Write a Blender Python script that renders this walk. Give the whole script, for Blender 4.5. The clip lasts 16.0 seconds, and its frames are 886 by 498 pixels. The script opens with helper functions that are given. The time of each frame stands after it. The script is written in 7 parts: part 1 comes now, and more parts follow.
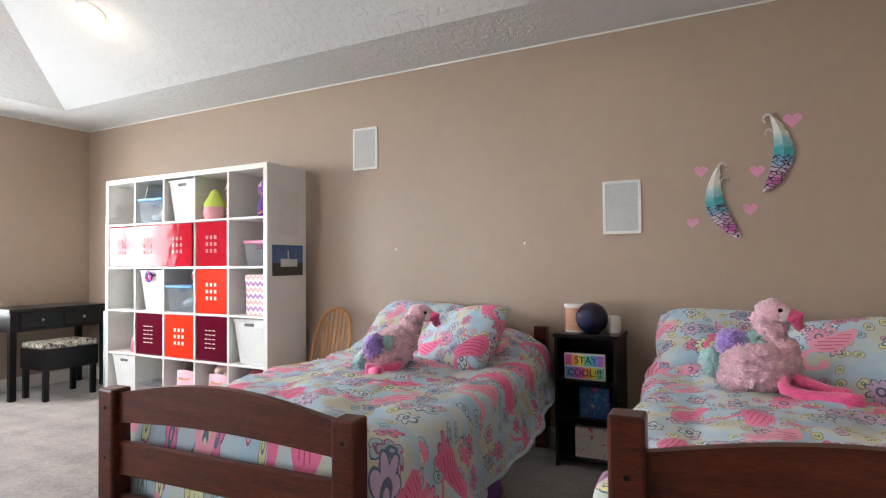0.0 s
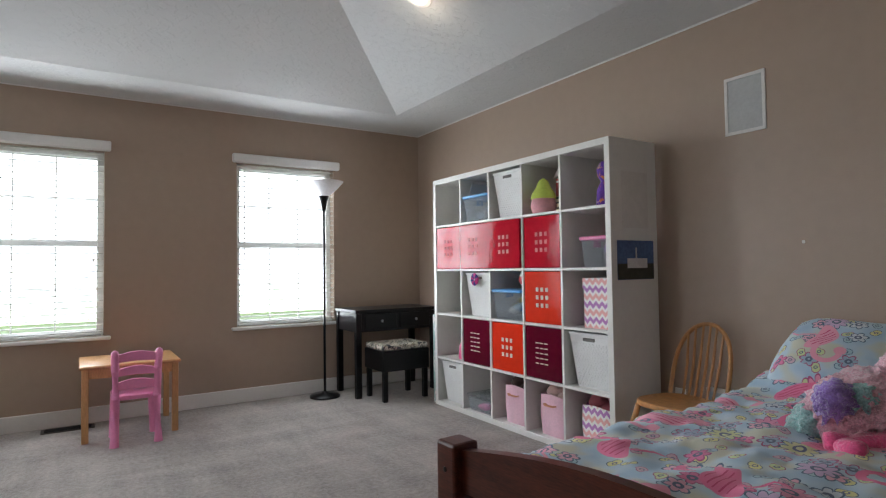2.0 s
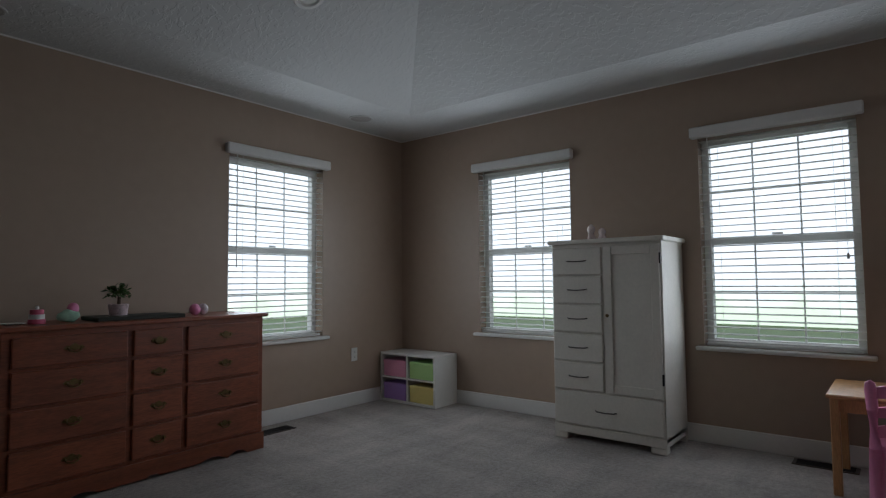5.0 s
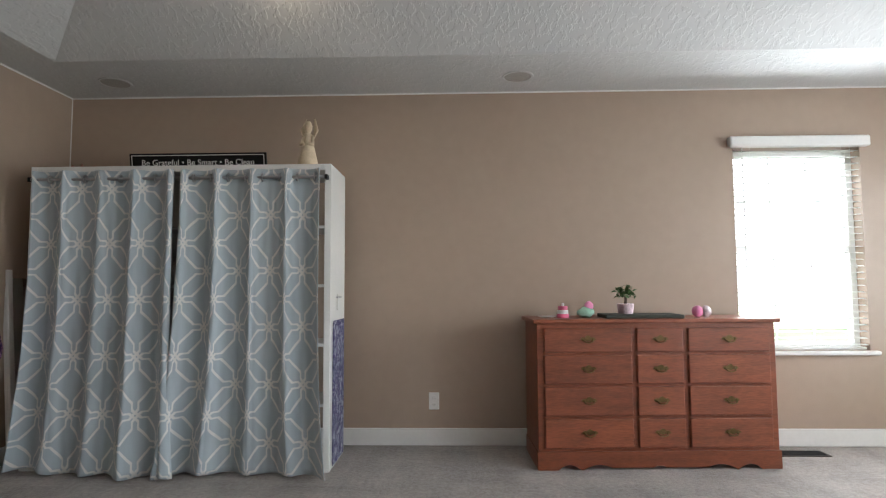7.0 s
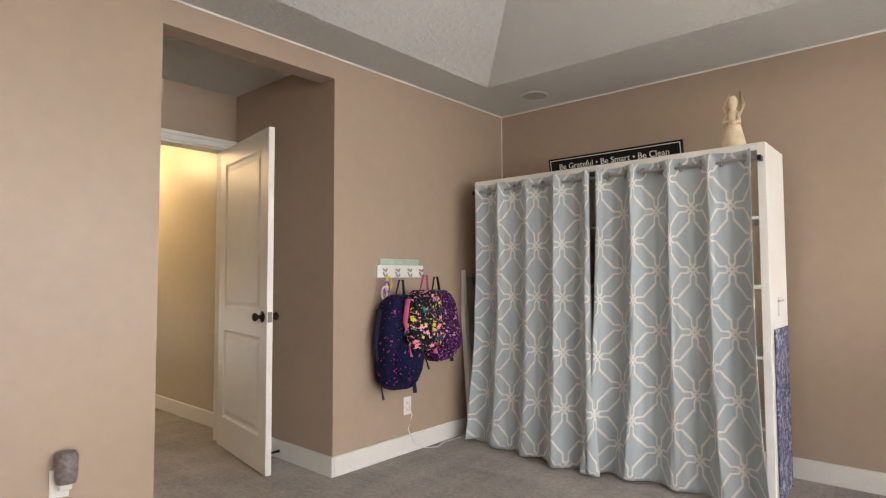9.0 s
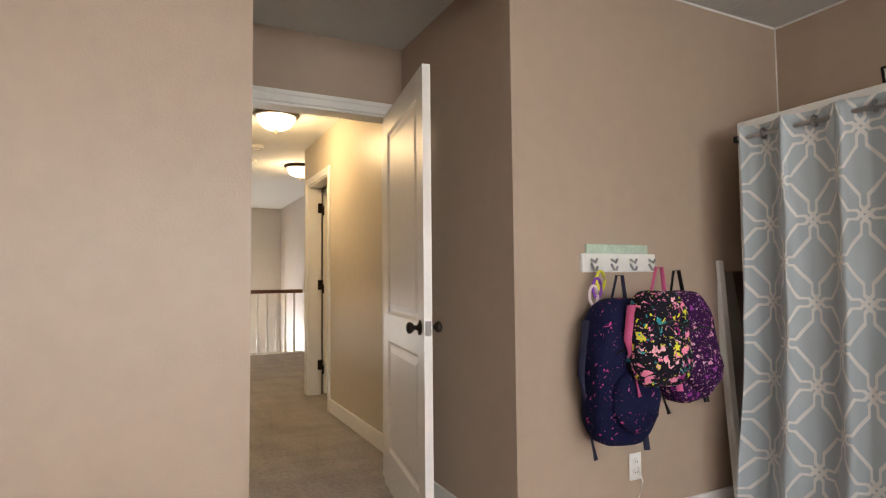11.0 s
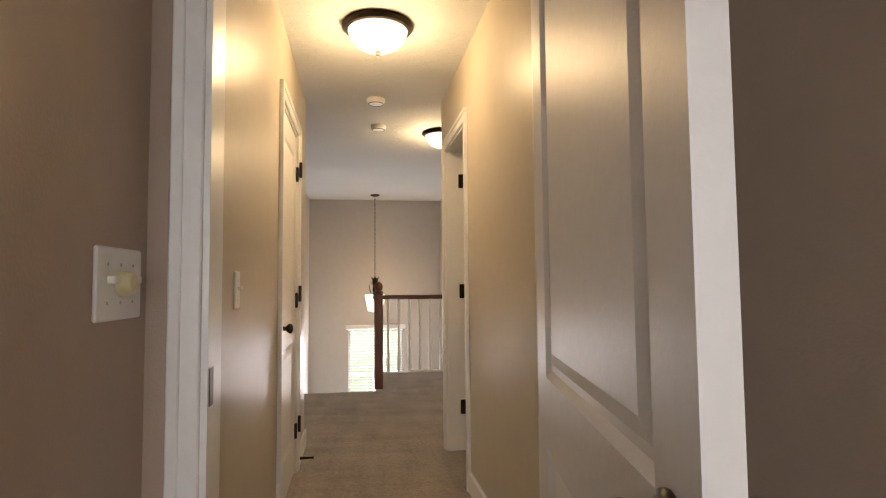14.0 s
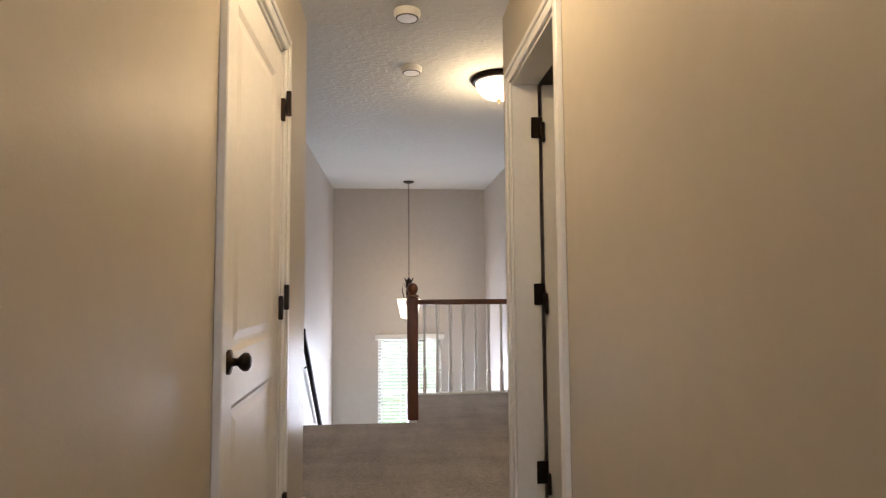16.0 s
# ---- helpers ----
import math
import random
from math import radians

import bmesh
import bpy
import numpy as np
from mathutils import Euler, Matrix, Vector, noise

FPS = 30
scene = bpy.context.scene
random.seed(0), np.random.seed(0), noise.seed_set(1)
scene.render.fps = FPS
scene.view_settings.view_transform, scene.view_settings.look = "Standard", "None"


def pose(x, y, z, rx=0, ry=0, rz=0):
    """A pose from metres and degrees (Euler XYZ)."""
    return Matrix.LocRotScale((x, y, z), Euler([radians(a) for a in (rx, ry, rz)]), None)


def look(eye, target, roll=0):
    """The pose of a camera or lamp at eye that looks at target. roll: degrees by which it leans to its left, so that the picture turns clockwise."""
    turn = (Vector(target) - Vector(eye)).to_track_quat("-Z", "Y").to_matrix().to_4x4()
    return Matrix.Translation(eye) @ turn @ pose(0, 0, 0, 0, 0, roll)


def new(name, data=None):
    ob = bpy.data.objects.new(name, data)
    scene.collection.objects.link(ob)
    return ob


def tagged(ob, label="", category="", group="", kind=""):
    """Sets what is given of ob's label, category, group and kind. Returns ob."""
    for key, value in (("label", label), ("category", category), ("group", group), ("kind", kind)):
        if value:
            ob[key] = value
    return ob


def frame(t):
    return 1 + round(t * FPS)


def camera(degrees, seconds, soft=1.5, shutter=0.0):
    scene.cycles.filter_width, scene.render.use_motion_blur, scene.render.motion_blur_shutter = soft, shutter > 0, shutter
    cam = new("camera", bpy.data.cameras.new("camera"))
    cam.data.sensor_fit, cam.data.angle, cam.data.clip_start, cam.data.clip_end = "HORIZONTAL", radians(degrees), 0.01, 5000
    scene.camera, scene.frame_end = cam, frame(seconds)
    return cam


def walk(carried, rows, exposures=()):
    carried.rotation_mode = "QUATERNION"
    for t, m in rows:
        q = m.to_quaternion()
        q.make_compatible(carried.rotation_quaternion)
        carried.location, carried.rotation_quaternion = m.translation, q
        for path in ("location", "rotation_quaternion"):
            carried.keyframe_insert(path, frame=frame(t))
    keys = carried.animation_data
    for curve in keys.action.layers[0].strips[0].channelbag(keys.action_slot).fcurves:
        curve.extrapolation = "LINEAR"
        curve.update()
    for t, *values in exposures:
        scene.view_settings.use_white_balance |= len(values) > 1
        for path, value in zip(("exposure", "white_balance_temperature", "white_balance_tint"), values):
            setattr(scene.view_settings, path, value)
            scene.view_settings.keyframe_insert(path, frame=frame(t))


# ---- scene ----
cam = camera(75.9, 16.0, 1.2)

PATH = [
    (0, (5.757, -3.345, 1.11), (4.821, -1.578, 1.155), -0.5),
    (0.5, (5.534, -3.214, 1.105), (4.43, -1.547, 1.162), -0.5),
    (1, (5.319, -3.116, 1.11), (4.038, -1.58, 1.167), -0.5),
    (1.5, (5.12, -3.009, 1.106), (3.668, -1.634, 1.17), -0.7),
    (2, (4.961, -2.895, 1.098), (3.279, -1.816, 1.166), -0.8),
    (2.5, (4.765, -2.853, 1.103), (2.919, -2.085, 1.176), -0.6),
    (3, (4.587, -2.819, 1.068), (2.639, -2.375, 1.171), -0.8),
    (3.5, (4.462, -2.683, 1.068), (2.465, -2.694, 1.172), -0.5),
    (3.7, (4.423, -2.689, 1.062), (2.434, -2.868, 1.171), -0.4),
    (5.8, (3.872, -2.498, 1.102), (2.884, -4.234, 1.206), -0.5),
    (6, (3.855, -2.488, 1.114), (3.031, -4.308, 1.214), -0.4),
    (6.5, (3.806, -2.421, 1.128), (3.407, -4.378, 1.228), -0.4),
    (7, (3.724, -2.401, 1.065), (3.782, -4.395, 1.201), -0.3),
    (7.5, (3.65, -2.449, 1.134), (4.165, -4.379, 1.234), -0.2),
    (8, (3.626, -2.426, 1.111), (4.491, -4.225, 1.231), -0.2),
    (8.5, (3.679, -2.462, 1.101), (4.789, -4.122, 1.215), -0.3),
    (9, (3.856, -2.566, 1.139), (5.169, -4.071, 1.237), -0.2),
    (9.5, (4.011, -2.747, 1.147), (5.472, -4.109, 1.242), -0.2),
    (10, (4.172, -2.985, 1.138), (5.777, -4.174, 1.241), -0.6),
    (10.2, (4.244, -3.072, 1.124), (5.893, -4.199, 1.227), -0.6),
    (12.3, (5.413, -3.831, 1.107), (7.318, -4.427, 1.222), -0.6),
    (12.5, (5.515, -3.894, 1.116), (7.433, -4.45, 1.23), -0.6),
    (13, (5.80, -4.006, 1.108), (7.74, -4.433, 1.225), -0.6),
    (13.5, (6.096, -4.043, 1.123), (8.061, -4.392, 1.242), -0.5),
    (14, (6.363, -4.108, 1.126), (8.336, -4.409, 1.246), -0.5),
    (14.5, (6.654, -4.113, 1.118), (8.636, -4.347, 1.236), -0.5),
    (15, (6.979, -4.092, 1.132), (8.964, -4.309, 1.25), -0.4),
    (15.5, (7.351, -4.138, 1.133), (9.337, -4.335, 1.261), -0.4),
    (16, (7.693, -4.172, 1.102), (9.68, -4.35, 1.238), -0.4),
]
EXPOSURES = [(0, 0.0, 6500, 13), (1.0, -0.4, 6500, 12), (1.5, -0.7, 6450, 12), (2.0, -1.3, 6300, 12), (2.5, -2.0, 6200, 11), (3.0, -2.5, 6000, 9),
             (3.5, -3.2, 5850, 9), (4.0, -3.3, 5850, 9), (5.5, -3.0, 6100, 12), (6.0, -2.6, 6200, 13), (6.5, -1.6, 6300, 12), (7.0, -0.65, 6350, 11),
             (7.5, -0.08, 6850, 12), (8.0, 0.05, 7000, 16), (8.5, 0.1, 7100, 16), (10.0, 0.05, 7150, 16), (12.5, -0.25, 7000, 19), (14.0, -0.4, 6950, 20), (15.0, -0.45, 6900, 21), (16.0, -0.4, 6050, 19)]
walk(cam, [(t, look(eye, target, roll)) for t, eye, target, roll in PATH], EXPOSURES)

# ---- world, sun and lamps ----
world = bpy.data.worlds.new("sky_world")
scene.world = world
world.use_nodes = True
wn = world.node_tree.nodes
sky = wn.new("ShaderNodeTexSky")
sky.sky_type, sky.sun_disc = "NISHITA", False
sky.sun_elevation, sky.sun_rotation = radians(50), radians(200)
wn["Background"].inputs[1].default_value = 0.15
world.node_tree.links.new(sky.outputs[0], wn["Background"].inputs[0])
sun = new("sun", bpy.data.lights.new("sun", "SUN"))
sun.data.energy, sun.data.angle, sun.data.color = 3.0, radians(0.5), (1, 0.95, 0.88)
sun.matrix_world = look((0, 0, 30), (-18, -6, 0))


def area(name, eye, target, w, h, power, color=(1, 1, 1)):
    la = bpy.data.lights.new(name, "AREA")
    la.shape, la.size, la.size_y, la.energy, la.color = "RECTANGLE", w, h, power, color
    ob = new(name, la)
    ob.matrix_world = look(eye, target)
    return ob


def bulb(name, at, power, color, r=0.05, spot=0.0):
    la = bpy.data.lights.new(name, "SPOT" if spot else "POINT")
    la.energy, la.color, la.shadow_soft_size = power, color, r
    if spot:
        la.spot_size, la.spot_blend = radians(spot), 0.6
    ob = new(name, la)
    ob.location = at
    return ob


DAY = (0.89, 0.95, 1.0)
WARM = (1.0, 0.74, 0.39)
for y in (-1.34, -3.17, -4.99):
    area("window_daylight", (0.10, y, 1.36), (3, y, 1.1), 0.84, 1.36, 55, DAY)
area("window_daylight", (1.40, -6.23, 1.36), (1.4, -3, 1.1), 0.84, 1.36, 55, DAY)
area("stair_window_daylight", (15.30, -4.40, -0.3), (12, -4.4, 0.2), 0.8, 1.4, 75, DAY)

# ---- materials ----
MATS = {}


def mat(name, color, rough=0.6, metal=0.0, vary=0.12, scale=8.0, bump=0.0, bscale=200.0, color2=None, stretch=(1, 1, 1), coat=0.0, sheen=0.0,
        spread=0.0):
    """A surface with a broad and a fine variation of its colour, and a fine relief."""
    if name in MATS:
        return MATS[name]
    m = bpy.data.materials.new(name)
    m.use_nodes = True
    n, l = m.node_tree.nodes, m.node_tree.links
    b = n["Principled BSDF"]
    b.inputs["Roughness"].default_value, b.inputs["Metallic"].default_value = rough, metal
    b.inputs["Coat Weight"].default_value, b.inputs["Sheen Weight"].default_value = coat, sheen
    co = n.new("ShaderNodeTexCoord")
    mp = n.new("ShaderNodeMapping")
    mp.inputs["Scale"].default_value = stretch
    l.new(co.outputs["Object"], mp.inputs["Vector"])
    t1, t2 = n.new("ShaderNodeTexNoise"), n.new("ShaderNodeTexNoise")
    t1.inputs["Scale"].default_value, t2.inputs["Scale"].default_value = scale, scale * 9
    t1.inputs["Detail"].default_value = 5
    mx = n.new("ShaderNodeMath")
    mx.operation = "MULTIPLY_ADD"
    mx.inputs[1].default_value = 0.5
    l.new(t2.outputs["Fac"], mx.inputs[0])
    ml = n.new("ShaderNodeMath")
    ml.operation = "MULTIPLY"
    ml.inputs[1].default_value = 0.5
    for t in (t1, t2):
        l.new(mp.outputs[0], t.inputs["Vector"])
    l.new(t1.outputs["Fac"], ml.inputs[0])
    l.new(ml.outputs[0], mx.inputs[2])
    rp = n.new("ShaderNodeValToRGB")
    c2 = color2 or tuple(c * (1 - vary) for c in color)
    c1 = color if color2 else tuple(min(1, c * (1 + vary * 0.6)) for c in color)
    rp.color_ramp.elements[0].position, rp.color_ramp.elements[1].position = 0.36, 0.64
    rp.color_ramp.elements[0].color, rp.color_ramp.elements[1].color = (*c2, 1), (*c1, 1)
    l.new(mx.outputs[0], rp.inputs[0])
    out = rp.outputs[0]
    if spread:
        oi, hs = n.new("ShaderNodeObjectInfo"), n.new("ShaderNodeHueSaturation")
        mr = n.new("ShaderNodeMapRange")
        mr.inputs[3].default_value, mr.inputs[4].default_value = 1 - spread, 1 + spread
        l.new(oi.outputs["Random"], mr.inputs[0])
        l.new(mr.outputs[0], hs.inputs["Value"])
        l.new(out, hs.inputs["Color"])
        out = hs.outputs[0]
    l.new(out, b.inputs["Base Color"])
    if bump:
        t3, bp = n.new("ShaderNodeTexNoise"), n.new("ShaderNodeBump")
        t3.inputs["Scale"].default_value, t3.inputs["Detail"].default_value = bscale, 3
        bp.inputs["Strength"].default_value, bp.inputs["Distance"].default_value = bump, 0.01
        l.new(mp.outputs[0], t3.inputs["Vector"])
        l.new(t3.outputs["Fac"], bp.inputs["Height"])
        l.new(bp.outputs[0], b.inputs["Normal"])
    MATS[name] = m
    return m


def glow(name, color, strength):
    m = bpy.data.materials.new(name)
    m.use_nodes = True
    b = m.node_tree.nodes["Principled BSDF"]
    b.inputs["Base Color"].default_value = (*color, 1)
    b.inputs["Emission Color"].default_value, b.inputs["Emission Strength"].default_value = (*color, 1), strength
    return m


def clear(name, color, rough=0.05, amount=0.9, alpha=1.0):
    m = bpy.data.materials.new(name)
    m.use_nodes = True
    b = m.node_tree.nodes["Principled BSDF"]
    b.inputs["Base Color"].default_value, b.inputs["Roughness"].default_value = (*color, 1), rough
    b.inputs["Transmission Weight"].default_value, b.inputs["IOR"].default_value = amount, 1.1
    b.inputs["Alpha"].default_value = alpha
    return m


def ramp_steps(node, stops):
    e = node.color_ramp.elements
    node.color_ramp.interpolation = "CONSTANT"
    e[0].position, e[0].color = stops[0][0], (*stops[0][1], 1)
    e[1].position, e[1].color = stops[1][0], (*stops[1][1], 1)
    for p, c in stops[2:]:
        k = e.new(p)
        k.color = (*c, 1)


def floral(name, ground, stops, scale, cover, rough=0.85, sheen=0.0):
    """Printed cloth: petal-like blots of several inks, outlined, on a plain ground."""
    m = bpy.data.materials.new(name)
    m.use_nodes = True
    n, l = m.node_tree.nodes, m.node_tree.links
    b = n["Principled BSDF"]
    b.inputs["Roughness"].default_value, b.inputs["Sheen Weight"].default_value = rough, sheen
    co, nz, ad = n.new("ShaderNodeTexCoord"), n.new("ShaderNodeTexNoise"), n.new("ShaderNodeMixRGB")
    nz.inputs["Scale"].default_value, nz.inputs["Detail"].default_value = scale * 1.3, 3
    ad.blend_type, ad.inputs[0].default_value = "LINEAR_LIGHT", 0.75 / scale
    l.new(co.outputs["Object"], nz.inputs["Vector"])
    l.new(co.outputs["Object"], ad.inputs[1])
    l.new(nz.outputs["Color"], ad.inputs[2])
    last = None
    g = n.new("ShaderNodeRGB")
    g.outputs[0].default_value = (*ground, 1)
    last = g.outputs[0]
    for k, (sc, cv) in enumerate(((scale, cover), (scale * 1.9, cover * 0.86), (scale * 3.4, cover * 0.72))):
        vo, cr, th = n.new("ShaderNodeTexVoronoi"), n.new("ShaderNodeValToRGB"), n.new("ShaderNodeMath")
        vo.inputs["Scale"].default_value = sc
        l.new(ad.outputs[0], vo.inputs["Vector"])
        sp = n.new("ShaderNodeSeparateColor")
        l.new(vo.outputs["Color"], sp.inputs[0])
        ramp_steps(cr, stops)
        l.new(sp.outputs[k], cr.inputs[0])
        # petals: the distance is rippled by a finer voronoi
        v2, ma = n.new("ShaderNodeTexVoronoi"), n.new("ShaderNodeMath")
        v2.inputs["Scale"].default_value = sc * 3.3
        l.new(ad.outputs[0], v2.inputs["Vector"])
        ma.operation, ma.inputs[1].default_value = "MULTIPLY_ADD", 0.45
        l.new(v2.outputs["Distance"], ma.inputs[0])
        l.new(vo.outputs["Distance"], ma.inputs[2])
        th.operation, th.inputs[1].default_value = "LESS_THAN", cv
        l.new(ma.outputs[0], th.inputs[0])
        mix = n.new("ShaderNodeMixRGB")
        l.new(th.outputs[0], mix.inputs[0])
        l.new(last, mix.inputs[1])
        l.new(cr.outputs[0], mix.inputs[2])
        last = mix.outputs[0]
    l.new(last, b.inputs["Base Color"])
    t3, bp = n.new("ShaderNodeTexNoise"), n.new("ShaderNodeBump")
    t3.inputs["Scale"].default_value = 14
    bp.inputs["Strength"].default_value, bp.inputs["Distance"].default_value = 0.35, 0.03
    l.new(co.outputs["Object"], t3.inputs["Vector"])
    l.new(t3.outputs["Fac"], bp.inputs["Height"])
    l.new(bp.outputs[0], b.inputs["Normal"])
    return m


def lattice(name, ground, line):
    """Curtain cloth with a woven trellis of doubled lines, laid out along the cloth itself."""
    m = bpy.data.materials.new(name)
    m.use_nodes = True
    n, l = m.node_tree.nodes, m.node_tree.links
    b = n["Principled BSDF"]
    b.inputs["Roughness"].default_value, b.inputs["Sheen Weight"].default_value = 0.8, 0.3
    uv, sp = n.new("ShaderNodeUVMap"), n.new("ShaderNodeSeparateXYZ")
    uv.uv_map = "cloth"
    l.new(uv.outputs[0], sp.inputs[0])

    def op(kind, a, c=None):
        q = n.new("ShaderNodeMath")
        q.operation = kind
        for i, v in enumerate((a, c)):
            if v is None:
                continue
            if isinstance(v, (int, float)):
                q.inputs[i].default_value = v
            else:
                l.new(v, q.inputs[i])
        return q.outputs[0]

    u, v = op("DIVIDE", sp.outputs[0], 0.25), op("DIVIDE", sp.outputs[1], 0.34)

    def strand(across, along):
        # a pair of lines, close together at each crossing and stepped apart between crossings
        apart = op("MINIMUM", op("MAXIMUM", op("MULTIPLY", op("SUBTRACT", op("PINGPONG", along, 0.5), 0.15), 1.0), 0.0), 0.12)
        d = op("PINGPONG", across, 0.5)
        return op("LESS_THAN", op("ABSOLUTE", op("SUBTRACT", d, op("ADD", apart, 0.05))), 0.031)
    on = op("MAXIMUM", strand(op("SUBTRACT", u, v), op("ADD", u, v)), strand(op("ADD", u, v), op("SUBTRACT", u, v)))
    mix = n.new("ShaderNodeMixRGB")
    l.new(on, mix.inputs[0])
    nz, cr = n.new("ShaderNodeTexNoise"), n.new("ShaderNodeValToRGB")
    nz.inputs["Scale"].default_value = 6
    cr.color_ramp.elements[0].color = (*[c * 0.9 for c in ground], 1)
    cr.color_ramp.elements[1].color = (*[c * 1.08 for c in ground], 1)
    l.new(nz.outputs["Fac"], cr.inputs[0])
    l.new(cr.outputs[0], mix.inputs[1])
    mix.inputs[2].default_value = (*line, 1)
    l.new(mix.outputs[0], b.inputs["Base Color"])
    wv, bp = n.new("ShaderNodeTexNoise"), n.new("ShaderNodeBump")
    wv.inputs["Scale"].default_value = 350
    bp.inputs["Strength"].default_value, bp.inputs["Distance"].default_value = 0.25, 0.003
    l.new(wv.outputs["Fac"], bp.inputs["Height"])
    l.new(bp.outputs[0], b.inputs["Normal"])
    return m


def node_maths(n, l):
    """A short way to write sums in a node tree."""
    def op(kind, a, c=None, e=None):
        q = n.new("ShaderNodeMath")
        q.operation = kind
        for i, v in enumerate((a, c, e)):
            if v is None:
                continue
            if isinstance(v, (int, float)):
                q.inputs[i].default_value = v
            else:
                l.new(v, q.inputs[i])
        return q.outputs[0]
    return op


def bird_print(name):
    """Quilt cotton printed with pink wading birds, outlined flowers and leaves, laid out along the cloth."""
    m = bpy.data.materials.new(name)
    m.use_nodes = True
    n, l = m.node_tree.nodes, m.node_tree.links
    op = node_maths(n, l)
    b = n["Principled BSDF"]
    b.inputs["Roughness"].default_value, b.inputs["Sheen Weight"].default_value = 0.85, 0.15
    uv, nz, gr = n.new("ShaderNodeUVMap"), n.new("ShaderNodeTexNoise"), n.new("ShaderNodeValToRGB")
    uv.uv_map = "cloth"
    nz.inputs["Scale"].default_value = 7
    l.new(uv.outputs[0], nz.inputs["Vector"])
    e = gr.color_ramp.elements
    e[0].position, e[0].color = 0.38, (0.38, 0.54, 0.66, 1)
    e[1].position, e[1].color = 0.62, (0.60, 0.60, 0.48, 1)
    k = e.new(0.5)
    k.color = (0.49, 0.61, 0.68, 1)
    l.new(nz.outputs["Fac"], gr.inputs[0])
    last = gr.outputs[0]

    def over(mask, ink):
        nonlocal last
        mix = n.new("ShaderNodeMixRGB")
        l.new(mask, mix.inputs[0])
        l.new(last, mix.inputs[1])
        if isinstance(ink, tuple):
            mix.inputs[2].default_value = (*ink, 1)
        else:
            l.new(ink, mix.inputs[2])
        last = mix.outputs[0]

    def cells(scale, shift, loose):
        vo, mp, df = n.new("ShaderNodeTexVoronoi"), n.new("ShaderNodeMapping"), n.new("ShaderNodeVectorMath")
        mp.inputs["Location"].default_value = (shift, shift * 0.37, 0)
        l.new(uv.outputs[0], mp.inputs[0])
        vo.voronoi_dimensions = "2D"
        vo.inputs["Scale"].default_value, vo.inputs["Randomness"].default_value = scale, loose
        l.new(mp.outputs[0], vo.inputs["Vector"])
        df.operation = "SUBTRACT"
        l.new(mp.outputs[0], df.inputs[0])
        l.new(vo.outputs["Position"], df.inputs[1])
        sx, sc = n.new("ShaderNodeSeparateXYZ"), n.new("ShaderNodeSeparateColor")
        l.new(df.outputs[0], sx.inputs[0])
        l.new(vo.outputs["Color"], sc.inputs[0])
        x, y = op("MULTIPLY", sx.outputs[0], scale), op("MULTIPLY", sx.outputs[1], scale)
        t = op("MULTIPLY", sc.outputs[0], 6.283)
        cs, sn_ = op("COSINE", t), op("SINE", t)
        xr = op("SUBTRACT", op("MULTIPLY", x, cs), op("MULTIPLY", y, sn_))
        yr = op("ADD", op("MULTIPLY", x, sn_), op("MULTIPLY", y, cs))
        return xr, yr, sc.outputs[1], sc.outputs[2]

    def length(x, y):
        return op("SQRT", op("ADD", op("MULTIPLY", x, x), op("MULTIPLY", y, y)))

    def inks(pick, stops):
        cr = n.new("ShaderNodeValToRGB")
        ramp_steps(cr, stops)
        l.new(pick, cr.inputs[0])
        return cr.outputs[0]

    def flowers(scale, shift, petals, size, outline, stops, share_):
        x, y, r1, r2 = cells(scale, shift, 0.75)
        d = length(x, y)
        lobes = op("ABSOLUTE", op("COSINE", op("MULTIPLY", op("ARCTAN2", y, x), petals / 2)))
        edge = op("SUBTRACT", d, op("MULTIPLY_ADD", lobes, size * 0.45, size * 0.6))
        some = op("LESS_THAN", r2, share_)
        over(op("MULTIPLY", op("LESS_THAN", edge, 0.0), some), inks(r1, stops))
        over(op("MULTIPLY", op("LESS_THAN", op("ABSOLUTE", edge), outline), some), inks(r1, [(0, (0.42, 0.10, 0.22)), (0.5, (0.10, 0.16, 0.24))]))
        over(op("MULTIPLY", op("LESS_THAN", op("ABSOLUTE", op("SUBTRACT", d, size * 0.28)), outline * 1.3), some), (0.13, 0.16, 0.24))

    flowers(15.0, 1.7, 2, 0.30, 0.02, [(0, (0.58, 0.66, 0.34)), (0.3, (0.62, 0.42, 0.50)), (0.55, (0.40, 0.56, 0.62)), (0.8, (0.72, 0.68, 0.30))], 0.75)
    flowers(9.5, 4.1, 6, 0.30, 0.028, [(0, (0.72, 0.20, 0.36)), (0.25, (0.36, 0.46, 0.58)), (0.5, (0.76, 0.42, 0.52)), (0.75, (0.60, 0.66, 0.70))], 0.62)
    flowers(6.5, 7.3, 9, 0.30, 0.02, [(0, (0.76, 0.30, 0.44)), (0.3, (0.30, 0.38, 0.50)), (0.55, (0.60, 0.44, 0.62)), (0.8, (0.66, 0.68, 0.38))], 0.38)
    x, y, r1, r2 = cells(3.0, 2.2, 0.6)
    pink = inks(r1, [(0, (0.80, 0.17, 0.33)), (0.55, (0.82, 0.34, 0.46))])
    # body, neck, head and legs of a bird
    body = op("SUBTRACT", length(op("DIVIDE", x, 0.27), op("DIVIDE", op("MULTIPLY_ADD", op("MULTIPLY", x, x), 1.2, y), 0.13)), 1.0)
    nx, ny = op("SUBTRACT", x, 0.26), op("SUBTRACT", y, 0.13)
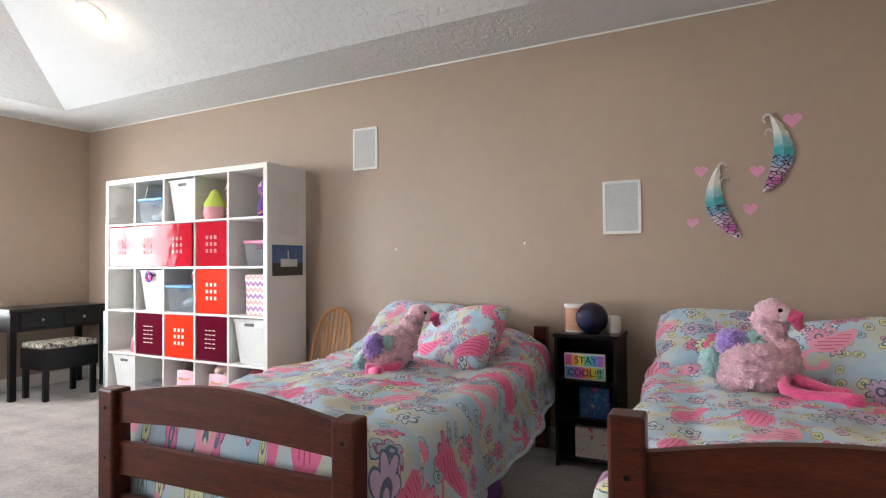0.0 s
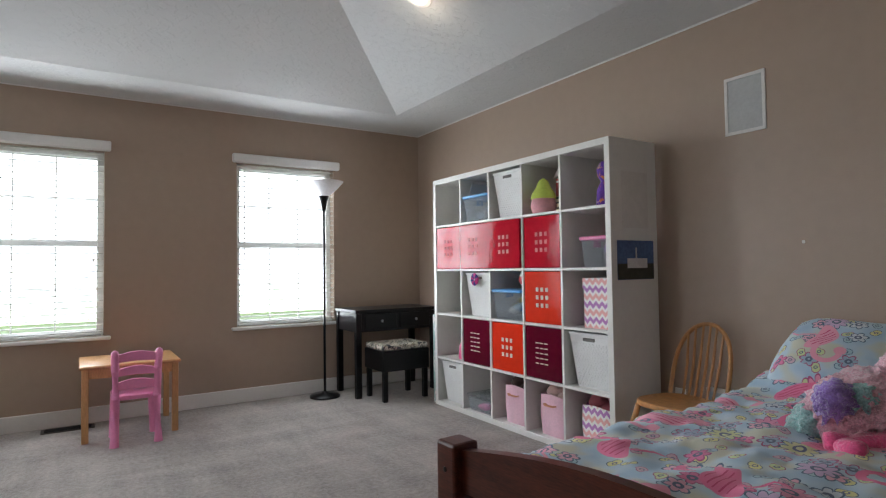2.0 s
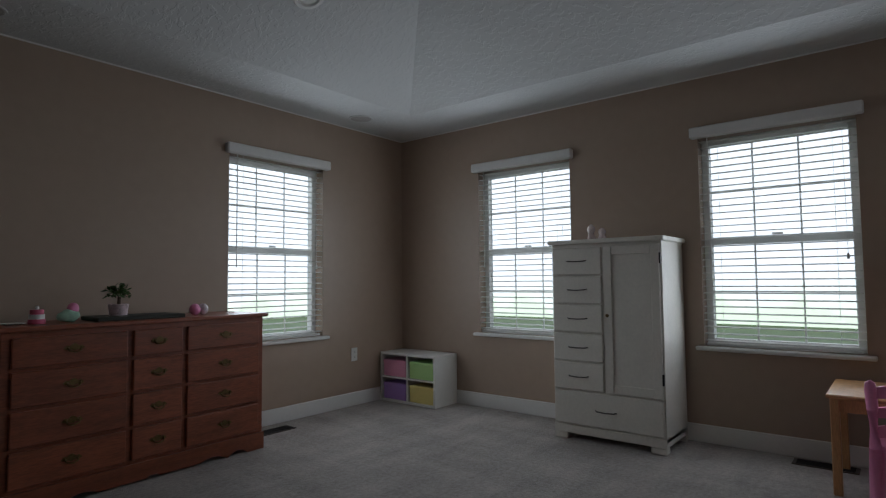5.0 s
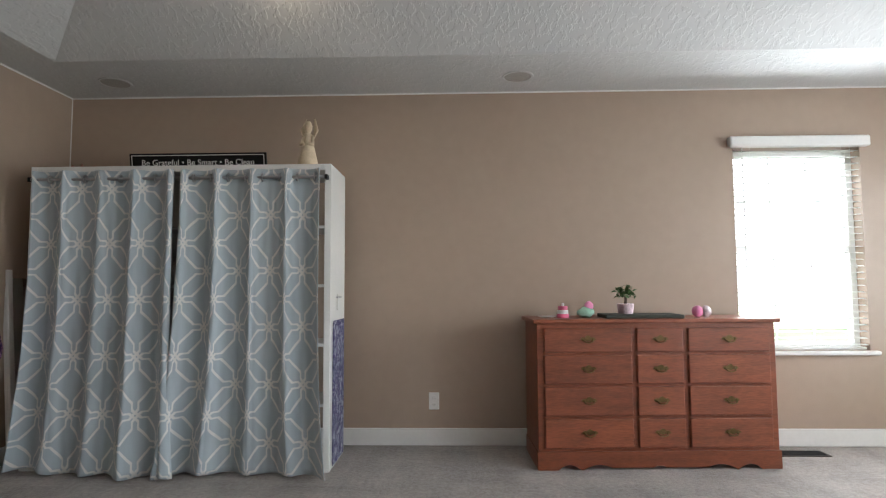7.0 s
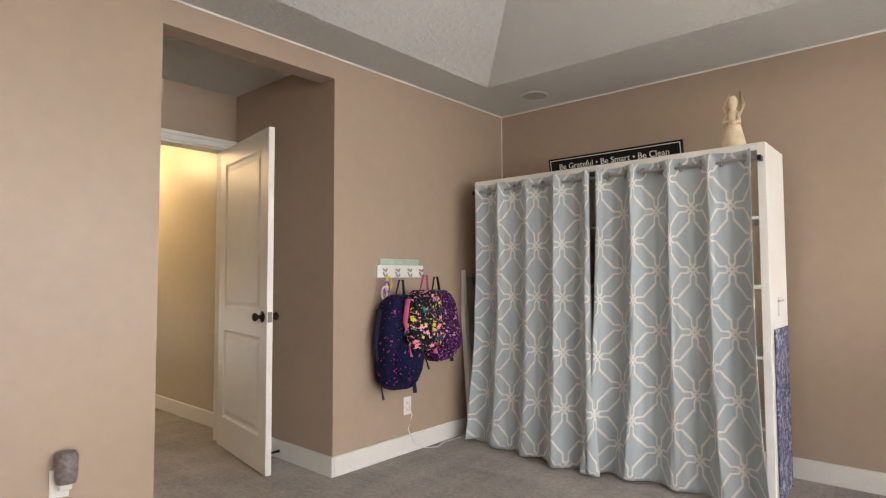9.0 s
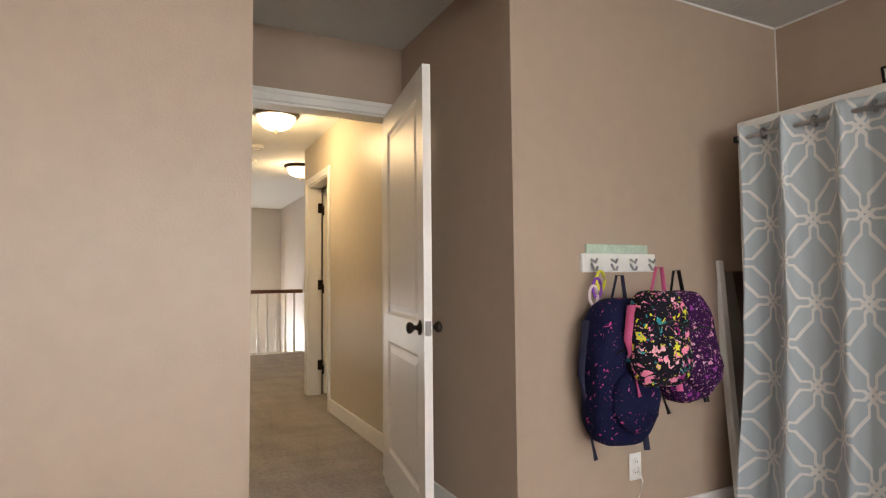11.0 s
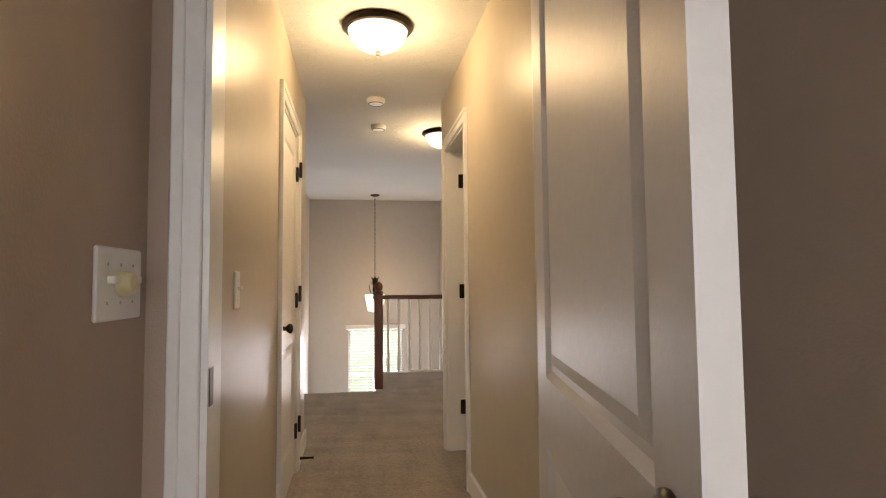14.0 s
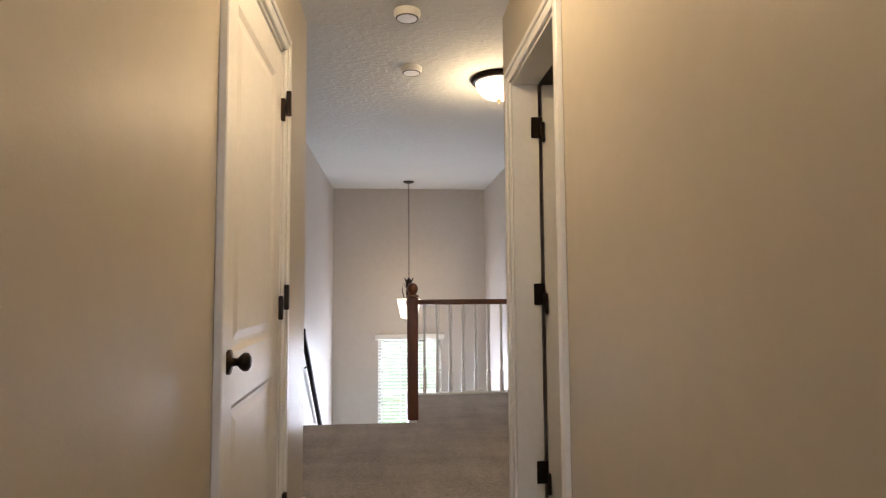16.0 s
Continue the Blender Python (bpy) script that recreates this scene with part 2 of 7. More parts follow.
    neck = op("MULTIPLY", op("LESS_THAN", op("ABSOLUTE", op("SUBTRACT", length(nx, ny), 0.13)), 0.032), op("GREATER_THAN", op("ADD", nx, 0.05), 0.0))
    head = op("LESS_THAN", length(op("SUBTRACT", x, 0.20), op("SUBTRACT", y, 0.25)), 0.062)
    leg = op("MULTIPLY", op("LESS_THAN", op("ABSOLUTE", op("ADD", x, op("MULTIPLY", op("PINGPONG", y, 0.16), 0.5))), 0.017), op("LESS_THAN", op("ABSOLUTE", op("ADD", y, 0.25)), 0.16))
    whole = op("MAXIMUM", op("MAXIMUM", op("LESS_THAN", body, 0.0), neck), op("MAXIMUM", head, leg))
    over(whole, pink)
    stripes = op("MULTIPLY", op("LESS_THAN", body, -0.25), op("LESS_THAN", op("SINE", op("MULTIPLY", op("MULTIPLY_ADD", x, 0.5, y), 105.0)), -0.72))
    over(stripes, (0.60, 0.04, 0.16))
    l.new(last, b.inputs["Base Color"])
    t3, bp = n.new("ShaderNodeTexNoise"), n.new("ShaderNodeBump")
    t3.inputs["Scale"].default_value = 420
    bp.inputs["Strength"].default_value, bp.inputs["Distance"].default_value = 0.25, 0.003
    l.new(uv.outputs[0], t3.inputs["Vector"])
    l.new(t3.outputs["Fac"], bp.inputs["Height"])
    l.new(bp.outputs[0], b.inputs["Normal"])
    return m


def cut_pile(name, color):
    """Cut-pile carpet: tufts, clumps and long strokes left by the vacuum cleaner."""
    m = bpy.data.materials.new(name)
    m.use_nodes = True
    n, l = m.node_tree.nodes, m.node_tree.links
    op = node_maths(n, l)
    b = n["Principled BSDF"]
    b.inputs["Roughness"].default_value, b.inputs["Sheen Weight"].default_value = 0.95, 0.25
    b.inputs["Specular IOR Level"].default_value = 0.15
    co = n.new("ShaderNodeTexCoord")

    def noise_(scale, detail, stretch=(1, 1, 1), turn=0.0, rough=0.5):
        mp, t = n.new("ShaderNodeMapping"), n.new("ShaderNodeTexNoise")
        mp.inputs["Scale"].default_value, mp.inputs["Rotation"].default_value = stretch, (0, 0, turn)
        t.inputs["Scale"].default_value, t.inputs["Detail"].default_value, t.inputs["Roughness"].default_value = scale, detail, rough
        l.new(co.outputs["Object"], mp.inputs[0])
        l.new(mp.outputs[0], t.inputs["Vector"])
        return t.outputs["Fac"]
    tuft, clump = noise_(230, 2), noise_(42, 5, rough=0.65)
    stroke = noise_(2.4, 5, (0.55, 2.2, 1), 0.5, 0.62)
    stroke2 = noise_(2.0, 5, (2.4, 0.6, 1), -0.35, 0.62)
    v = op("ADD", op("MULTIPLY", op("ADD", stroke, stroke2), 0.26), op("ADD", op("MULTIPLY", clump, 0.38), op("MULTIPLY", tuft, 0.30)))
    cr = n.new("ShaderNodeValToRGB")
    e = cr.color_ramp.elements
    e[0].position, e[0].color = 0.485, (*[c * 0.55 for c in color], 1)
    e[1].position, e[1].color = 0.705, (*[c * 1.28 for c in color], 1)
    l.new(v, cr.inputs[0])
    l.new(cr.outputs[0], b.inputs["Base Color"])
    bp = n.new("ShaderNodeBump")
    bp.inputs["Strength"].default_value, bp.inputs["Distance"].default_value = 0.9, 0.012
    l.new(op("ADD", op("MULTIPLY", clump, 0.9), op("MULTIPLY", tuft, 0.6)), bp.inputs["Height"])
    l.new(bp.outputs[0], b.inputs["Normal"])
    return m


def knockdown(name, color):
    """Sprayed ceiling plaster: flattened flecks standing off a smooth ground."""
    m = bpy.data.materials.new(name)
    m.use_nodes = True
    n, l = m.node_tree.nodes, m.node_tree.links
    b = n["Principled BSDF"]
    b.inputs["Roughness"].default_value = 0.85
    co, mp, t, t2, cr, c2, bp = (n.new(q) for q in ("ShaderNodeTexCoord", "ShaderNodeMapping", "ShaderNodeTexNoise", "ShaderNodeTexNoise", "ShaderNodeValToRGB", "ShaderNodeValToRGB", "ShaderNodeBump"))
    l.new(co.outputs["Object"], mp.inputs[0])
    mp.inputs["Scale"].default_value = (1.25, 0.8, 1)
    t.inputs["Scale"].default_value, t.inputs["Detail"].default_value = 24, 4
    t2.inputs["Scale"].default_value = 2.2
    cr.color_ramp.elements[0].position, cr.color_ramp.elements[1].position = 0.50, 0.56
    c2.color_ramp.elements[0].color = (*[c * 0.95 for c in color], 1)
    c2.color_ramp.elements[1].color = (*[c * 1.04 for c in color], 1)
    for q in (t, t2):
        l.new(mp.outputs[0], q.inputs["Vector"])
    l.new(t.outputs["Fac"], cr.inputs[0])
    l.new(t2.outputs["Fac"], c2.inputs[0])
    l.new(c2.outputs[0], b.inputs["Base Color"])
    bp.inputs["Strength"].default_value, bp.inputs["Distance"].default_value = 0.38, 0.006
    l.new(cr.outputs[0], bp.inputs["Height"])
    l.new(bp.outputs[0], b.inputs["Normal"])
    return m


def zigzag(name, ground, inks, pitch, axis_u=0):
    """Paper or cloth printed with chevrons."""
    m = bpy.data.materials.new(name)
    m.use_nodes = True
    n, l = m.node_tree.nodes, m.node_tree.links
    b = n["Principled BSDF"]
    b.inputs["Roughness"].default_value = 0.7
    co, sp = n.new("ShaderNodeTexCoord"), n.new("ShaderNodeSeparateXYZ")
    l.new(co.outputs["Object"], sp.inputs[0])
    ad, pp, sc, fr = (n.new("ShaderNodeMath") for _ in range(4))
    ad.operation = "ADD"
    l.new(sp.outputs[0], ad.inputs[0])
    l.new(sp.outputs[1], ad.inputs[1])
    pp.operation, pp.inputs[1].default_value = "PINGPONG", pitch * 0.5
    l.new(ad.outputs[0], pp.inputs[0])
    sm = n.new("ShaderNodeMath")
    sm.operation = "ADD"
    l.new(pp.outputs[0], sm.inputs[0])
    l.new(sp.outputs[2], sm.inputs[1])
    sc.operation, sc.inputs[1].default_value = "MULTIPLY", 1 / (pitch * 2)
    l.new(sm.outputs[0], sc.inputs[0])
    fr.operation = "FRACT"
    l.new(sc.outputs[0], fr.inputs[0])
    cr = n.new("ShaderNodeValToRGB")
    ramp_steps(cr, [(0.0, inks[0]), (0.27, ground), (0.5, inks[1]), (0.77, ground)])
    l.new(fr.outputs[0], cr.inputs[0])
    l.new(cr.outputs[0], b.inputs["Base Color"])
    return m


WALL = mat("wall_paint", (0.41, 0.312, 0.238), 0.42, vary=0.035, scale=1.6, bump=0.1, bscale=140)
HALLWALL = mat("hall_paint", (0.52, 0.465, 0.375), 0.4, vary=0.035, scale=1.6, bump=0.05, bscale=140)
LANDWALL = mat("landing_paint", (0.49, 0.46, 0.435), 0.5, vary=0.035, scale=1.6, bump=0.1, bscale=140)
CEIL = knockdown("knockdown_ceiling", (0.62, 0.625, 0.61))
CARPET = cut_pile("carpet", (0.385, 0.345, 0.31))
TRIM = mat("white_trim", (0.78, 0.77, 0.74), 0.32, vary=0.03, scale=5)
DOORPAINT = mat("white_door_paint", (0.78, 0.76, 0.72), 0.42, vary=0.03, scale=5, bump=0.06, bscale=90)
LAMINATE = mat("white_laminate", (0.78, 0.77, 0.73), 0.35, vary=0.03, scale=4)
CREAM = mat("cream_paint", (0.70, 0.67, 0.60), 0.4, vary=0.06, scale=6)
VINYL = mat("white_vinyl", (0.82, 0.82, 0.80), 0.4, vary=0.02)
SLAT = mat("blind_slat", (0.80, 0.80, 0.78), 0.4, vary=0.03)
CHERRY = mat("dark_cherry_wood", (0.085, 0.019, 0.010), 0.3, vary=0.5, scale=4, stretch=(1, 9, 9))
MAPLE = mat("dresser_wood", (0.235, 0.066, 0.029), 0.36, vary=0.34, scale=3.2, stretch=(1, 8, 8), spread=0.14)
PINE = mat("honey_pine", (0.50, 0.27, 0.11), 0.4, vary=0.25, scale=4, stretch=(8, 8, 1))
OAK = mat("chair_oak", (0.52, 0.25, 0.085), 0.33, vary=0.25, scale=5, stretch=(6, 6, 1.5))
BLACK = mat("black_lacquer", (0.005, 0.0045, 0.005), 0.3, vary=0.3, scale=6)
BRONZE = mat("oil_rubbed_bronze", (0.035, 0.025, 0.018), 0.32, metal=0.8, vary=0.35, scale=20)
BRASS = mat("aged_brass", (0.16, 0.11, 0.045), 0.35, metal=0.9, vary=0.4, scale=30)
STEEL = mat("brushed_steel", (0.45, 0.45, 0.46), 0.3, metal=1.0, vary=0.1)
PINKPL = mat("pink_plastic", (0.84, 0.28, 0.50), 0.35, vary=0.06)
PLUSH = mat("pale_pink_plush", (0.88, 0.50, 0.58), 0.95, vary=0.3, scale=14, bump=1.0, bscale=90, sheen=0.8)
HOTPLUSH = mat("hot_pink_plush", (0.85, 0.10, 0.28), 0.9, vary=0.2, scale=14, bump=0.6, bscale=90, sheen=0.6)
LILAC = mat("lilac_plush", (0.42, 0.25, 0.72), 0.95, vary=0.3, scale=14, bump=1.0, bscale=90, sheen=0.8)
MINTPL = mat("mint_plush", (0.42, 0.72, 0.70), 0.95, vary=0.3, scale=14, bump=1.0, bscale=90, sheen=0.8)
RED = mat("red_acrylic", (0.50, 0.014, 0.03), 0.05, vary=0.1, scale=3, bump=0.25, bscale=9)
ORANGE = mat("orange_red_acrylic", (0.70, 0.035, 0.012), 0.15, vary=0.06, scale=3)
MAROON = mat("maroon_acrylic", (0.11, 0.004, 0.018), 0.08, vary=0.1, scale=3, bump=0.2, bscale=9)
HOLE = mat("pale_board", (0.72, 0.62, 0.50), 0.7)
DARK = mat("dark_gap", (0.012, 0.011, 0.011), 0.8)
WOVEN = mat("woven_white_plastic", (0.80, 0.80, 0.78), 0.5, vary=0.04, bump=0.3, bscale=220)
WHITEPL = mat("white_plastic", (0.80, 0.79, 0.76), 0.35, vary=0.02)
PINKCLOTH = mat("pink_canvas", (0.78, 0.50, 0.58), 0.9, vary=0.1, bump=0.4, bscale=260)
LEATHER = mat("tan_leather", (0.62, 0.25, 0.12), 0.5, vary=0.15)
BLUELID = mat("blue_plastic_lid", (0.08, 0.32, 0.68), 0.3)
PINKLID = mat("pink_plastic_lid", (0.80, 0.20, 0.42), 0.3)
TUB = clear("clear_plastic_tub", (0.85, 0.91, 0.96), 0.12, 0.8, 0.4)
GLASS = clear("window_glass", (1, 1, 1), 0.0, 1.0)
LIMB = mat("tree_bark", (0.10, 0.07, 0.05), 0.9, vary=0.3)
LEAF = mat("foliage", (0.09, 0.13, 0.04), 0.7, vary=0.4, scale=2)
LAWN = mat("lawn", (0.08, 0.12, 0.04), 0.9, vary=0.3, scale=0.3)
COMFORTER = bird_print("flamingo_print_cloth")
HEM = mat("pale_blue_cotton", (0.52, 0.62, 0.68), 0.9, vary=0.15, scale=20)
CURTAIN = lattice("trellis_curtain_cloth", (0.40, 0.46, 0.49), (0.70, 0.69, 0.65))
MINTCLOTH = lattice("mint_trellis_cloth", (0.40, 0.60, 0.58), (0.8, 0.8, 0.78))
CHEVRON = zigzag("chevron_print", (0.85, 0.82, 0.80), [(0.80, 0.42, 0.40), (0.48, 0.22, 0.50)], 0.045)
NAVYBAG = floral("navy_flamingo_cloth", (0.006, 0.008, 0.036), [(0.0, (0.60, 0.06, 0.25)), (0.5, (0.010, 0.014, 0.05)), (0.8, (0.5, 0.1, 0.3))], 26, 0.37)
BLOOMBAG = floral("bright_floral_cloth", (0.01, 0.01, 0.016), [(0.0, (0.85, 0.25, 0.40)), (0.3, (0.72, 0.70, 0.05)), (0.5, (0.02, 0.28, 0.30)), (0.7, (0.85, 0.45, 0.5)), (0.85, (0.35, 0.02, 0.2))], 16, 0.56)
PURPLEBAG = floral("purple_floral_cloth", (0.035, 0.008, 0.05), [(0.0, (0.70, 0.32, 0.42)), (0.4, (0.30, 0.04, 0.30)), (0.7, (0.75, 0.5, 0.55))], 30, 0.48)
STOOLCLOTH = floral("patterned_cushion_cloth", (0.62, 0.58, 0.48), [(0.0, (0.05, 0.05, 0.06)), (0.5, (0.3, 0.28, 0.2)), (0.8, (0.1, 0.1, 0.1))], 22, 0.66)
SEQUIN = floral("dark_blue_patterned_board", (0.03, 0.035, 0.09), [(0.0, (0.22, 0.23, 0.30)), (0.3, (0.06, 0.04, 0.13)), (0.8, (0.35, 0.35, 0.4))], 30, 0.75)

for m in (NAVYBAG, BLOOMBAG, PURPLEBAG):
    m.node_tree.nodes["Principled BSDF"].inputs["Specular IOR Level"].default_value = 0.15

sn, sl_ = SLAT.node_tree.nodes, SLAT.node_tree.links
tr_, mx_ = sn.new("ShaderNodeBsdfTranslucent"), sn.new("ShaderNodeMixShader")
tr_.inputs[0].default_value, mx_.inputs[0].default_value = (0.9, 0.9, 0.88, 1), 0.5
sl_.new(sn["Principled BSDF"].outputs[0], mx_.inputs[1])
sl_.new(tr_.outputs[0], mx_.inputs[2])
sl_.new(mx_.outputs[0], sn["Material Output"].inputs[0])

for m, k in ((RED, 0.2), (ORANGE, 0.2), (MAROON, 0.25), (CHERRY, 0.3), (BLACK, 0.25)):
    m.node_tree.nodes["Principled BSDF"].inputs["Specular IOR Level"].default_value = k

# ---- mesh helpers ----


def box(bm, x0, x1, y0, y1, z0, z1, bev=0.0, seg=1):
    vs = [bm.verts.new((x, y, z)) for z in (z0, z1) for y in (y0, y1) for x in (x0, x1)]
    fs = [bm.faces.new([vs[i] for i in q]) for q in ((0, 2, 3, 1), (4, 5, 7, 6), (0, 1, 5, 4), (2, 6, 7, 3), (0, 4, 6, 2), (1, 3, 7, 5))]
    if bev:
        es = list({e for f in fs for e in f.edges})
        bmesh.ops.bevel(bm, geom=es, offset=bev, segments=seg, profile=0.5, affect="EDGES")
    return bm


def bx(*a, **k):
    return box(bmesh.new(), *a, **k)


def lathe(bm, prof, seg=20, at=(0, 0, 0), turn=None):
    m = Matrix.Translation(at) @ (turn.to_4x4() if turn else Matrix())
    rings = []
    for r, z in prof:
        if r < 1e-5:
            rings.append([bm.verts.new(m @ Vector((0, 0, z)))])
        else:
            rings.append([bm.verts.new(m @ Vector((r * math.cos(2 * math.pi * i / seg), r * math.sin(2 * math.pi * i / seg), z))) for i in range(seg)])
    for a, b in zip(rings, rings[1:]):
        for i in range(seg):
            j = (i + 1) % seg
            if len(a) == 1 and len(b) == 1:
                continue
            if len(a) == 1:
                bm.faces.new((a[0], b[j], b[i]))
            elif len(b) == 1:
                bm.faces.new((a[i], a[j], b[0]))
            else:
                bm.faces.new((a[i], a[j], b[j], b[i]))
    return bm


def lt(*a, **k):
    return lathe(bmesh.new(), *a, **k)


def tube(bm, pts, r, seg=8, flat=1.0):
    """A round bar along points; r may be one radius or one for each point."""
    pts = [Vector(p) for p in pts]
    rs = r if isinstance(r, (list, tuple)) else [r] * len(pts)
    rings = []
    for i, p in enumerate(pts):
        d = (pts[min(i + 1, len(pts) - 1)] - pts[max(i - 1, 0)]).normalized()
        u = d.cross(Vector((0, 0, 1)))
        u = u.normalized() if u.length > 0.05 else Vector((1, 0, 0))
        v = d.cross(u).normalized()
        rings.append([bm.verts.new(p + rs[i] * (math.cos(2 * math.pi * k / seg) * u + flat * math.sin(2 * math.pi * k / seg) * v)) for k in range(seg)])
    for a, b in zip(rings, rings[1:]):
        for k in range(seg):
            bm.faces.new((a[k], a[(k + 1) % seg], b[(k + 1) % seg], b[k]))
    bm.faces.new(rings[0][::-1])
    bm.faces.new(rings[-1])
    return bm


def tb(*a, **k):
    return tube(bmesh.new(), *a, **k)


def blob(c, r, fuzz=0.0, freq=12.0, sub=3, turn=None):
    """A rounded body; fuzz roughens its outline."""
    bm = bmesh.new()
    bmesh.ops.create_icosphere(bm, subdivisions=sub, radius=1)
    for v in bm.verts:
        p = Vector((v.co.x * r[0], v.co.y * r[1], v.co.z * r[2]))
        if turn:
            p = turn @ p
        p += Vector(c)
        if fuzz:
            p += v.co * (noise.noise(p * freq) * fuzz)
        v.co = p
    return bm


def pillow_mesh(w, h, t, seed=0):
    """A soft cushion with pinched corners, lying flat."""
    bm = bmesh.new()
    lay = bm.loops.layers.uv.new("cloth")
    n = 14
    for side in (1, -1):
        g = [[None] * (n + 1) for _ in range(n + 1)]
        for i in range(n + 1):
            for j in range(n + 1):
                u, v = i / n * 2 - 1, j / n * 2 - 1
                pu, pv = u * (1 - 0.07 * v * v), v * (1 - 0.07 * u * u)
                th = t * 0.5 * max(0.0, (1 - u ** 4) * (1 - v ** 4)) ** 0.55
                th *= 1 + 0.25 * noise.noise(Vector((u * 2 + seed, v * 2, side)))
                g[i][j] = bm.verts.new((pu * w / 2, pv * h / 2, side * th))
        for i in range(n):
            for j in range(n):
                q = (g[i][j], g[i + 1][j], g[i + 1][j + 1], g[i][j + 1])
                f = bm.faces.new(q if side > 0 else q[::-1])
                for lp in f.loops:
                    lp[lay].uv = (lp.vert.co.x + seed * 1.3, lp.vert.co.y + side * 2)
    bmesh.ops.remove_doubles(bm, verts=bm.verts, dist=1e-4)
    return bm


def part(name, bm, material, parent=None, label="", smooth=False, at=None):
    me = bpy.data.meshes.new(name)
    bmesh.ops.recalc_face_normals(bm, faces=bm.faces)
    bm.to_mesh(me)
    bm.free()
    me.materials.append(material)
    if smooth:
        me.polygons.foreach_set("use_smooth", [True] * len(me.polygons))
        if smooth != "all":
            me.set_sharp_from_angle(angle=radians(40))
    ob = new(name, me)
    ob.parent = parent
    if at is not None:
        ob.matrix_basis = at
    if label:
        ob["label"] = label
    return ob


def share(name, src, parent, m):
    """Another object on the mesh of an alike piece."""
    ob = new(name, src.data)
    ob.parent, ob.matrix_basis = parent, m
    return ob


def thing(name, m, label, category, group=""):
    ob = new(name)
    ob.empty_display_size = 0.1
    ob.matrix_basis = m
    return tagged(ob, label, category, group)


def solo(name, bm, material, m, label, category, group="", smooth=False):
    ob = part(name, bm, material, None, "", smooth)
    ob.matrix_basis = m
    return tagged(ob, label, category, group)


def setting(name, bm, material, label, category, smooth=False):
    ob = part(name, bm, material, None, "", smooth)
    return tagged(ob, label, category, kind="structure")


def wall_mesh(axis, p0, p1, a, b, z0, z1, holes=()):
    """A wall between planes p0 and p1 along the other axis from a to b, with holes (a, b, z0, z1)."""
    bm = bmesh.new()

    def piece(s0, s1, h0, h1):
        if s1 - s0 > 1e-4 and h1 - h0 > 1e-4:
            if axis == "x":
                box(bm, p0, p1, s0, s1, h0, h1)
            else:
                box(bm, s0, s1, p0, p1, h0, h1)
    at = a
    for h in sorted(holes):
        piece(at, h[0], z0, z1)
        piece(h[0], h[1], z0, h[2])
        piece(h[0], h[1], h[3], z1)
        at = h[1]
    piece(at, b, z0, z1)
    return bm


# ---- the bedroom's shell ----
RX, RY, CZ = 6.505, -6.335, 2.44
WZ0, WZ1 = 0.63, 2.02
WINS = [(-1.775, -0.91), (-3.605, -2.735), (-5.42, -4.55)]
SWIN = (0.97, 1.83)
AY0, AY1, AZ = -4.635, -3.65, 2.31      # opening of the door alcove
FX = 7.63                               # door wall at the end of the alcove

setting("wall_west", wall_mesh("x", -0.16, 0, RY - 0.16, 0.16, 0, 2.6, [(a, b, WZ0, WZ1) for a, b in WINS]), WALL, "taupe painted wall with three windows", "wall")
setting("wall_north", wall_mesh("y", 0, 0.16, 0, RX, 0, 2.6), WALL, "taupe painted wall behind the beds", "wall")
setting("wall_south", wall_mesh("y", RY - 0.16, RY, 0, RX, 0, 2.6, [(*SWIN, WZ0, WZ1)]), WALL, "taupe painted wall with one window", "wall")
setting("wall_east", wall_mesh("x", RX, RX + 0.13, RY - 0.16, 0.16, 0, 2.6, [(AY0, AY1, 0, AZ)]), WALL, "taupe painted wall with an opening to a door alcove", "wall")
def splayed(x0, x1, y0, y1, back, z0, z1):
    """A slab whose face runs from y0 to y1, a little out of square."""
    bm = box(bmesh.new(), x0, x1, 0, 1, z0, z1)
    for v in bm.verts:
        v.co.y = back if v.co.y > 0.5 and back is not None else (y0 if v.co.x < (x0 + x1) / 2 else y1) + (0.016 if v.co.y > 0.5 else 0)
    return bm


AY2 = AY1 - 0.024                       # the alcove narrows towards its door
setting("alcove_wall_north", splayed(RX + 0.13, FX, AY1, AY2, AY1 + 0.12, 0, 2.6), WALL, "taupe painted side wall of the door alcove", "wall")
setting("alcove_wall_south", bx(RX + 0.13, FX, AY0 - 0.12, AY0, 0, 2.6), WALL, "taupe painted side wall of the door alcove", "wall")
setting("alcove_ceiling", bx(RX + 0.13, FX, AY0, AY1, 2.44, 2.56), CEIL, "white textured ceiling of the door alcove", "ceiling")
DY0, DY1, DZ = -4.57, -3.785, 2.045     # bedroom door opening
setting("alcove_wall_end", wall_mesh("x", FX, FX + 0.12, AY0 - 0.12, AY1 + 0.12, 0, 2.6, [(DY0, DY1, 0, DZ)]), WALL, "taupe painted wall round the bedroom door", "wall")

# carpet: one sheet for bedroom, alcove, hall and landing
bm = bmesh.new()
box(bm, 0, RX, RY, 0, -0.2, 0)
box(bm, RX, FX + 0.12, AY0, AY1, -0.2, 0)
box(bm, FX + 0.12, 12.45, -8.0, -2.2, -0.2, 0)
box(bm, 12.45, 13.68, -8.0, -4.37, -0.2, 0)
setting("floor", bm, CARPET, "beige cut-pile carpet over the whole floor", "carpet")

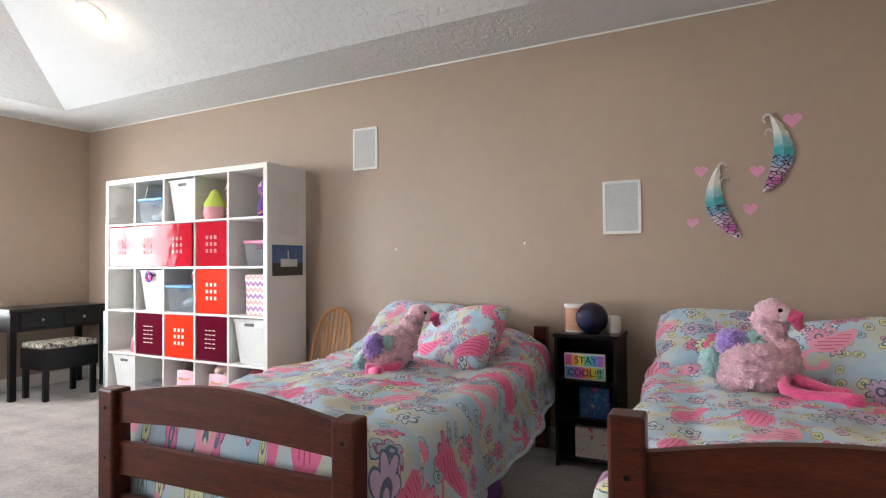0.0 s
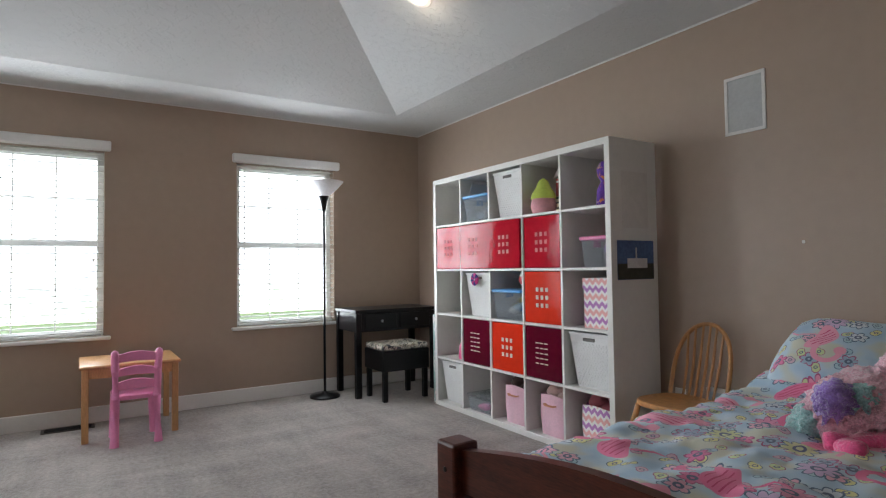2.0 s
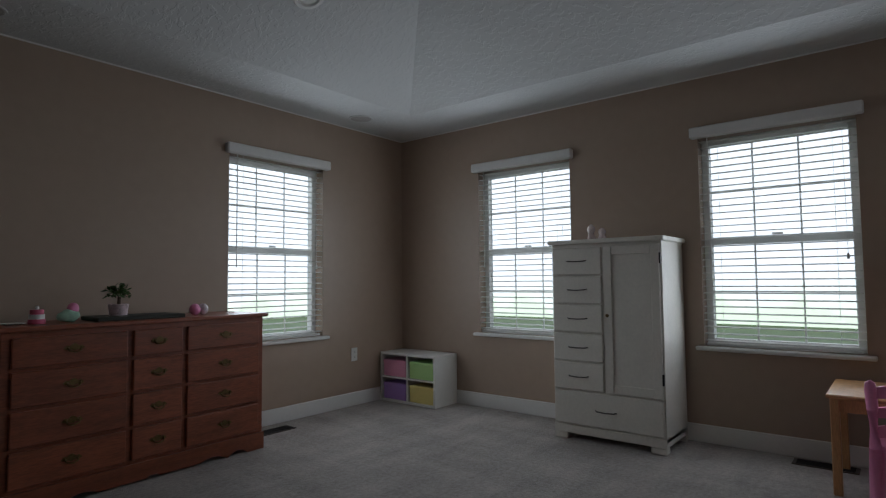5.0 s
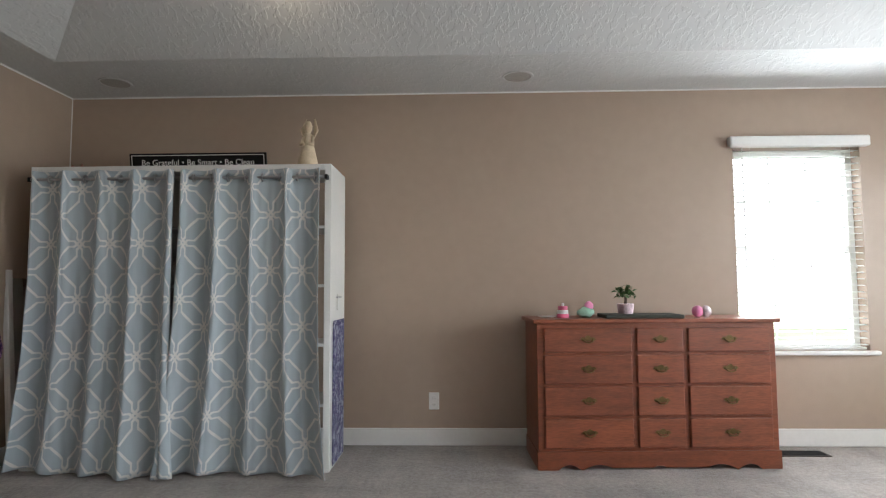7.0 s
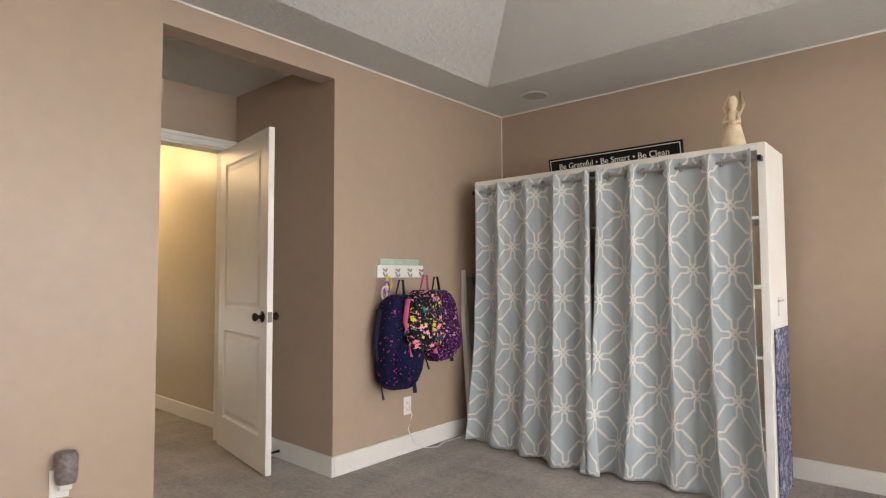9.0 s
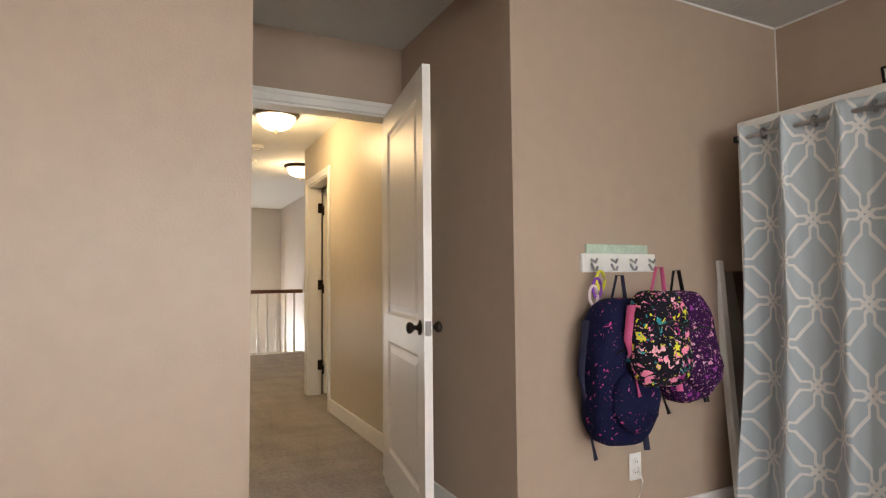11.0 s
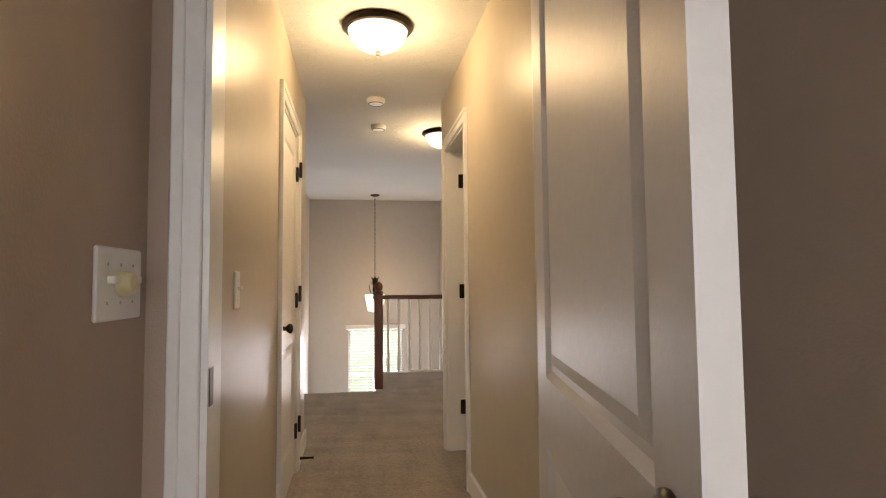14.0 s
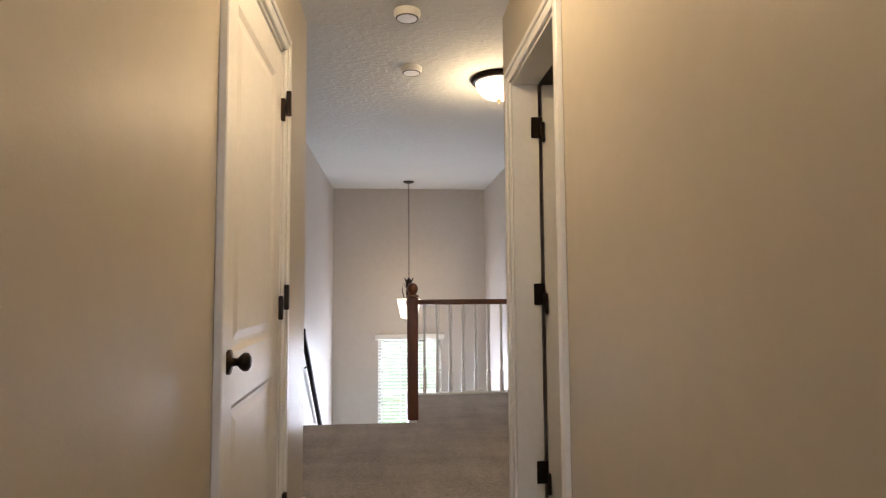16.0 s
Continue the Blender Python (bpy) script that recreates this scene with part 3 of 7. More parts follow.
# tray ceiling: a flat border, four slopes and a flat top
T0, T1, S0, S1 = 0.60, 6.16, -5.68, -0.56
bm = bmesh.new()
rise, run = 0.86, 1.79
rings = []
for (x0, x1, y0, y1, z) in ((-0.1, RX + 0.1, RY - 0.1, 0.1, CZ), (T0, T1, S0, S1, CZ), (T0 + run, T1 - run, S0 + run, S1 - run, CZ + rise)):
    rings.append([bm.verts.new(p) for p in ((x0, y0, z), (x1, y0, z), (x1, y1, z), (x0, y1, z))])
for a, b in zip(rings, rings[1:]):
    for i in range(4):
        bm.faces.new((a[i], a[(i + 1) % 4], b[(i + 1) % 4], b[i]))
bm.faces.new(rings[-1])
ob = setting("ceiling", bm, CEIL, "white knockdown-textured tray ceiling with sloped sides", "ceiling")
setting("roof_slab", bx(-0.3, RX + 0.2, RY - 0.3, 0.3, CZ + rise + 0.1, CZ + rise + 0.2), CEIL, "plain roof deck above the ceiling", "roof")


def skirting(name, runs):
    bm = bmesh.new()
    for x0, x1, y0, y1 in runs:
        box(bm, x0, x1, y0, y1, 0, 0.115, 0.004)
    setting(name, bm, TRIM, "white painted baseboard along the wall", "baseboard")


d = 0.016
skirting("baseboard_west", [(0, d, RY, 0)])
skirting("baseboard_north", [(d, RX - d, -d, 0)])
skirting("baseboard_south", [(d, RX - d, RY, RY + d)])
skirting("baseboard_east", [(RX - d, RX, RY, AY0), (RX - d, RX, AY1, 0)])
skirting("baseboard_alcove", [(RX - d, FX, AY0, AY0 + d)])
setting("baseboard_alcove_north", splayed(RX + 0.13, FX, AY1 - d, AY2 - d, None, 0, 0.115), TRIM, "white painted baseboard along the wall", "baseboard")

# bead of white caulk where the walls meet the ceiling, and down one corner
bm = bmesh.new()
for a in ((0, RX, -0.006, 0), (0, RX, RY, RY + 0.006), (0, 0.006, RY, 0), (RX - 0.006, RX, RY, 0)):
    box(bm, *a, CZ - 0.009, CZ)
box(bm, RX - 0.005, RX, RY, RY + 0.005, 0.115, CZ - 0.009)
setting("trim_ceiling_bead", bm, TRIM, "thin white caulk bead along the ceiling edge", "trim")

# ---- hall and landing ----
HN, HS, HX = -3.745, -4.72, 10.52
LX0, LX1 = 9.17, 9.93                    # closet door in the hall's north wall
QX0, QX1 = 9.50, 10.22                   # open doorway in its south wall
setting("hall_wall_north", wall_mesh("y", HN, HN + 0.12, FX + 0.12, HX, 0, 2.6, [(LX0, LX1, 0, DZ)]), HALLWALL, "beige painted hall wall with a closed door", "wall")
setting("hall_wall_south", wall_mesh("y", HS - 0.12, HS, FX + 0.12, 10.40, 0, 2.6, [(QX0, QX1, 0, DZ)]), HALLWALL, "beige painted hall wall with a doorway", "wall")
setting("hall_ceiling", bx(FX + 0.12, HX, -8, -2.2, CZ, CZ + 0.1), CEIL, "white textured hall ceiling", "ceiling")
setting("landing_ceiling", bx(HX, 15.6, -8, -2.2, CZ + 0.012, CZ + 0.1), CEIL, "white textured ceiling over the landing and stairs", "ceiling")
skirting("baseboard_hall", [(FX + 0.13, LX0 - 0.07, HN - d, HN), (LX1 + 0.07, HX, HN - d, HN), (FX + 0.13, QX0 - 0.07, HS, HS + d)])
FARX = 15.40
FW = (-4.83, -3.98, -1.05, 0.42)
setting("landing_wall_east", wall_mesh("x", FARX, FARX + 0.15, -8, -2.2, -2.8, 2.6, [FW]), LANDWALL, "grey-beige two-storey wall above the stairs", "wall")
setting("landing_wall_north", bx(12.45, FARX, -3.38, -3.26, -2.8, 2.6), LANDWALL, "grey-beige stairwell wall", "wall")
setting("landing_wall_south", bx(13.0, FARX, -5.56, -5.44, -2.8, 2.6), LANDWALL, "grey-beige stairwell wall", "wall")
setting("landing_wall_far_north", bx(HX - 0.1, 12.45, -2.32, -2.2, -0.2, 2.6), LANDWALL, "grey-beige wall of the side landing", "wall")
setting("landing_wall_side", bx(12.45, 12.57, -3.26, -2.2, -2.8, 2.6), LANDWALL, "grey-beige wall of the side landing", "wall")
setting("landing_wall_far_south", bx(9.3, 13.0, -8, -7.9, -0.2, 2.6), LANDWALL, "grey-beige wall of the side landing", "wall")
setting("landing_wall_right", bx(13.0, 13.12, -7.9, -5.56, -0.2, 2.6), LANDWALL, "grey-beige wall of the side landing", "wall")
setting("side_room_wall", bx(9.2, 9.3, -8, HS - 0.12, 0, 2.6), LANDWALL, "beige wall of the side room", "wall")
setting("side_room_partition", bx(10.28, 10.40, -8, HS - 0.12, 0, 2.6), LANDWALL, "beige wall of the side room", "wall")
setting("closet_wall", wall_mesh("y", -3.05, -2.95, 9.0, 10.52, 0, 2.6), LANDWALL, "plain back wall of the closet", "wall")
setting("hall_wall_corner", bx(HX - 0.12, HX, HN + 0.12, -2.2, 0, 2.6), LANDWALL, "beige wall at the end of the hall", "wall")
setting("lower_floor", bx(12.4, FARX, -8, -2.2, -2.9, -2.8), CARPET, "carpeted floor at the foot of the stairs", "floor")
bm = bmesh.new()
for i in range(14):
    box(bm, 12.45 + i * 0.19, 12.45 + (i + 1) * 0.19 + 0.02, -4.33, -3.38, -2.8, -0.2 - i * 0.18)
setting("stairs", bm, CARPET, "carpeted stairs leading down from the landing", "stairs")
setting("trim_landing", bx(12.43, 13.70, -4.37, -4.31, -0.22, 0.02, bev=0.006), TRIM, "white painted board along the landing's edge", "trim")
setting("trim_landing_cross", bx(13.62, 13.70, -5.44, -4.372, -0.22, 0.02, bev=0.006), TRIM, "white painted board under the balustrade", "trim")


def casing(name, axis, p, a, b, top, out, w=0.06, depth=0.12):
    """Stepped casing and jamb round a doorway; p: wall face, out: side it faces."""
    bm = bmesh.new()
    q = 0.014 * out
    r = 0.022 * out

    def piece(s0, s1, h0, h1, dd):
        lo, hi = sorted((p, p + dd))
        if axis == "x":
            box(bm, lo, hi, s0, s1, h0, h1, 0.003)
        else:
            box(bm, s0, s1, lo, hi, h0, h1, 0.003)
    for s in (-1, 1):
        e = a if s < 0 else b
        piece(*sorted((e, e + s * w)), 0, top + w, q)
        piece(*sorted((e + s * (w - 0.022), e + s * (w + 0.003))), 0, top + w - 0.0225, r)
    piece(a, b, top, top + w, q)
    piece(a - w - 0.003, b + w + 0.003, top + w - 0.022, top + w + 0.003, r)
    # jamb
    lo, hi = sorted((p, p - depth * out))
    for s0, s1, h0, h1 in ((a, a + 0.014, 0, top), (b - 0.014, b, 0, top), (a, b, top - 0.014, top)):
        if axis == "x":
            box(bm, lo, hi, s0, s1, h0, h1)
        else:
            box(bm, s0, s1, lo, hi, h0, h1)
    return setting(name, bm, TRIM, "white painted door casing and jamb", "door frame")


casing("trim_bedroom_door", "x", FX, DY0, DY1, DZ, -1)
casing("trim_hall_closet", "y", HN, LX0, LX1, DZ, -1)
casing("trim_hall_doorway", "y", HS, QX0, QX1, DZ, 1)


def knob_set(parent, x, z, y0, y1):
    for s, y in ((-1, y0), (1, y1)):
        t = Matrix.Rotation(radians(90 if s < 0 else -90), 3, "X")
        bm = lathe(bmesh.new(), [(0, 0), (0.033, 0), (0.033, 0.006), (0.012, 0.011), (0.010, 0.025), (0.018, 0.032), (0.025, 0.042), (0.024, 0.052), (0.014, 0.059), (0, 0.06)], 20, (x, y, z), t)
        part("door_knob", bm, BRONZE, parent, "dark bronze door knob", "all")


def door_leaf(name, m, w, label, hinges=(0.25, 1.03, 1.8), h=2.02, knob_x=None, hinge_y=-1):
    """A two-panel door, hinge edge at x = 0, panels recessed on both sides."""
    door = thing(name, m, label, "door")
    door["kind"] = "structure"
    t = 0.0175
    bm = bmesh.new()
    st, z0, z1 = 0.105, 0.012, h
    rails = (z0, z0 + 0.20), (0.79, 0.93), (z1 - 0.115, z1)
    box(bm, 0, st, -t, t, z0, z1)
    box(bm, w - st, w, -t, t, z0, z1)
    for a, b in rails:
        box(bm, st, w - st, -t, t, a, b)
    part("door_leaf", bm, DOORPAINT, door)
    for a, b in ((rails[0][1], rails[1][0]), (rails[1][1], rails[2][0])):
        bm = bmesh.new()
        for s in (-1, 1):
            o = [(st, a), (w - st, a), (w - st, b), (st, b)]
            steps = [(0, t), (0.016, t - 0.009), (0.03, t - 0.009), (0.055, t - 0.003)]
            rr = []
            for ins, yy in steps:
                rr.append([bm.verts.new((x + (ins if x < w / 2 else -ins), s * yy, z + (ins if z < (a + b) / 2 else -ins))) for x, z in o])
            for p0, p1 in zip(rr, rr[1:]):
                for i in range(4):
                    bm.faces.new((p0[i], p0[(i + 1) % 4], p1[(i + 1) % 4], p1[i]))
            bm.faces.new(rr[-1])
        part("door_panel", bm, DOORPAINT, door, "raised panel")
    kx = knob_x if knob_x is not None else w - 0.065
    knob_set(door, kx, 0.91, -t, t)
    part("strike_plate", bx(w, w + 0.002, -0.0125, 0.0125, 0.88, 0.94), mat("dull_nickel", (0.16, 0.15, 0.14), 0.4, metal=0.7), door, "dull metal latch plate")
    for z in hinges:
        part("hinge", bx(-0.012, 0.006, hinge_y * (t + 0.008) - 0.008, hinge_y * (t + 0.008) + 0.008, z - 0.045, z + 0.045, bev=0.003), BRONZE, door, "dark bronze hinge")
    return door


ang = math.degrees(math.atan2(-4.405 + 4.545, 6.78 - 7.60))
door_leaf("door_1", pose(7.605, -4.53, 0, 0, 0, ang), 0.845, "white two-panel bedroom door standing open into the alcove", hinge_y=1)
door_leaf("door_2", pose(LX1 - 0.016, HN + 0.022, 0, 0, 0, 180), LX1 - LX0 - 0.032, "white two-panel hall closet door, closed", hinge_y=1)
door_leaf("door_3", pose(QX1 - 0.03, HS - 0.135, 0, 0, 0, 262), 0.70, "white two-panel door opened into the side room", hinge_y=-1)


# ---- windows and blinds ----
def window_unit(name, m, w, h, thick=0.16):
    """A double-hung window in its opening; local x along the wall, y outwards, z up from the sill."""
    win = thing(name, m, "white vinyl double-hung window with muntins", "window")
    win["kind"] = "structure"
    bm = bmesh.new()
    y0, y1 = 0.09, 0.15
    f = 0.045
    for a in ((0, f, y0, y1, 0, h), (w - f, w, y0, y1, 0, h), (f, w - f, y0, y1, 0, f), (f, w - f, y0, y1, h - f, h)):
        box(bm, *a, 0.004)
    part("window_frame", bm, VINYL, win)
    bm = bx(f, w - f, y0 + 0.005, y1 - 0.012, h / 2 - 0.025, h / 2 + 0.025, bev=0.004)
    part("meeting_rail", bm, VINYL, win)
    for z0, z1, yy in ((f, h / 2 - 0.025, 0.105), (h / 2 + 0.025, h - f, 0.125)):
        p = part("pane", bx(f, w - f, yy, yy + 0.004, z0, z1), GLASS, win)
        p.visible_shadow = False
        bm = bmesh.new()
        for i in (1, 2):
            xx = f + (w - 2 * f) * i / 3
            box(bm, xx - 0.005, xx + 0.005, yy - 0.006, yy - 0.001, z0, z1)
        zz = (z0 + z1) / 2
        box(bm, f, w - f, yy - 0.009, yy - 0.0065, zz - 0.005, zz + 0.005)
        part("muntins", bm, VINYL, win)
    part("window_sill", bx(-0.045, w + 0.045, -0.045, y0, -0.028, -0.001, bev=0.006), TRIM, win, "white painted sill")
    part("sash_lock", bx(w / 2 - 0.03, w / 2 + 0.03, 0.085, 0.1, h / 2 + 0.026, h / 2 + 0.04, bev=0.003), VINYL, win)
    return win


def blind(m, w, h, tilt=4.0):
    """A horizontal slat blind in the opening, with valance, ladder cords and bottom rail."""
    bl = thing("window_blind", m, "white faux-wood slat blind lowered with open slats", "blind", "bedroom blinds")
    part("valance", bx(-0.04, w + 0.04, -0.06, -0.004, h - 0.005, h + 0.068, bev=0.008), TRIM, bl, "white valance board")
    n = int(h / 0.0445)
    first = None
    for i in range(n):
        z = 0.035 + (h - 0.06) * i / (n - 1)
        mm = pose(0, 0.035, z, tilt, 0, random.uniform(-0.12, 0.12))
        if first is None:
            bm = bmesh.new()
            xs = (0.003, w - 0.003)
            prof = [(-0.024, 0.0), (-0.012, 0.003), (0.0, 0.004), (0.012, 0.003), (0.024, 0.0)]
            top = [[bm.verts.new((x, y, z2 + 0.003)) for y, z2 in prof] for x in xs]
            bot = [[bm.verts.new((x, y, z2)) for y, z2 in prof] for x in xs]
            for q in range(4):
                bm.faces.new((top[0][q], top[0][q + 1], top[1][q + 1], top[1][q]))
                bm.faces.new((bot[0][q + 1], bot[0][q], bot[1][q], bot[1][q + 1]))
            for q in (0, 4):
                bm.faces.new((top[0][q], top[1][q], bot[1][q], bot[0][q]))
            for e in (0, 1):
                bm.faces.new(top[e] + bot[e][::-1])
            first = part("slat", bm, SLAT, bl, "", True, mm)
        else:
            share("slat", first, bl, mm)
    part("bottom_rail", bx(0.012, w - 0.012, 0.012, 0.06, 0.004, 0.022, bev=0.005), SLAT, bl)
    for x in (0.12, w - 0.12):
        part("ladder_cord", tb([(x, 0.010, 0.02), (x, 0.010, h)], 0.0012, 5), SLAT, bl)
    part("lift_cord", tb([(w - 0.07, -0.004, h), (w - 0.068, -0.004, h * 0.42)], 0.0014, 5), SLAT, bl)
    part("cord_tassel", lt([(0, 0), (0.008, 0.004), (0.006, 0.03), (0.002, 0.036)], 8, (w - 0.068, -0.004, h * 0.42 - 0.034)), WHITEPL, bl)
    part("tilt_wand", tb([(0.06, -0.006, h), (0.062, -0.008, h * 0.4)], 0.004, 6), WHITEPL, bl)
    return bl


for k, (a, b) in enumerate(WINS):
    m = pose(0, a, WZ0, 0, 0, 90)
    window_unit("window_%d" % (k + 1), m, b - a, WZ1 - WZ0)
    blind(m, b - a, WZ1 - WZ0)
m = pose(SWIN[1], RY, WZ0, 0, 0, 180)
window_unit("window_4", m, SWIN[1] - SWIN[0], WZ1 - WZ0)
blind(m, SWIN[1] - SWIN[0], WZ1 - WZ0)
m = pose(FARX, FW[1], FW[2], 0, 0, -90)
window_unit("window_5", m, FW[1] - FW[0], FW[3] - FW[2])
blind(m, FW[1] - FW[0], FW[3] - FW[2])

# ---- beds ----


def plank_arch(bm, x0, x1, y0, y1, zb, zt, crown, n=14):
    """A rail with a straight lower edge and an arched upper edge."""
    lo, hi = [], []
    for i in range(n + 1):
        u = i / n
        x = x0 + (x1 - x0) * u
        z = zt + crown * math.sin(math.pi * u)
        lo.append([bm.verts.new((x, y, zb + crown * 0.35 * math.sin(math.pi * u))) for y in (y0, y1)])
        hi.append([bm.verts.new((x, y, z)) for y in (y0, y1)])
    for i in range(n):
        for a, b in ((lo, hi),):
            bm.faces.new((a[i][0], a[i + 1][0], b[i + 1][0], b[i][0]))
            bm.faces.new((a[i + 1][1], a[i][1], b[i][1], b[i + 1][1]))
            bm.faces.new((b[i][0], b[i + 1][0], b[i + 1][1], b[i][1]))
            bm.faces.new((a[i + 1][0], a[i][0], a[i][1], a[i + 1][1]))
    for i in (0, n):
        bm.faces.new((lo[i][0], lo[i][1], hi[i][1], hi[i][0]))
    return bm


def bed(m, w, ht, hd, label, drop):
    """A twin bed; local origin on the floor at the middle of the headboard, foot towards -y."""
    b = thing("bed", m, label, "bed", "twin beds")
    L, p, hw = 2.02, 0.075, w / 2
    for y, top in ((0, hd), (-L, ht)):
        for x in (-hw, hw - p):
            part("post", bx(x, x + p, y - p / 2, y + p / 2, 0, top, bev=0.008, seg=2), CHERRY, b)
    part("footboard_rail", plank_arch(bmesh.new(), -hw + p, hw - p, -L - 0.014, -L + 0.014, ht - drop - 0.10, ht - drop, 0.055), CHERRY, b, "arched top rail")
    for z in (ht - drop - 0.28, ht - drop - 0.46):
        part("footboard_slat", bx(-hw + p, hw - p, -L - 0.012, -L + 0.012, z, z + 0.115, bev=0.005), CHERRY, b)
    part("headboard_panel", plank_arch(bmesh.new(), -hw + p, hw - p, -0.014, 0.014, 0.3, hd - 0.07, 0.07), CHERRY, b, "arched headboard")
    for s in (-1, 1):
        x = s * (hw - 0.03)
        part("side_rail", bx(x - 0.013, x + 0.013, -L + p / 2, -p / 2, 0.22, 0.35, bev=0.004), CHERRY, b)
    for z in (ht - drop - 0.05, ht - drop - 0.22, ht - drop - 0.41):
        for x in (-hw + p / 2, hw - p / 2):
            t = Matrix.Rotation(radians(90), 3, "X")
            part("screw_cover", lathe(bmesh.new(), [(0, 0.003), (0.006, 0.002), (0.007, 0)], 8, (x, -L - p / 2, z), t), BLACK, b)
    ms = solo("mattress", bx(-hw + 0.05, hw - 0.05, -L + 0.14, -0.05, 0.352, 0.53, bev=0.04, seg=3), WHITEPL, m, "white mattress on a bed frame", "mattress", smooth=True)
    return b


def comforter(m, w, label, seed, low_head=0.36, low_foot=0.14, flare=0.6):
    """A quilted cover: over the mattress, down both sides and tucked at the foot; it hangs lower towards the foot."""
    bm = bmesh.new()
    lay = bm.loops.layers.uv.new("cloth")
    hw, top, ny, ns = w / 2 - 0.02, 0.575, 110, 90
    grid = []
    for j in range(ny + 1):
        v = j / ny
        low = low_head + (low_foot - low_head) * min(1.0, v * 1.1)
        row = []
        for i in range(ns + 1):
            s = (i / ns * 2 - 1)
            side = abs(s)
            y = -0.12 - 1.87 * v
            if side < 0.62:
                x, z = s / 0.62 * hw, top + 0.02 * (1 - (side / 0.62) ** 2)
            else:
                u = (side - 0.62) / 0.38
                a = min(1, u / 0.24) * math.pi / 2
                x = hw + 0.07 * math.sin(a) + flare * (0.05 + 0.05 * v) * u * u * (1 + 0.8 * math.sin(v * 19 + seed + 1.5 * math.sin(v * 7)))
                z = top - 0.08 * (1 - math.cos(a)) - max(0, u - 0.22) / 0.78 * (top - 0.08 - low)
                x *= 1 if s > 0 else -1
            # foot end rolls down inside the footboard
            if v > 0.955:
                k = (v - 0.955) / 0.045
                z -= 0.36 * k * k * (1 if side < 0.62 else max(0, (z - low) / top))
            # head end swells over the pillow
            if v < 0.24 and side < 0.7:
                z += 0.13 * math.cos(v / 0.24 * math.pi / 2) * (1 - (side / 0.7) ** 4)
            # quilting: shallow channels along and across, with puffs between them
            q = 0.016 * (abs(math.sin(math.pi * y * 4.1)) ** 0.45 * abs(math.sin(math.pi * (s * 2.4 + 0.1))) ** 0.45)
            f = 0.020 * noise.noise(Vector((x * 5 + seed, y * 5, z * 4))) + 0.010 * noise.noise(Vector((x * 14, y * 14 + seed, z * 9)))
            f += 0.006 * noise.noise(Vector((x * 34, y * 22 + seed, z * 30)))
            out = 1 if s > 0 else -1
            row.append(bm.verts.new((x + (out * (f + q) if side > 0.62 else 0), y, z + (q + f if side < 0.7 else 0))))
        grid.append(row)
    for j in range(ny):
        for i in range(ns):
            f = bm.faces.new((grid[j][i], grid[j][i + 1], grid[j + 1][i + 1], grid[j + 1][i]))
            for lp, (a, c) in zip(f.loops, ((i, j), (i + 1, j), (i + 1, j + 1), (i, j + 1))):
                lp[lay].uv = ((a / ns * 2 - 1) * hw / 0.62 + seed, -1.87 * c / ny + seed * 2)
    hems = [[r[e].co.copy() for r in grid[2:-6]] for e in (0, ns)]
    cf = thing("comforter", m, label, "comforter", "bed covers")
    ob = part("quilted_cloth", bm, COMFORTER, cf, "", "all")
    so = ob.modifiers.new("thickness", "SOLIDIFY")
    so.thickness, so.offset = 0.018, -1
    for pts in hems:
        part("hem", tb(pts[::3], 0.011, 6), HEM, cf, "pale blue piped edge", "all")
    return cf


BED1, BED2 = pose(4.18, -0.07, 0, 0, 0, 3.0), pose(5.875, -0.06, 0, 0, 0, 3.3)
bed(BED1, 1.06, 0.68, 0.72, "dark cherry wooden twin bed with arched footboard, made up", 0.015)
bed(BED2, 0.99, 0.79, 0.81, "dark cherry wooden twin bed beside the corner wall, made up", 0.075)
comforter(BED1, 1.06, "pastel blue and pink flamingo-print quilted comforter on the bed", 1.0)
comforter(BED2, 0.99, "pastel blue and pink flamingo-print comforter on the second bed", 5.0, 0.46, 0.40, 0.15)
for M, k in ((BED1, 0), (BED2, 3)):
    solo("pillow", pillow_mesh(0.66, 0.46, 0.20, k), COMFORTER, M @ pose(-0.20, -0.24, 0.70, 30, 3, 4), "flamingo-print bed pillow leaning on the headboard", "pillow", "bed pillows", "all")
    solo("pillow", pillow_mesh(0.60, 0.46, 0.19, k + 1), COMFORTER, M @ pose(0.17, -0.54, 0.675, 44, -10, -24), "flamingo-print bed pillow leaning on another pillow", "pillow", "bed pillows", "all")


def tufted(c, r, turn=None, fluff=0.030, freq=38.0, sub=5):
    """A rounded body with a coat of short uneven tufts."""
    bm = bmesh.new()
    bmesh.ops.create_icosphere(bm, subdivisions=sub, radius=1)
    for v in bm.verts:
        d = v.co.normalized()
        p = Vector((d.x * r[0], d.y * r[1], d.z * r[2]))
        if turn:
            p, d = turn @ p, turn @ d
        p += Vector(c)
        h = fluff * (abs(noise.noise(p * freq)) * 1.5 + 0.5 * noise.noise(p * freq * 2.3)) + 0.5 * fluff * noise.noise(p * freq * 0.3)
        v.co = p + d * h + Vector((0, 0, -0.3 * h))
    return bm


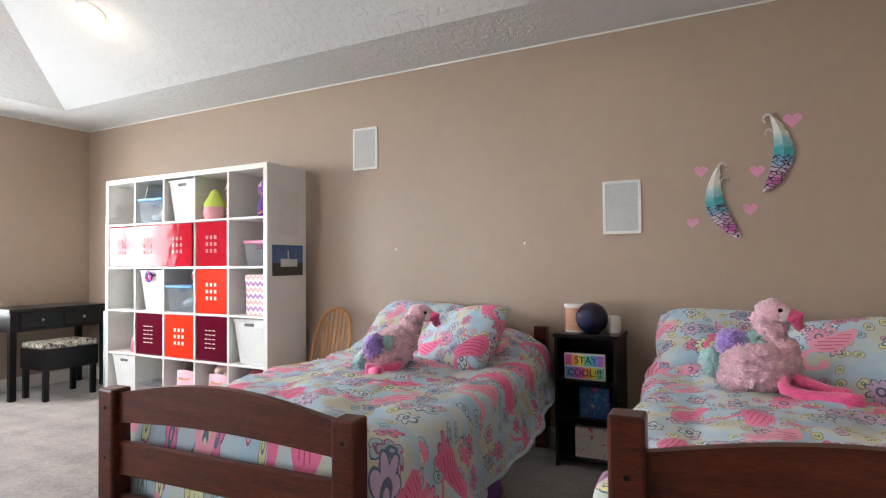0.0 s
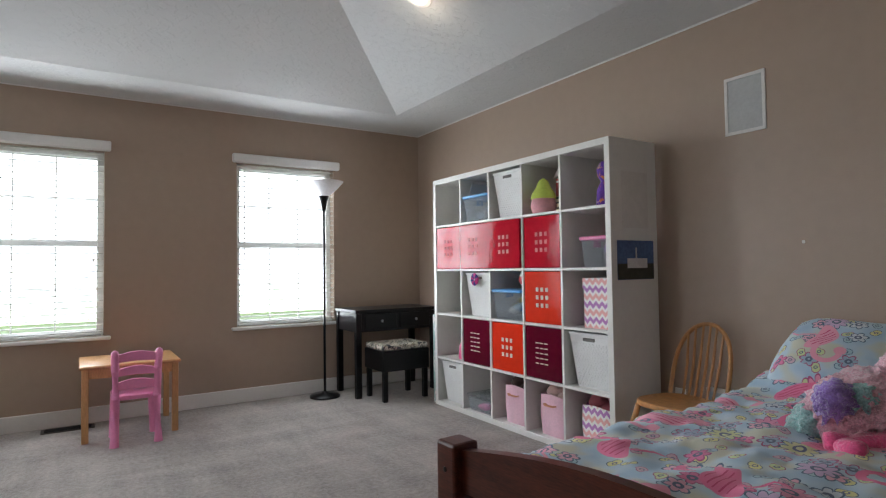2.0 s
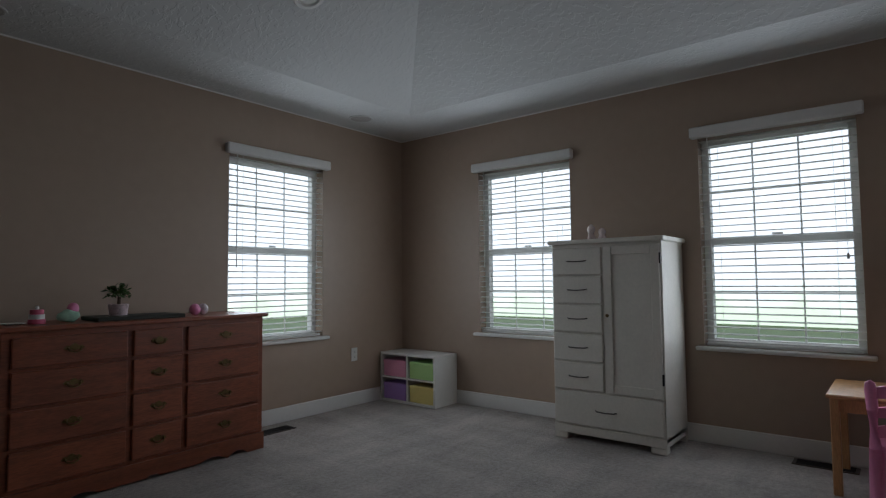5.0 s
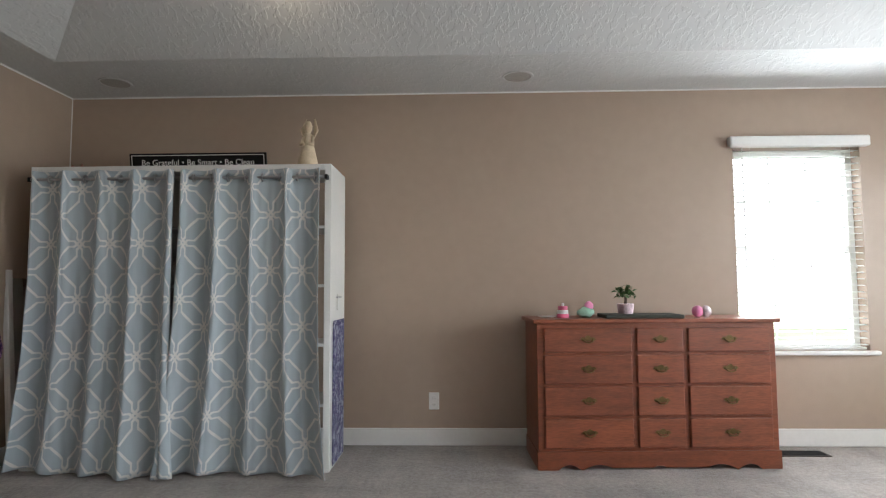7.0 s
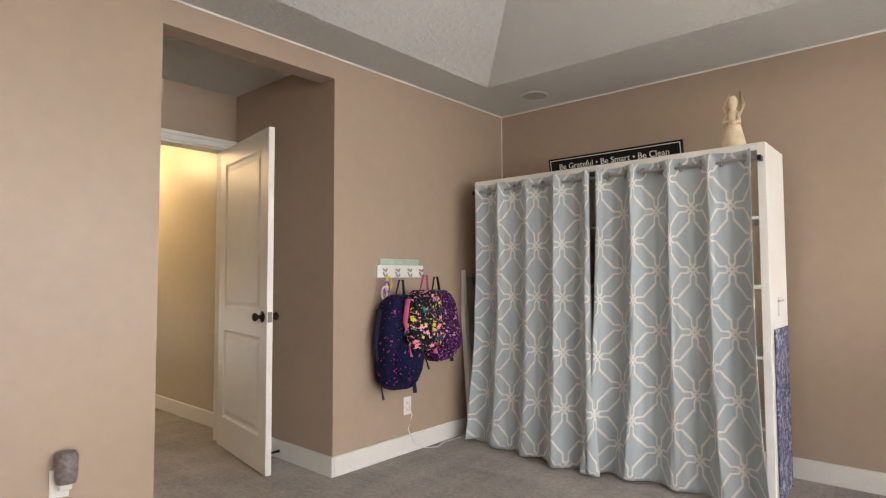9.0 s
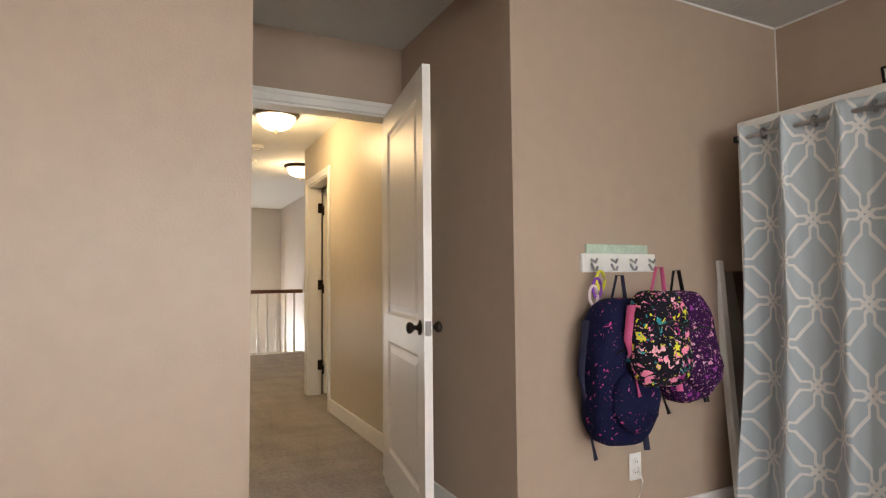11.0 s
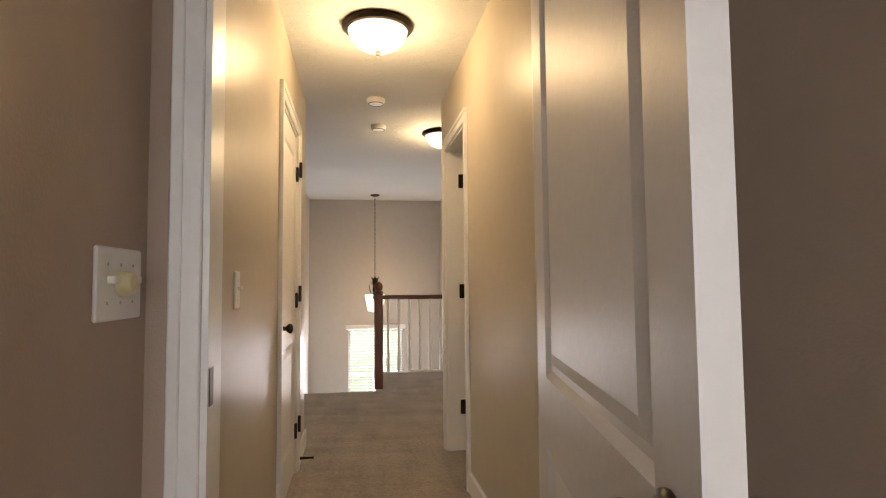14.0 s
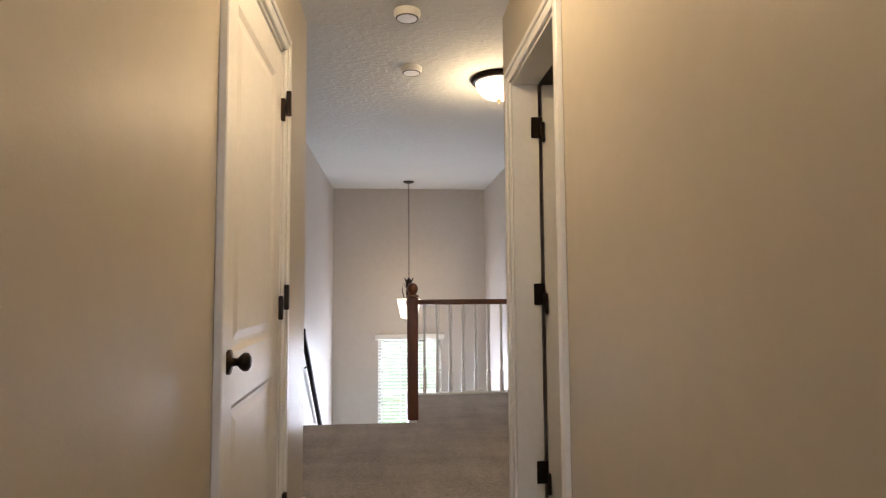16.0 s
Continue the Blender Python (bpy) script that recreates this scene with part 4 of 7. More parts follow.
def flamingo(m, label, tilt, neck, legs, wing_at):
    """A stuffed flamingo on the bed cover: tilt of the body, points of the neck, and one line for each leg."""
    f = thing("plush_flamingo", m, label, "stuffed toy", "plush flamingos")
    turn = Matrix.Rotation(radians(-tilt), 3, "Y")
    part("body", tufted((0, 0, 0.145), (0.195, 0.14, 0.135), turn), PLUSH, f, "fluffy pale pink body", "all")
    t = turn @ Vector((-0.19, 0, 0.02)) + Vector((0, 0, 0.155))
    part("tail_tuft", tufted(t, (0.06, 0.085, 0.07), None, 0.03, 50, 4), MINTPL, f, "pastel mint and white tuft", "all")
    wx, wy, wz = wing_at
    part("wing", tufted((wx, wy, wz), (0.065, 0.05, 0.06), None, 0.03, 55, 4), LILAC, f, "lilac fluffy wing", "all")
    part("wing_tip", tufted((wx + 0.085, wy + 0.01, wz + 0.005), (0.05, 0.045, 0.05), None, 0.028, 55, 4), MINTPL, f, "mint fluffy wing tip", "all")
    for a, b, r0, r1 in zip(neck, neck[1:], (0.085, 0.07, 0.06), (0.07, 0.06, 0.055)):
        d = Vector(b) - Vector(a)
        q = d.to_track_quat("Z", "Y").to_matrix()
        part("neck", tufted((Vector(a) + Vector(b)) / 2, (r0, r0, d.length * 0.72), q, 0.022, 48, 4), PLUSH, f, "", "all")
    h = Vector(neck[-1])
    part("head", tufted(h + Vector((0.03, -0.005, 0.02)), (0.075, 0.06, 0.058), None, 0.012, 50, 4), PLUSH, f, "", "all")
    part("face", blob(h + Vector((0.078, -0.02, 0.005)), (0.04, 0.046, 0.044), 0.004, 40, 3), mat("white_plush", (0.80, 0.66, 0.68), 0.95, vary=0.15, bump=0.6, bscale=90), f, "white plush face", "all")
    part("beak", tb([h + Vector(p) for p in ((0.10, -0.025, 0.005), (0.135, -0.03, -0.015), (0.142, -0.034, -0.05), (0.13, -0.034, -0.072))], [0.036, 0.04, 0.034, 0.012], 12), HOTPLUSH, f, "hot pink hooked beak", "all")
    part("eye", blob(h + Vector((0.062, -0.066, 0.026)), (0.011, 0.008, 0.011), 0, 1, 2), BLACK, f, "small black eye", "all")
    for line in legs:
        n = len(line)
        part("leg", tb(line, [0.034] + [0.030] * (n - 3) + [0.040, 0.030], 12), HOTPLUSH, f, "hot pink floppy leg", "all")
    return f


flamingo(BED1 @ pose(-0.02, -0.93, 0.575, 0, 0, 30) @ Matrix.Scale(0.72, 4), "fluffy pale pink plush flamingo sitting on the bed", 34, [(0.07, -0.01, 0.20), (0.13, -0.01, 0.27), (0.165, 0.0, 0.33), (0.185, 0.0, 0.375)],
         [[(0.08, -0.10, 0.07), (0.03, -0.17, 0.055), (-0.06, -0.20, 0.05), (-0.13, -0.21, 0.055), (-0.15, -0.21, 0.055)],
          [(0.02, -0.12, 0.06), (-0.05, -0.19, 0.05), (-0.10, -0.26, 0.05), (-0.06, -0.31, 0.055), (-0.04, -0.32, 0.055)]], (-0.09, -0.11, 0.20))
flamingo(BED2 @ pose(-0.13, -0.76, 0.585, 0, 0, -4) @ Matrix.Scale(0.76, 4), "fluffy pale pink plush flamingo lying on the second bed", 6, [(0.11, 0.0, 0.18), (0.10, 0.02, 0.28), (0.04, 0.03, 0.36), (0.05, 0.02, 0.41)],
         [[(0.12, -0.10, 0.11), (0.12, -0.15, 0.07), (0.20, -0.17, 0.05), (0.30, -0.18, 0.05), (0.40, -0.20, 0.05), (0.42, -0.20, 0.05)],
          [(0.15, -0.06, 0.11), (0.22, -0.07, 0.09), (0.30, -0.07, 0.06), (0.37, -0.10, 0.05), (0.39, -0.10, 0.05)]], (-0.10, -0.02, 0.27))
solo("purple_ball", blob((0, 0, 0.11), (0.11, 0.11, 0.11), 0.0, 1, 3), mat("dull_purple_rubber", (0.16, 0.05, 0.2), 0.5), pose(4.70, -1.05, 0), "dull purple ball under the bed edge", "ball", smooth="all")

# ---- night stand between the beds ----
ns = thing("night_stand", pose(4.835, -0.32, 0), "narrow black open shelf unit between the beds", "night stand")
W, Dp, Hn = 0.33, 0.29, 0.715
for x in (0, W - 0.018):
    part("side_panel", bx(x, x + 0.018, 0, Dp, 0, Hn - 0.02, bev=0.002), BLACK, ns)
part("top", bx(-0.008, W + 0.008, -0.008, Dp, Hn - 0.02, Hn, bev=0.003), BLACK, ns)
for z in (0.04, 0.25, 0.455):
    part("shelf", bx(0.018, W - 0.018, 0.004, Dp - 0.01, z, z + 0.016), BLACK, ns)
part("back_panel", bx(0.018, W - 0.018, Dp - 0.01, Dp, 0, Hn - 0.02), BLACK, ns)
NSM = pose(4.835, -0.32, 0)
cup = thing("candle_jar", NSM @ pose(0.085, 0.13, Hn), "peach candle jar with a white lid on the night stand", "candle")
part("jar", lt([(0, 0), (0.055, 0), (0.055, 0.135), (0, 0.135)], 20), mat("peach_glass", (0.80, 0.42, 0.27), 0.3), cup, "", True)
part("lid", lt([(0, 0.135), (0.062, 0.135), (0.062, 0.155), (0, 0.157)], 20), WHITEPL, cup, "white lid", True)
part("base_ring", lt([(0.0, 0.0005), (0.058, 0.0005), (0.058, 0.012), (0.0555, 0.012)], 20), WHITEPL, cup, "", True)
orb = thing("round_speaker", NSM @ pose(0.185, 0.09, Hn), "dark purple round bluetooth speaker on the night stand", "speaker")
part("shell", blob((0, 0, 0.082), (0.086, 0.08, 0.086), 0, 1, 3), mat("violet_black_plastic", (0.012, 0.008, 0.03), 0.3), orb, "", "all")
part("dial", lathe(bmesh.new(), [(0, 0.004), (0.035, 0.004), (0.045, 0)], 20, (-0.02, -0.079, 0.085), Matrix.Rotation(radians(90), 3, "X")), mat("navy_grille", (0.015, 0.02, 0.09), 0.4), orb, "round front grille", True)
part("foot", lt([(0, 0), (0.04, 0), (0.045, 0.012), (0, 0.012)], 16), BLACK, orb, "", True)
solo("white_humidifier", lt([(0, 0), (0.042, 0), (0.048, 0.02), (0.048, 0.075), (0.04, 0.09), (0, 0.092)], 20), WHITEPL, NSM @ pose(0.275, 0.17, Hn), "small rounded white plastic gadget on the night stand", "gadget", smooth=True)
lb = thing("light_box_sign", NSM @ pose(0.155, 0.03, 0.471) @ Matrix.Scale(0.84, 4), "rainbow cinema light box sign with letters in the night stand", "sign")
part("case", bx(-0.13, 0.13, 0, 0.03, 0, 0.165, bev=0.004), WHITEPL, lb)
inks = [(0.75, 0.10, 0.42), (0.82, 0.38, 0.08), (0.80, 0.72, 0.10), (0.12, 0.62, 0.42), (0.10, 0.35, 0.72), (0.42, 0.14, 0.62)]
for r, z in enumerate((0.088, 0.010)):
    for i in range(6):
        c = inks[i] if r == 0 else inks[(i + 4) % 6]
        part("coloured_strip", bx(-0.122 + i * 0.0408, -0.0825 + i * 0.0408, -0.003, -0.0005, z, z + 0.068), mat("strip_%d" % ((i + 4 * r) % 6), c, 0.4, vary=0.05), lb)


def words(text, size, m, material, parent, depth=0.001):
    cu = bpy.data.curves.new("lettering", "FONT")
    cu.body, cu.size, cu.extrude = text, size, depth
    cu.align_x, cu.align_y = "CENTER", "CENTER"
    tmp = bpy.data.objects.new("lettering", cu)
    me = bpy.data.meshes.new_from_object(tmp)
    bpy.data.objects.remove(tmp)
    src = bmesh.new()
    src.from_mesh(me)
    bpy.data.meshes.remove(me)
    todo = set(src.verts)
    while todo:
        # one letter: all that hangs together
        todo_now = [todo.pop()]
        isle = set(todo_now)
        while todo_now:
            for ed in todo_now.pop().link_edges:
                for v in ed.verts:
                    if v not in isle:
                        isle.add(v)
                        todo_now.append(v)
        todo -= isle
        bm = bmesh.new()
        to = {v: bm.verts.new(v.co) for v in sorted(isle, key=lambda q: q.index)}
        for f in src.faces:
            if f.verts[0] in isle:
                bm.faces.new([to[v] for v in f.verts])
        part("letter", bm, material, parent, "", False, m)
    src.free()


words("STAY", 0.062, pose(0.01, -0.0045, 0.122, 90), BLACK, lb)
words("COOL!!!", 0.060, pose(0.0, -0.0045, 0.043, 90), BLACK, lb)
toy = solo("boxed_toy", bx(0.0, 0.16, 0, 0.10, 0, 0.165, bev=0.004), floral("toy_box_print", (0.02, 0.10, 0.25), [(0, (0.5, 0.1, 0.3)), (0.4, (0.05, 0.25, 0.4)), (0.7, (0.45, 0.35, 0.1))], 26, 0.5), NSM @ pose(0.12, 0.05, 0.266), "dark blue and red boxed toy on a night stand shelf", "toy")
solo("photo_box", bx(0.0, 0.17, 0, 0.05, 0, 0.16, bev=0.003), floral("pink_card_print", (0.7, 0.62, 0.58), [(0, (0.6, 0.1, 0.2)), (0.5, (0.75, 0.5, 0.5)), (0.8, (0.15, 0.15, 0.15))], 26, 0.45), NSM @ pose(0.10, 0.03, 0.057), "pink and white patterned box on the bottom shelf", "box")

# ---- cube shelf on the north wall, with its contents ----
UX0, UX1, UY0, UY1, UH = 1.0, 2.845, -0.445, -0.05, 1.815
OUT, IN = 0.038, 0.016
CELL = (UX1 - UX0 - 2 * OUT - 4 * IN) / 5
CH = (UH - 2 * OUT - 4 * IN) / 5


def cube_unit(name, m, cols, rows, w, h, depth, label, out=OUT, inn=IN):
    u = thing(name, m, label, "shelf unit")
    cw = (w - 2 * out - (cols - 1) * inn) / cols
    ch = (h - 2 * out - (rows - 1) * inn) / rows
    for x in (0, w - out):
        part("side_panel", bx(x, x + out, 0, depth, 0, h, bev=0.0015), LAMINATE, u)
    for z in (0, h - out):
        part("end_board", bx(out, w - out, 0, depth, z, z + out, bev=0.0015), LAMINATE, u)
    for i in range(1, cols):
        x = out + i * cw + (i - 1) * inn
        part("upright", bx(x, x + inn, 0.002, depth - 0.002, out, h - out), LAMINATE, u)
    for i in range(1, rows):
        z = out + i * ch + (i - 1) * inn
        for c in range(cols):
            x = out + c * (cw + inn)
            part("shelf", bx(x, x + cw, 0.004, depth - 0.004, z, z + inn), LAMINATE, u)
    return u


cube_unit("cube_shelf", pose(UX0, UY0, 0), 5, 5, UX1 - UX0, UH, UY1 - UY0, "large white cube shelf full of toy bins and boxes")


def cell(c, r):
    """Floor middle of a cell's front edge, column from the west, row from the top."""
    return UX0 + OUT + c * (CELL + IN) + CELL / 2, UY0, OUT + (4 - r) * (CH + IN)


def woven_bin(c, r, flower=False):
    x, y, z = cell(c, r)
    b = thing("woven_bin", pose(x, y + 0.19, z), "white woven plastic bin with a slot handle on the shelf", "bin", "white bins")
    h, w0, w1 = CH - 0.012, 0.118, 0.15
    bm = bmesh.new()
    rr = []
    for z2, w in ((0, w0), (h, w1), (h, w1 - 0.006), (0.01, w0 - 0.006)):
        rr.append([bm.verts.new((sx * w, sy * (w + 0.01), z2)) for sx, sy in ((-1, -1), (1, -1), (1, 1), (-1, 1))])
    for p, q in zip(rr, rr[1:]):
        for i in range(4):
            bm.faces.new((p[i], p[(i + 1) % 4], q[(i + 1) % 4], q[i]))
    bm.faces.new(rr[0])
    bm.faces.new(rr[-1])
    part("tub", bm, WOVEN, b)
    # woven bumps over the front
    bm = bmesh.new()
    for i in range(17):
        zz = 0.012 + i * (h - 0.07) / 17
        w = w0 + (w1 - w0) * zz / h - 0.008
        for k in range(11):
            a = -w + 2 * w * (k + (0.5 if i % 2 else 0)) / 11
            e = min(a + 2 * w / 11 * 0.72, w)
            yy = -(w0 + (w1 - w0) * zz / h + 0.01)
            box(bm, a, e, yy - 0.0035, yy + 0.002, zz, zz + 0.010)
    part("weave", bm, WOVEN, b)
    part("rim", bx(-w1 - 0.003, w1 + 0.003, -w1 - 0.016, -w1 - 0.006, h - 0.016, h, bev=0.003), WOVEN, b)
    part("slot_handle", bx(-0.045, 0.045, -w1 - 0.013, -w1 - 0.003, h - 0.05, h - 0.03, bev=0.004), mat("grey_slot", (0.16, 0.15, 0.14), 0.7), b, "dark slot handle")
    if flower:
        fl = thing("flower_clip", pose(x - 0.015, y + 0.022, z + h - 0.05), "navy and magenta flower clip on a bin handle", "ornament")
        for k in range(9):
            a = k * 0.7
            part("petal", blob((0.028 * math.cos(a), -0.012, 0.028 * math.sin(a)), (0.02, 0.008, 0.02), 0.004, 60, 2), (mat("navy_cloth", (0.03, 0.03, 0.2), 0.8) if k % 2 else mat("magenta_cloth", (0.45, 0.03, 0.2), 0.8)), fl, "", "all")


def insert(c, r, material, label, slits=False):
    """A glossy box insert with its door set into the cell, with nine cut-outs."""
    x, y, z = cell(c, r)
    o = thing("shelf_insert", pose(x, y, z), label, "storage box", "coloured inserts")
    w = CELL - 0.008
    part("box_body", bx(-w / 2, w / 2, 0.022, 0.36, 0.002, CH - 0.006), material, o)
    part("door_panel", bx(-w / 2, w / 2, 0.006, 0.020, 0.002, CH - 0.006, bev=0.004), material, o)
    for i in range(3):
        for k in range(5 if slits else 3):
            if slits:
                a, zz, hw, hh = -0.052 + i * 0.04, 0.10 + k * 0.032, 0.014, 0.0035
            else:
                a, zz, hw, hh = -0.044 + i * 0.044, 0.115 + k * 0.05, 0.011, 0.013
            part("cut_out", bx(a - hw, a + hw, 0.003, 0.0058, zz - hh, zz + hh), HOLE if material is not RED else mat("pale_red_gap", (0.6, 0.12, 0.13), 0.5), o)
    return o


for c in (0, 3):
    insert(c, 1, RED, "glossy red insert with square cut-outs in the shelf")
x, y, z = cell(1, 1)
wide = thing("shelf_insert", pose(x, y, z), "wide glossy red front with cut-outs across two cells", "storage box", "coloured inserts")
part("door_panel", bx(-CELL / 2 + 0.004, CELL * 1.5 + IN - 0.004, -0.011, 0.0015, 0.002, CH - 0.006, bev=0.003), RED, wide)
for c in (0, CELL + IN):
    part("box_body", bx(c - CELL / 2 + 0.004, c + CELL / 2 - 0.004, 0.006, 0.36, 0.002, CH - 0.006), RED, wide)
    for i in range(9):
        a, zz = c - 0.044 + i % 3 * 0.044, 0.115 + i // 3 * 0.05
        part("cut_out", bx(a - 0.011, a + 0.011, -0.0135, -0.0112, zz - 0.013, zz + 0.013), mat("pale_red_gap", (0.6, 0.12, 0.13), 0.5), wide)
insert(3, 2, ORANGE, "orange-red insert with square cut-outs in the shelf")
insert(2, 3, ORANGE, "orange-red insert with square cut-outs in the shelf")
insert(1, 3, MAROON, "dark red insert with slit cut-outs in the shelf", True)
insert(3, 3, MAROON, "dark maroon insert with cut-outs in the shelf", True)
for c, r in ((2, 0), (1, 2), (4, 3), (0, 4)):
    woven_bin(c, r, (c, r) == (1, 2))


def lid_tub(m, w, h, dp, lid, label, fill=None):
    o = thing("storage_tub", m, label, "storage tub")
    bm = bmesh.new()
    rr = []
    for z2, k in ((0, 0.88), (h, 1.0), (h, 0.98), (0.004, 0.86)):
        rr.append([bm.verts.new((sx * w / 2 * k, sy * dp / 2 * k, z2)) for sx, sy in ((-1, -1), (1, -1), (1, 1), (-1, 1))])
    for p, q in zip(rr, rr[1:]):
        for i in range(4):
            bm.faces.new((p[i], p[(i + 1) % 4], q[(i + 1) % 4], q[i]))
    bm.faces.new(rr[0])
    bm.faces.new(rr[-1])
    part("tub", bm, TUB, o, "clear tub")
    part("lid", bx(-w / 2 - 0.008, w / 2 + 0.008, -dp / 2 - 0.008, dp / 2 + 0.008, h, h + 0.022, bev=0.006), lid, o)
    for s in (-1, 1):
        part("latch", bx(s * (w / 2 + 0.006) - 0.006, s * (w / 2 + 0.006) + 0.006, -0.03, 0.03, h - 0.04, h + 0.01, bev=0.003), lid, o)
    for k in range(10 if fill else 0):
        a = fill[k % len(fill)]
        bm = blob((random.uniform(-0.3, 0.3) * w, random.uniform(-0.3, 0.3) * dp, 0.03 + random.uniform(0, 0.62) * h), (0.12 * w, 0.12 * w, 0.09 * w), 0.01, 30, 2)
        part("content", bm, a, o, "", "all")
    return o


PAPERS = [mat("paper_white", (0.75, 0.75, 0.72), 0.8), mat("toy_yellow", (0.72, 0.55, 0.06), 0.5), mat("toy_blue", (0.06, 0.25, 0.6), 0.5), mat("toy_pale", (0.5, 0.62, 0.7), 0.6)]
PINKS = [mat("toy_pink", (0.8, 0.3, 0.5), 0.6), mat("toy_lilac", (0.5, 0.35, 0.7), 0.6), PAPERS[3]]
x, y, z = cell(1, 0)
lid_tub(pose(x, y + 0.17, z), 0.29, 0.175, 0.32, BLUELID, "clear storage tub with a blue lid on the shelf", [PAPERS[0], PAPERS[3]])
x, y, z = cell(2, 2)
lid_tub(pose(x - 0.01, y + 0.17, z), 0.29, 0.185, 0.32, BLUELID, "clear tub of bricks with a blue lid", PAPERS)
ballb = thing("play_ball", pose(x + 0.07, y + 0.16, z + 0.207), "red and white ball on the storage tub", "ball")
part("ball", blob((0, 0, 0.072), (0.075, 0.075, 0.072), 0, 1, 3), WHITEPL, ballb, "", "all")
part("red_band", lathe(bmesh.new(), [(0.0655, 0.035), (0.076, 0.052), (0.0775, 0.072), (0.074, 0.088), (0.062, 0.088), (0.055, 0.06)], 24), mat("ball_red", (0.55, 0.04, 0.05), 0.4), ballb, "", True)
x, y, z = cell(4, 1)
lid_tub(pose(x + 0.05, y + 0.2, z), 0.23, 0.16, 0.3, PINKLID, "clear storage tub with a pink lid", PINKS)
x, y, z = cell(1, 4)
lid_tub(pose(x, y + 0.17, z), 0.28, 0.10, 0.3, TUB, "low clear box of pastel toys on the shelf", PINKS)
x, y, z = cell(0, 0)
solo("white_board", bx(-0.012, 0, 0, 0.26, 0, 0.33, bev=0.003), LAMINATE, pose(x + 0.10, y + 0.08, z, 0, 24, 0), "white board leaning inside a shelf cell", "board")
# gnome, barn and tin in one cell
x, y, z = cell(3, 0)
bm = lt([(0, 0), (0.07, 0), (0.085, 0.05), (0.07, 0.11), (0.045, 0.12), (0, 0.12)], 16)
gn = thing("plush_gnome", pose(x - 0.06, y + 0.09, z), "pink plush gnome with a lime pointed hat", "stuffed toy")
part("body", bm, mat("gnome_pink", (0.75, 0.36, 0.40), 0.9), gn, "", True)
part("hat", lt([(0.085, 0.095), (0.075, 0.13), (0.05, 0.17), (0.03, 0.215), (0, 0.235)], 16), mat("lime_felt", (0.55, 0.66, 0.12), 0.9), gn, "lime green hat", True)
bn = thing("toy_barn", pose(x + 0.065, y + 0.17, z + 0.10), "small red and white toy barn on a tin", "toy")
part("barn_wall", bx(-0.05, 0.05, -0.04, 0.04, 0, 0.12), mat("barn_red", (0.35, 0.03, 0.03), 0.5), bn)
part("barn_roof", plank_arch(bmesh.new(), -0.06, 0.06, -0.05, 0.05, 0.12, 0.125, 0.06, 8), mat("barn_roof_grey", (0.5, 0.42, 0.4), 0.6), bn)
part("barn_door", bx(-0.02, 0.02, -0.044, -0.0405, 0.01, 0.07), WHITEPL, bn)
part("barn_trim", bx(-0.045, 0.045, -0.044, -0.0405, 0.095, 0.105), WHITEPL, bn)
tn = thing("toy_tin", pose(x + 0.075, y + 0.15, z), "round tin with gold and black bands", "tin")
part("tin", lt([(0, 0), (0.055, 0), (0.055, 0.10), (0, 0.10)], 20), mat("tin_cream", (0.6, 0.5, 0.3), 0.4), tn, "", True)
for zz in (0.02, 0.055, 0.085):
    part("band", lt([(0.0555, zz), (0.0565, zz + 0.002), (0.0565, zz + 0.01), (0.0555, zz + 0.012)], 20), BLACK, tn)
x, y, z = cell(4, 0)
solo("small_doll", lt([(0, 0), (0.055, 0), (0.05, 0.09), (0.025, 0.14), (0.045, 0.17), (0.05, 0.21), (0.03, 0.25), (0, 0.26)], 14), floral("doll_cloth", (0.10, 0.03, 0.28), [(0, (0.65, 0.2, 0.05)), (0.5, (0.15, 0.05, 0.35)), (0.75, (0.7, 0.45, 0.35))], 16, 0.5), pose(x + 0.11, y + 0.08, z), "purple and orange cloth doll on the shelf", "doll", smooth="all")
# small drawer tower
x, y, z = cell(0, 2)
tw = thing("drawer_tower", pose(x + 0.05, y + 0.14, z), "small white three-drawer plastic tower", "drawer tower")
part("carcass", bx(-0.075, 0.075, 0, 0.17, 0, 0.25, bev=0.004), WHITEPL, tw)
for k in range(3):
    d3 = part("drawer", bx(-0.068, 0.068, -0.010, -0.0005, 0.012 + k * 0.079, 0.083 + k * 0.079, bev=0.003), TUB, tw, "clear drawer front")
    part("pull", bx(-0.02, 0.02, -0.018, -0.0105, 0.06 + k * 0.079, 0.068 + k * 0.079), WHITEPL, d3)
x, y, z = cell(0, 3)
bt = thing("spray_bottle", pose(x + 0.06, y + 0.10, z), "pink liquid bottle with a white pump", "bottle")
part("bottle", lt([(0, 0), (0.04, 0), (0.042, 0.02), (0.035, 0.10), (0.014, 0.14), (0.014, 0.16), (0, 0.16)], 16), mat("pink_liquid", (0.75, 0.14, 0.30), 0.2), bt, "", True)
part("pump", lt([(0.016, 0.16), (0.016, 0.18), (0.006, 0.182), (0.006, 0.24), (0, 0.242)], 12), WHITEPL, bt, "", True)
solo("clear_tumbler", lt([(0, 0), (0.03, 0), (0.038, 0.22), (0.035, 0.22), (0.028, 0.005), (0, 0.005)], 16), TUB, pose(x + 0.10, y + 0.17, z), "tall clear plastic tumbler on the shelf", "tumbler", smooth=True)


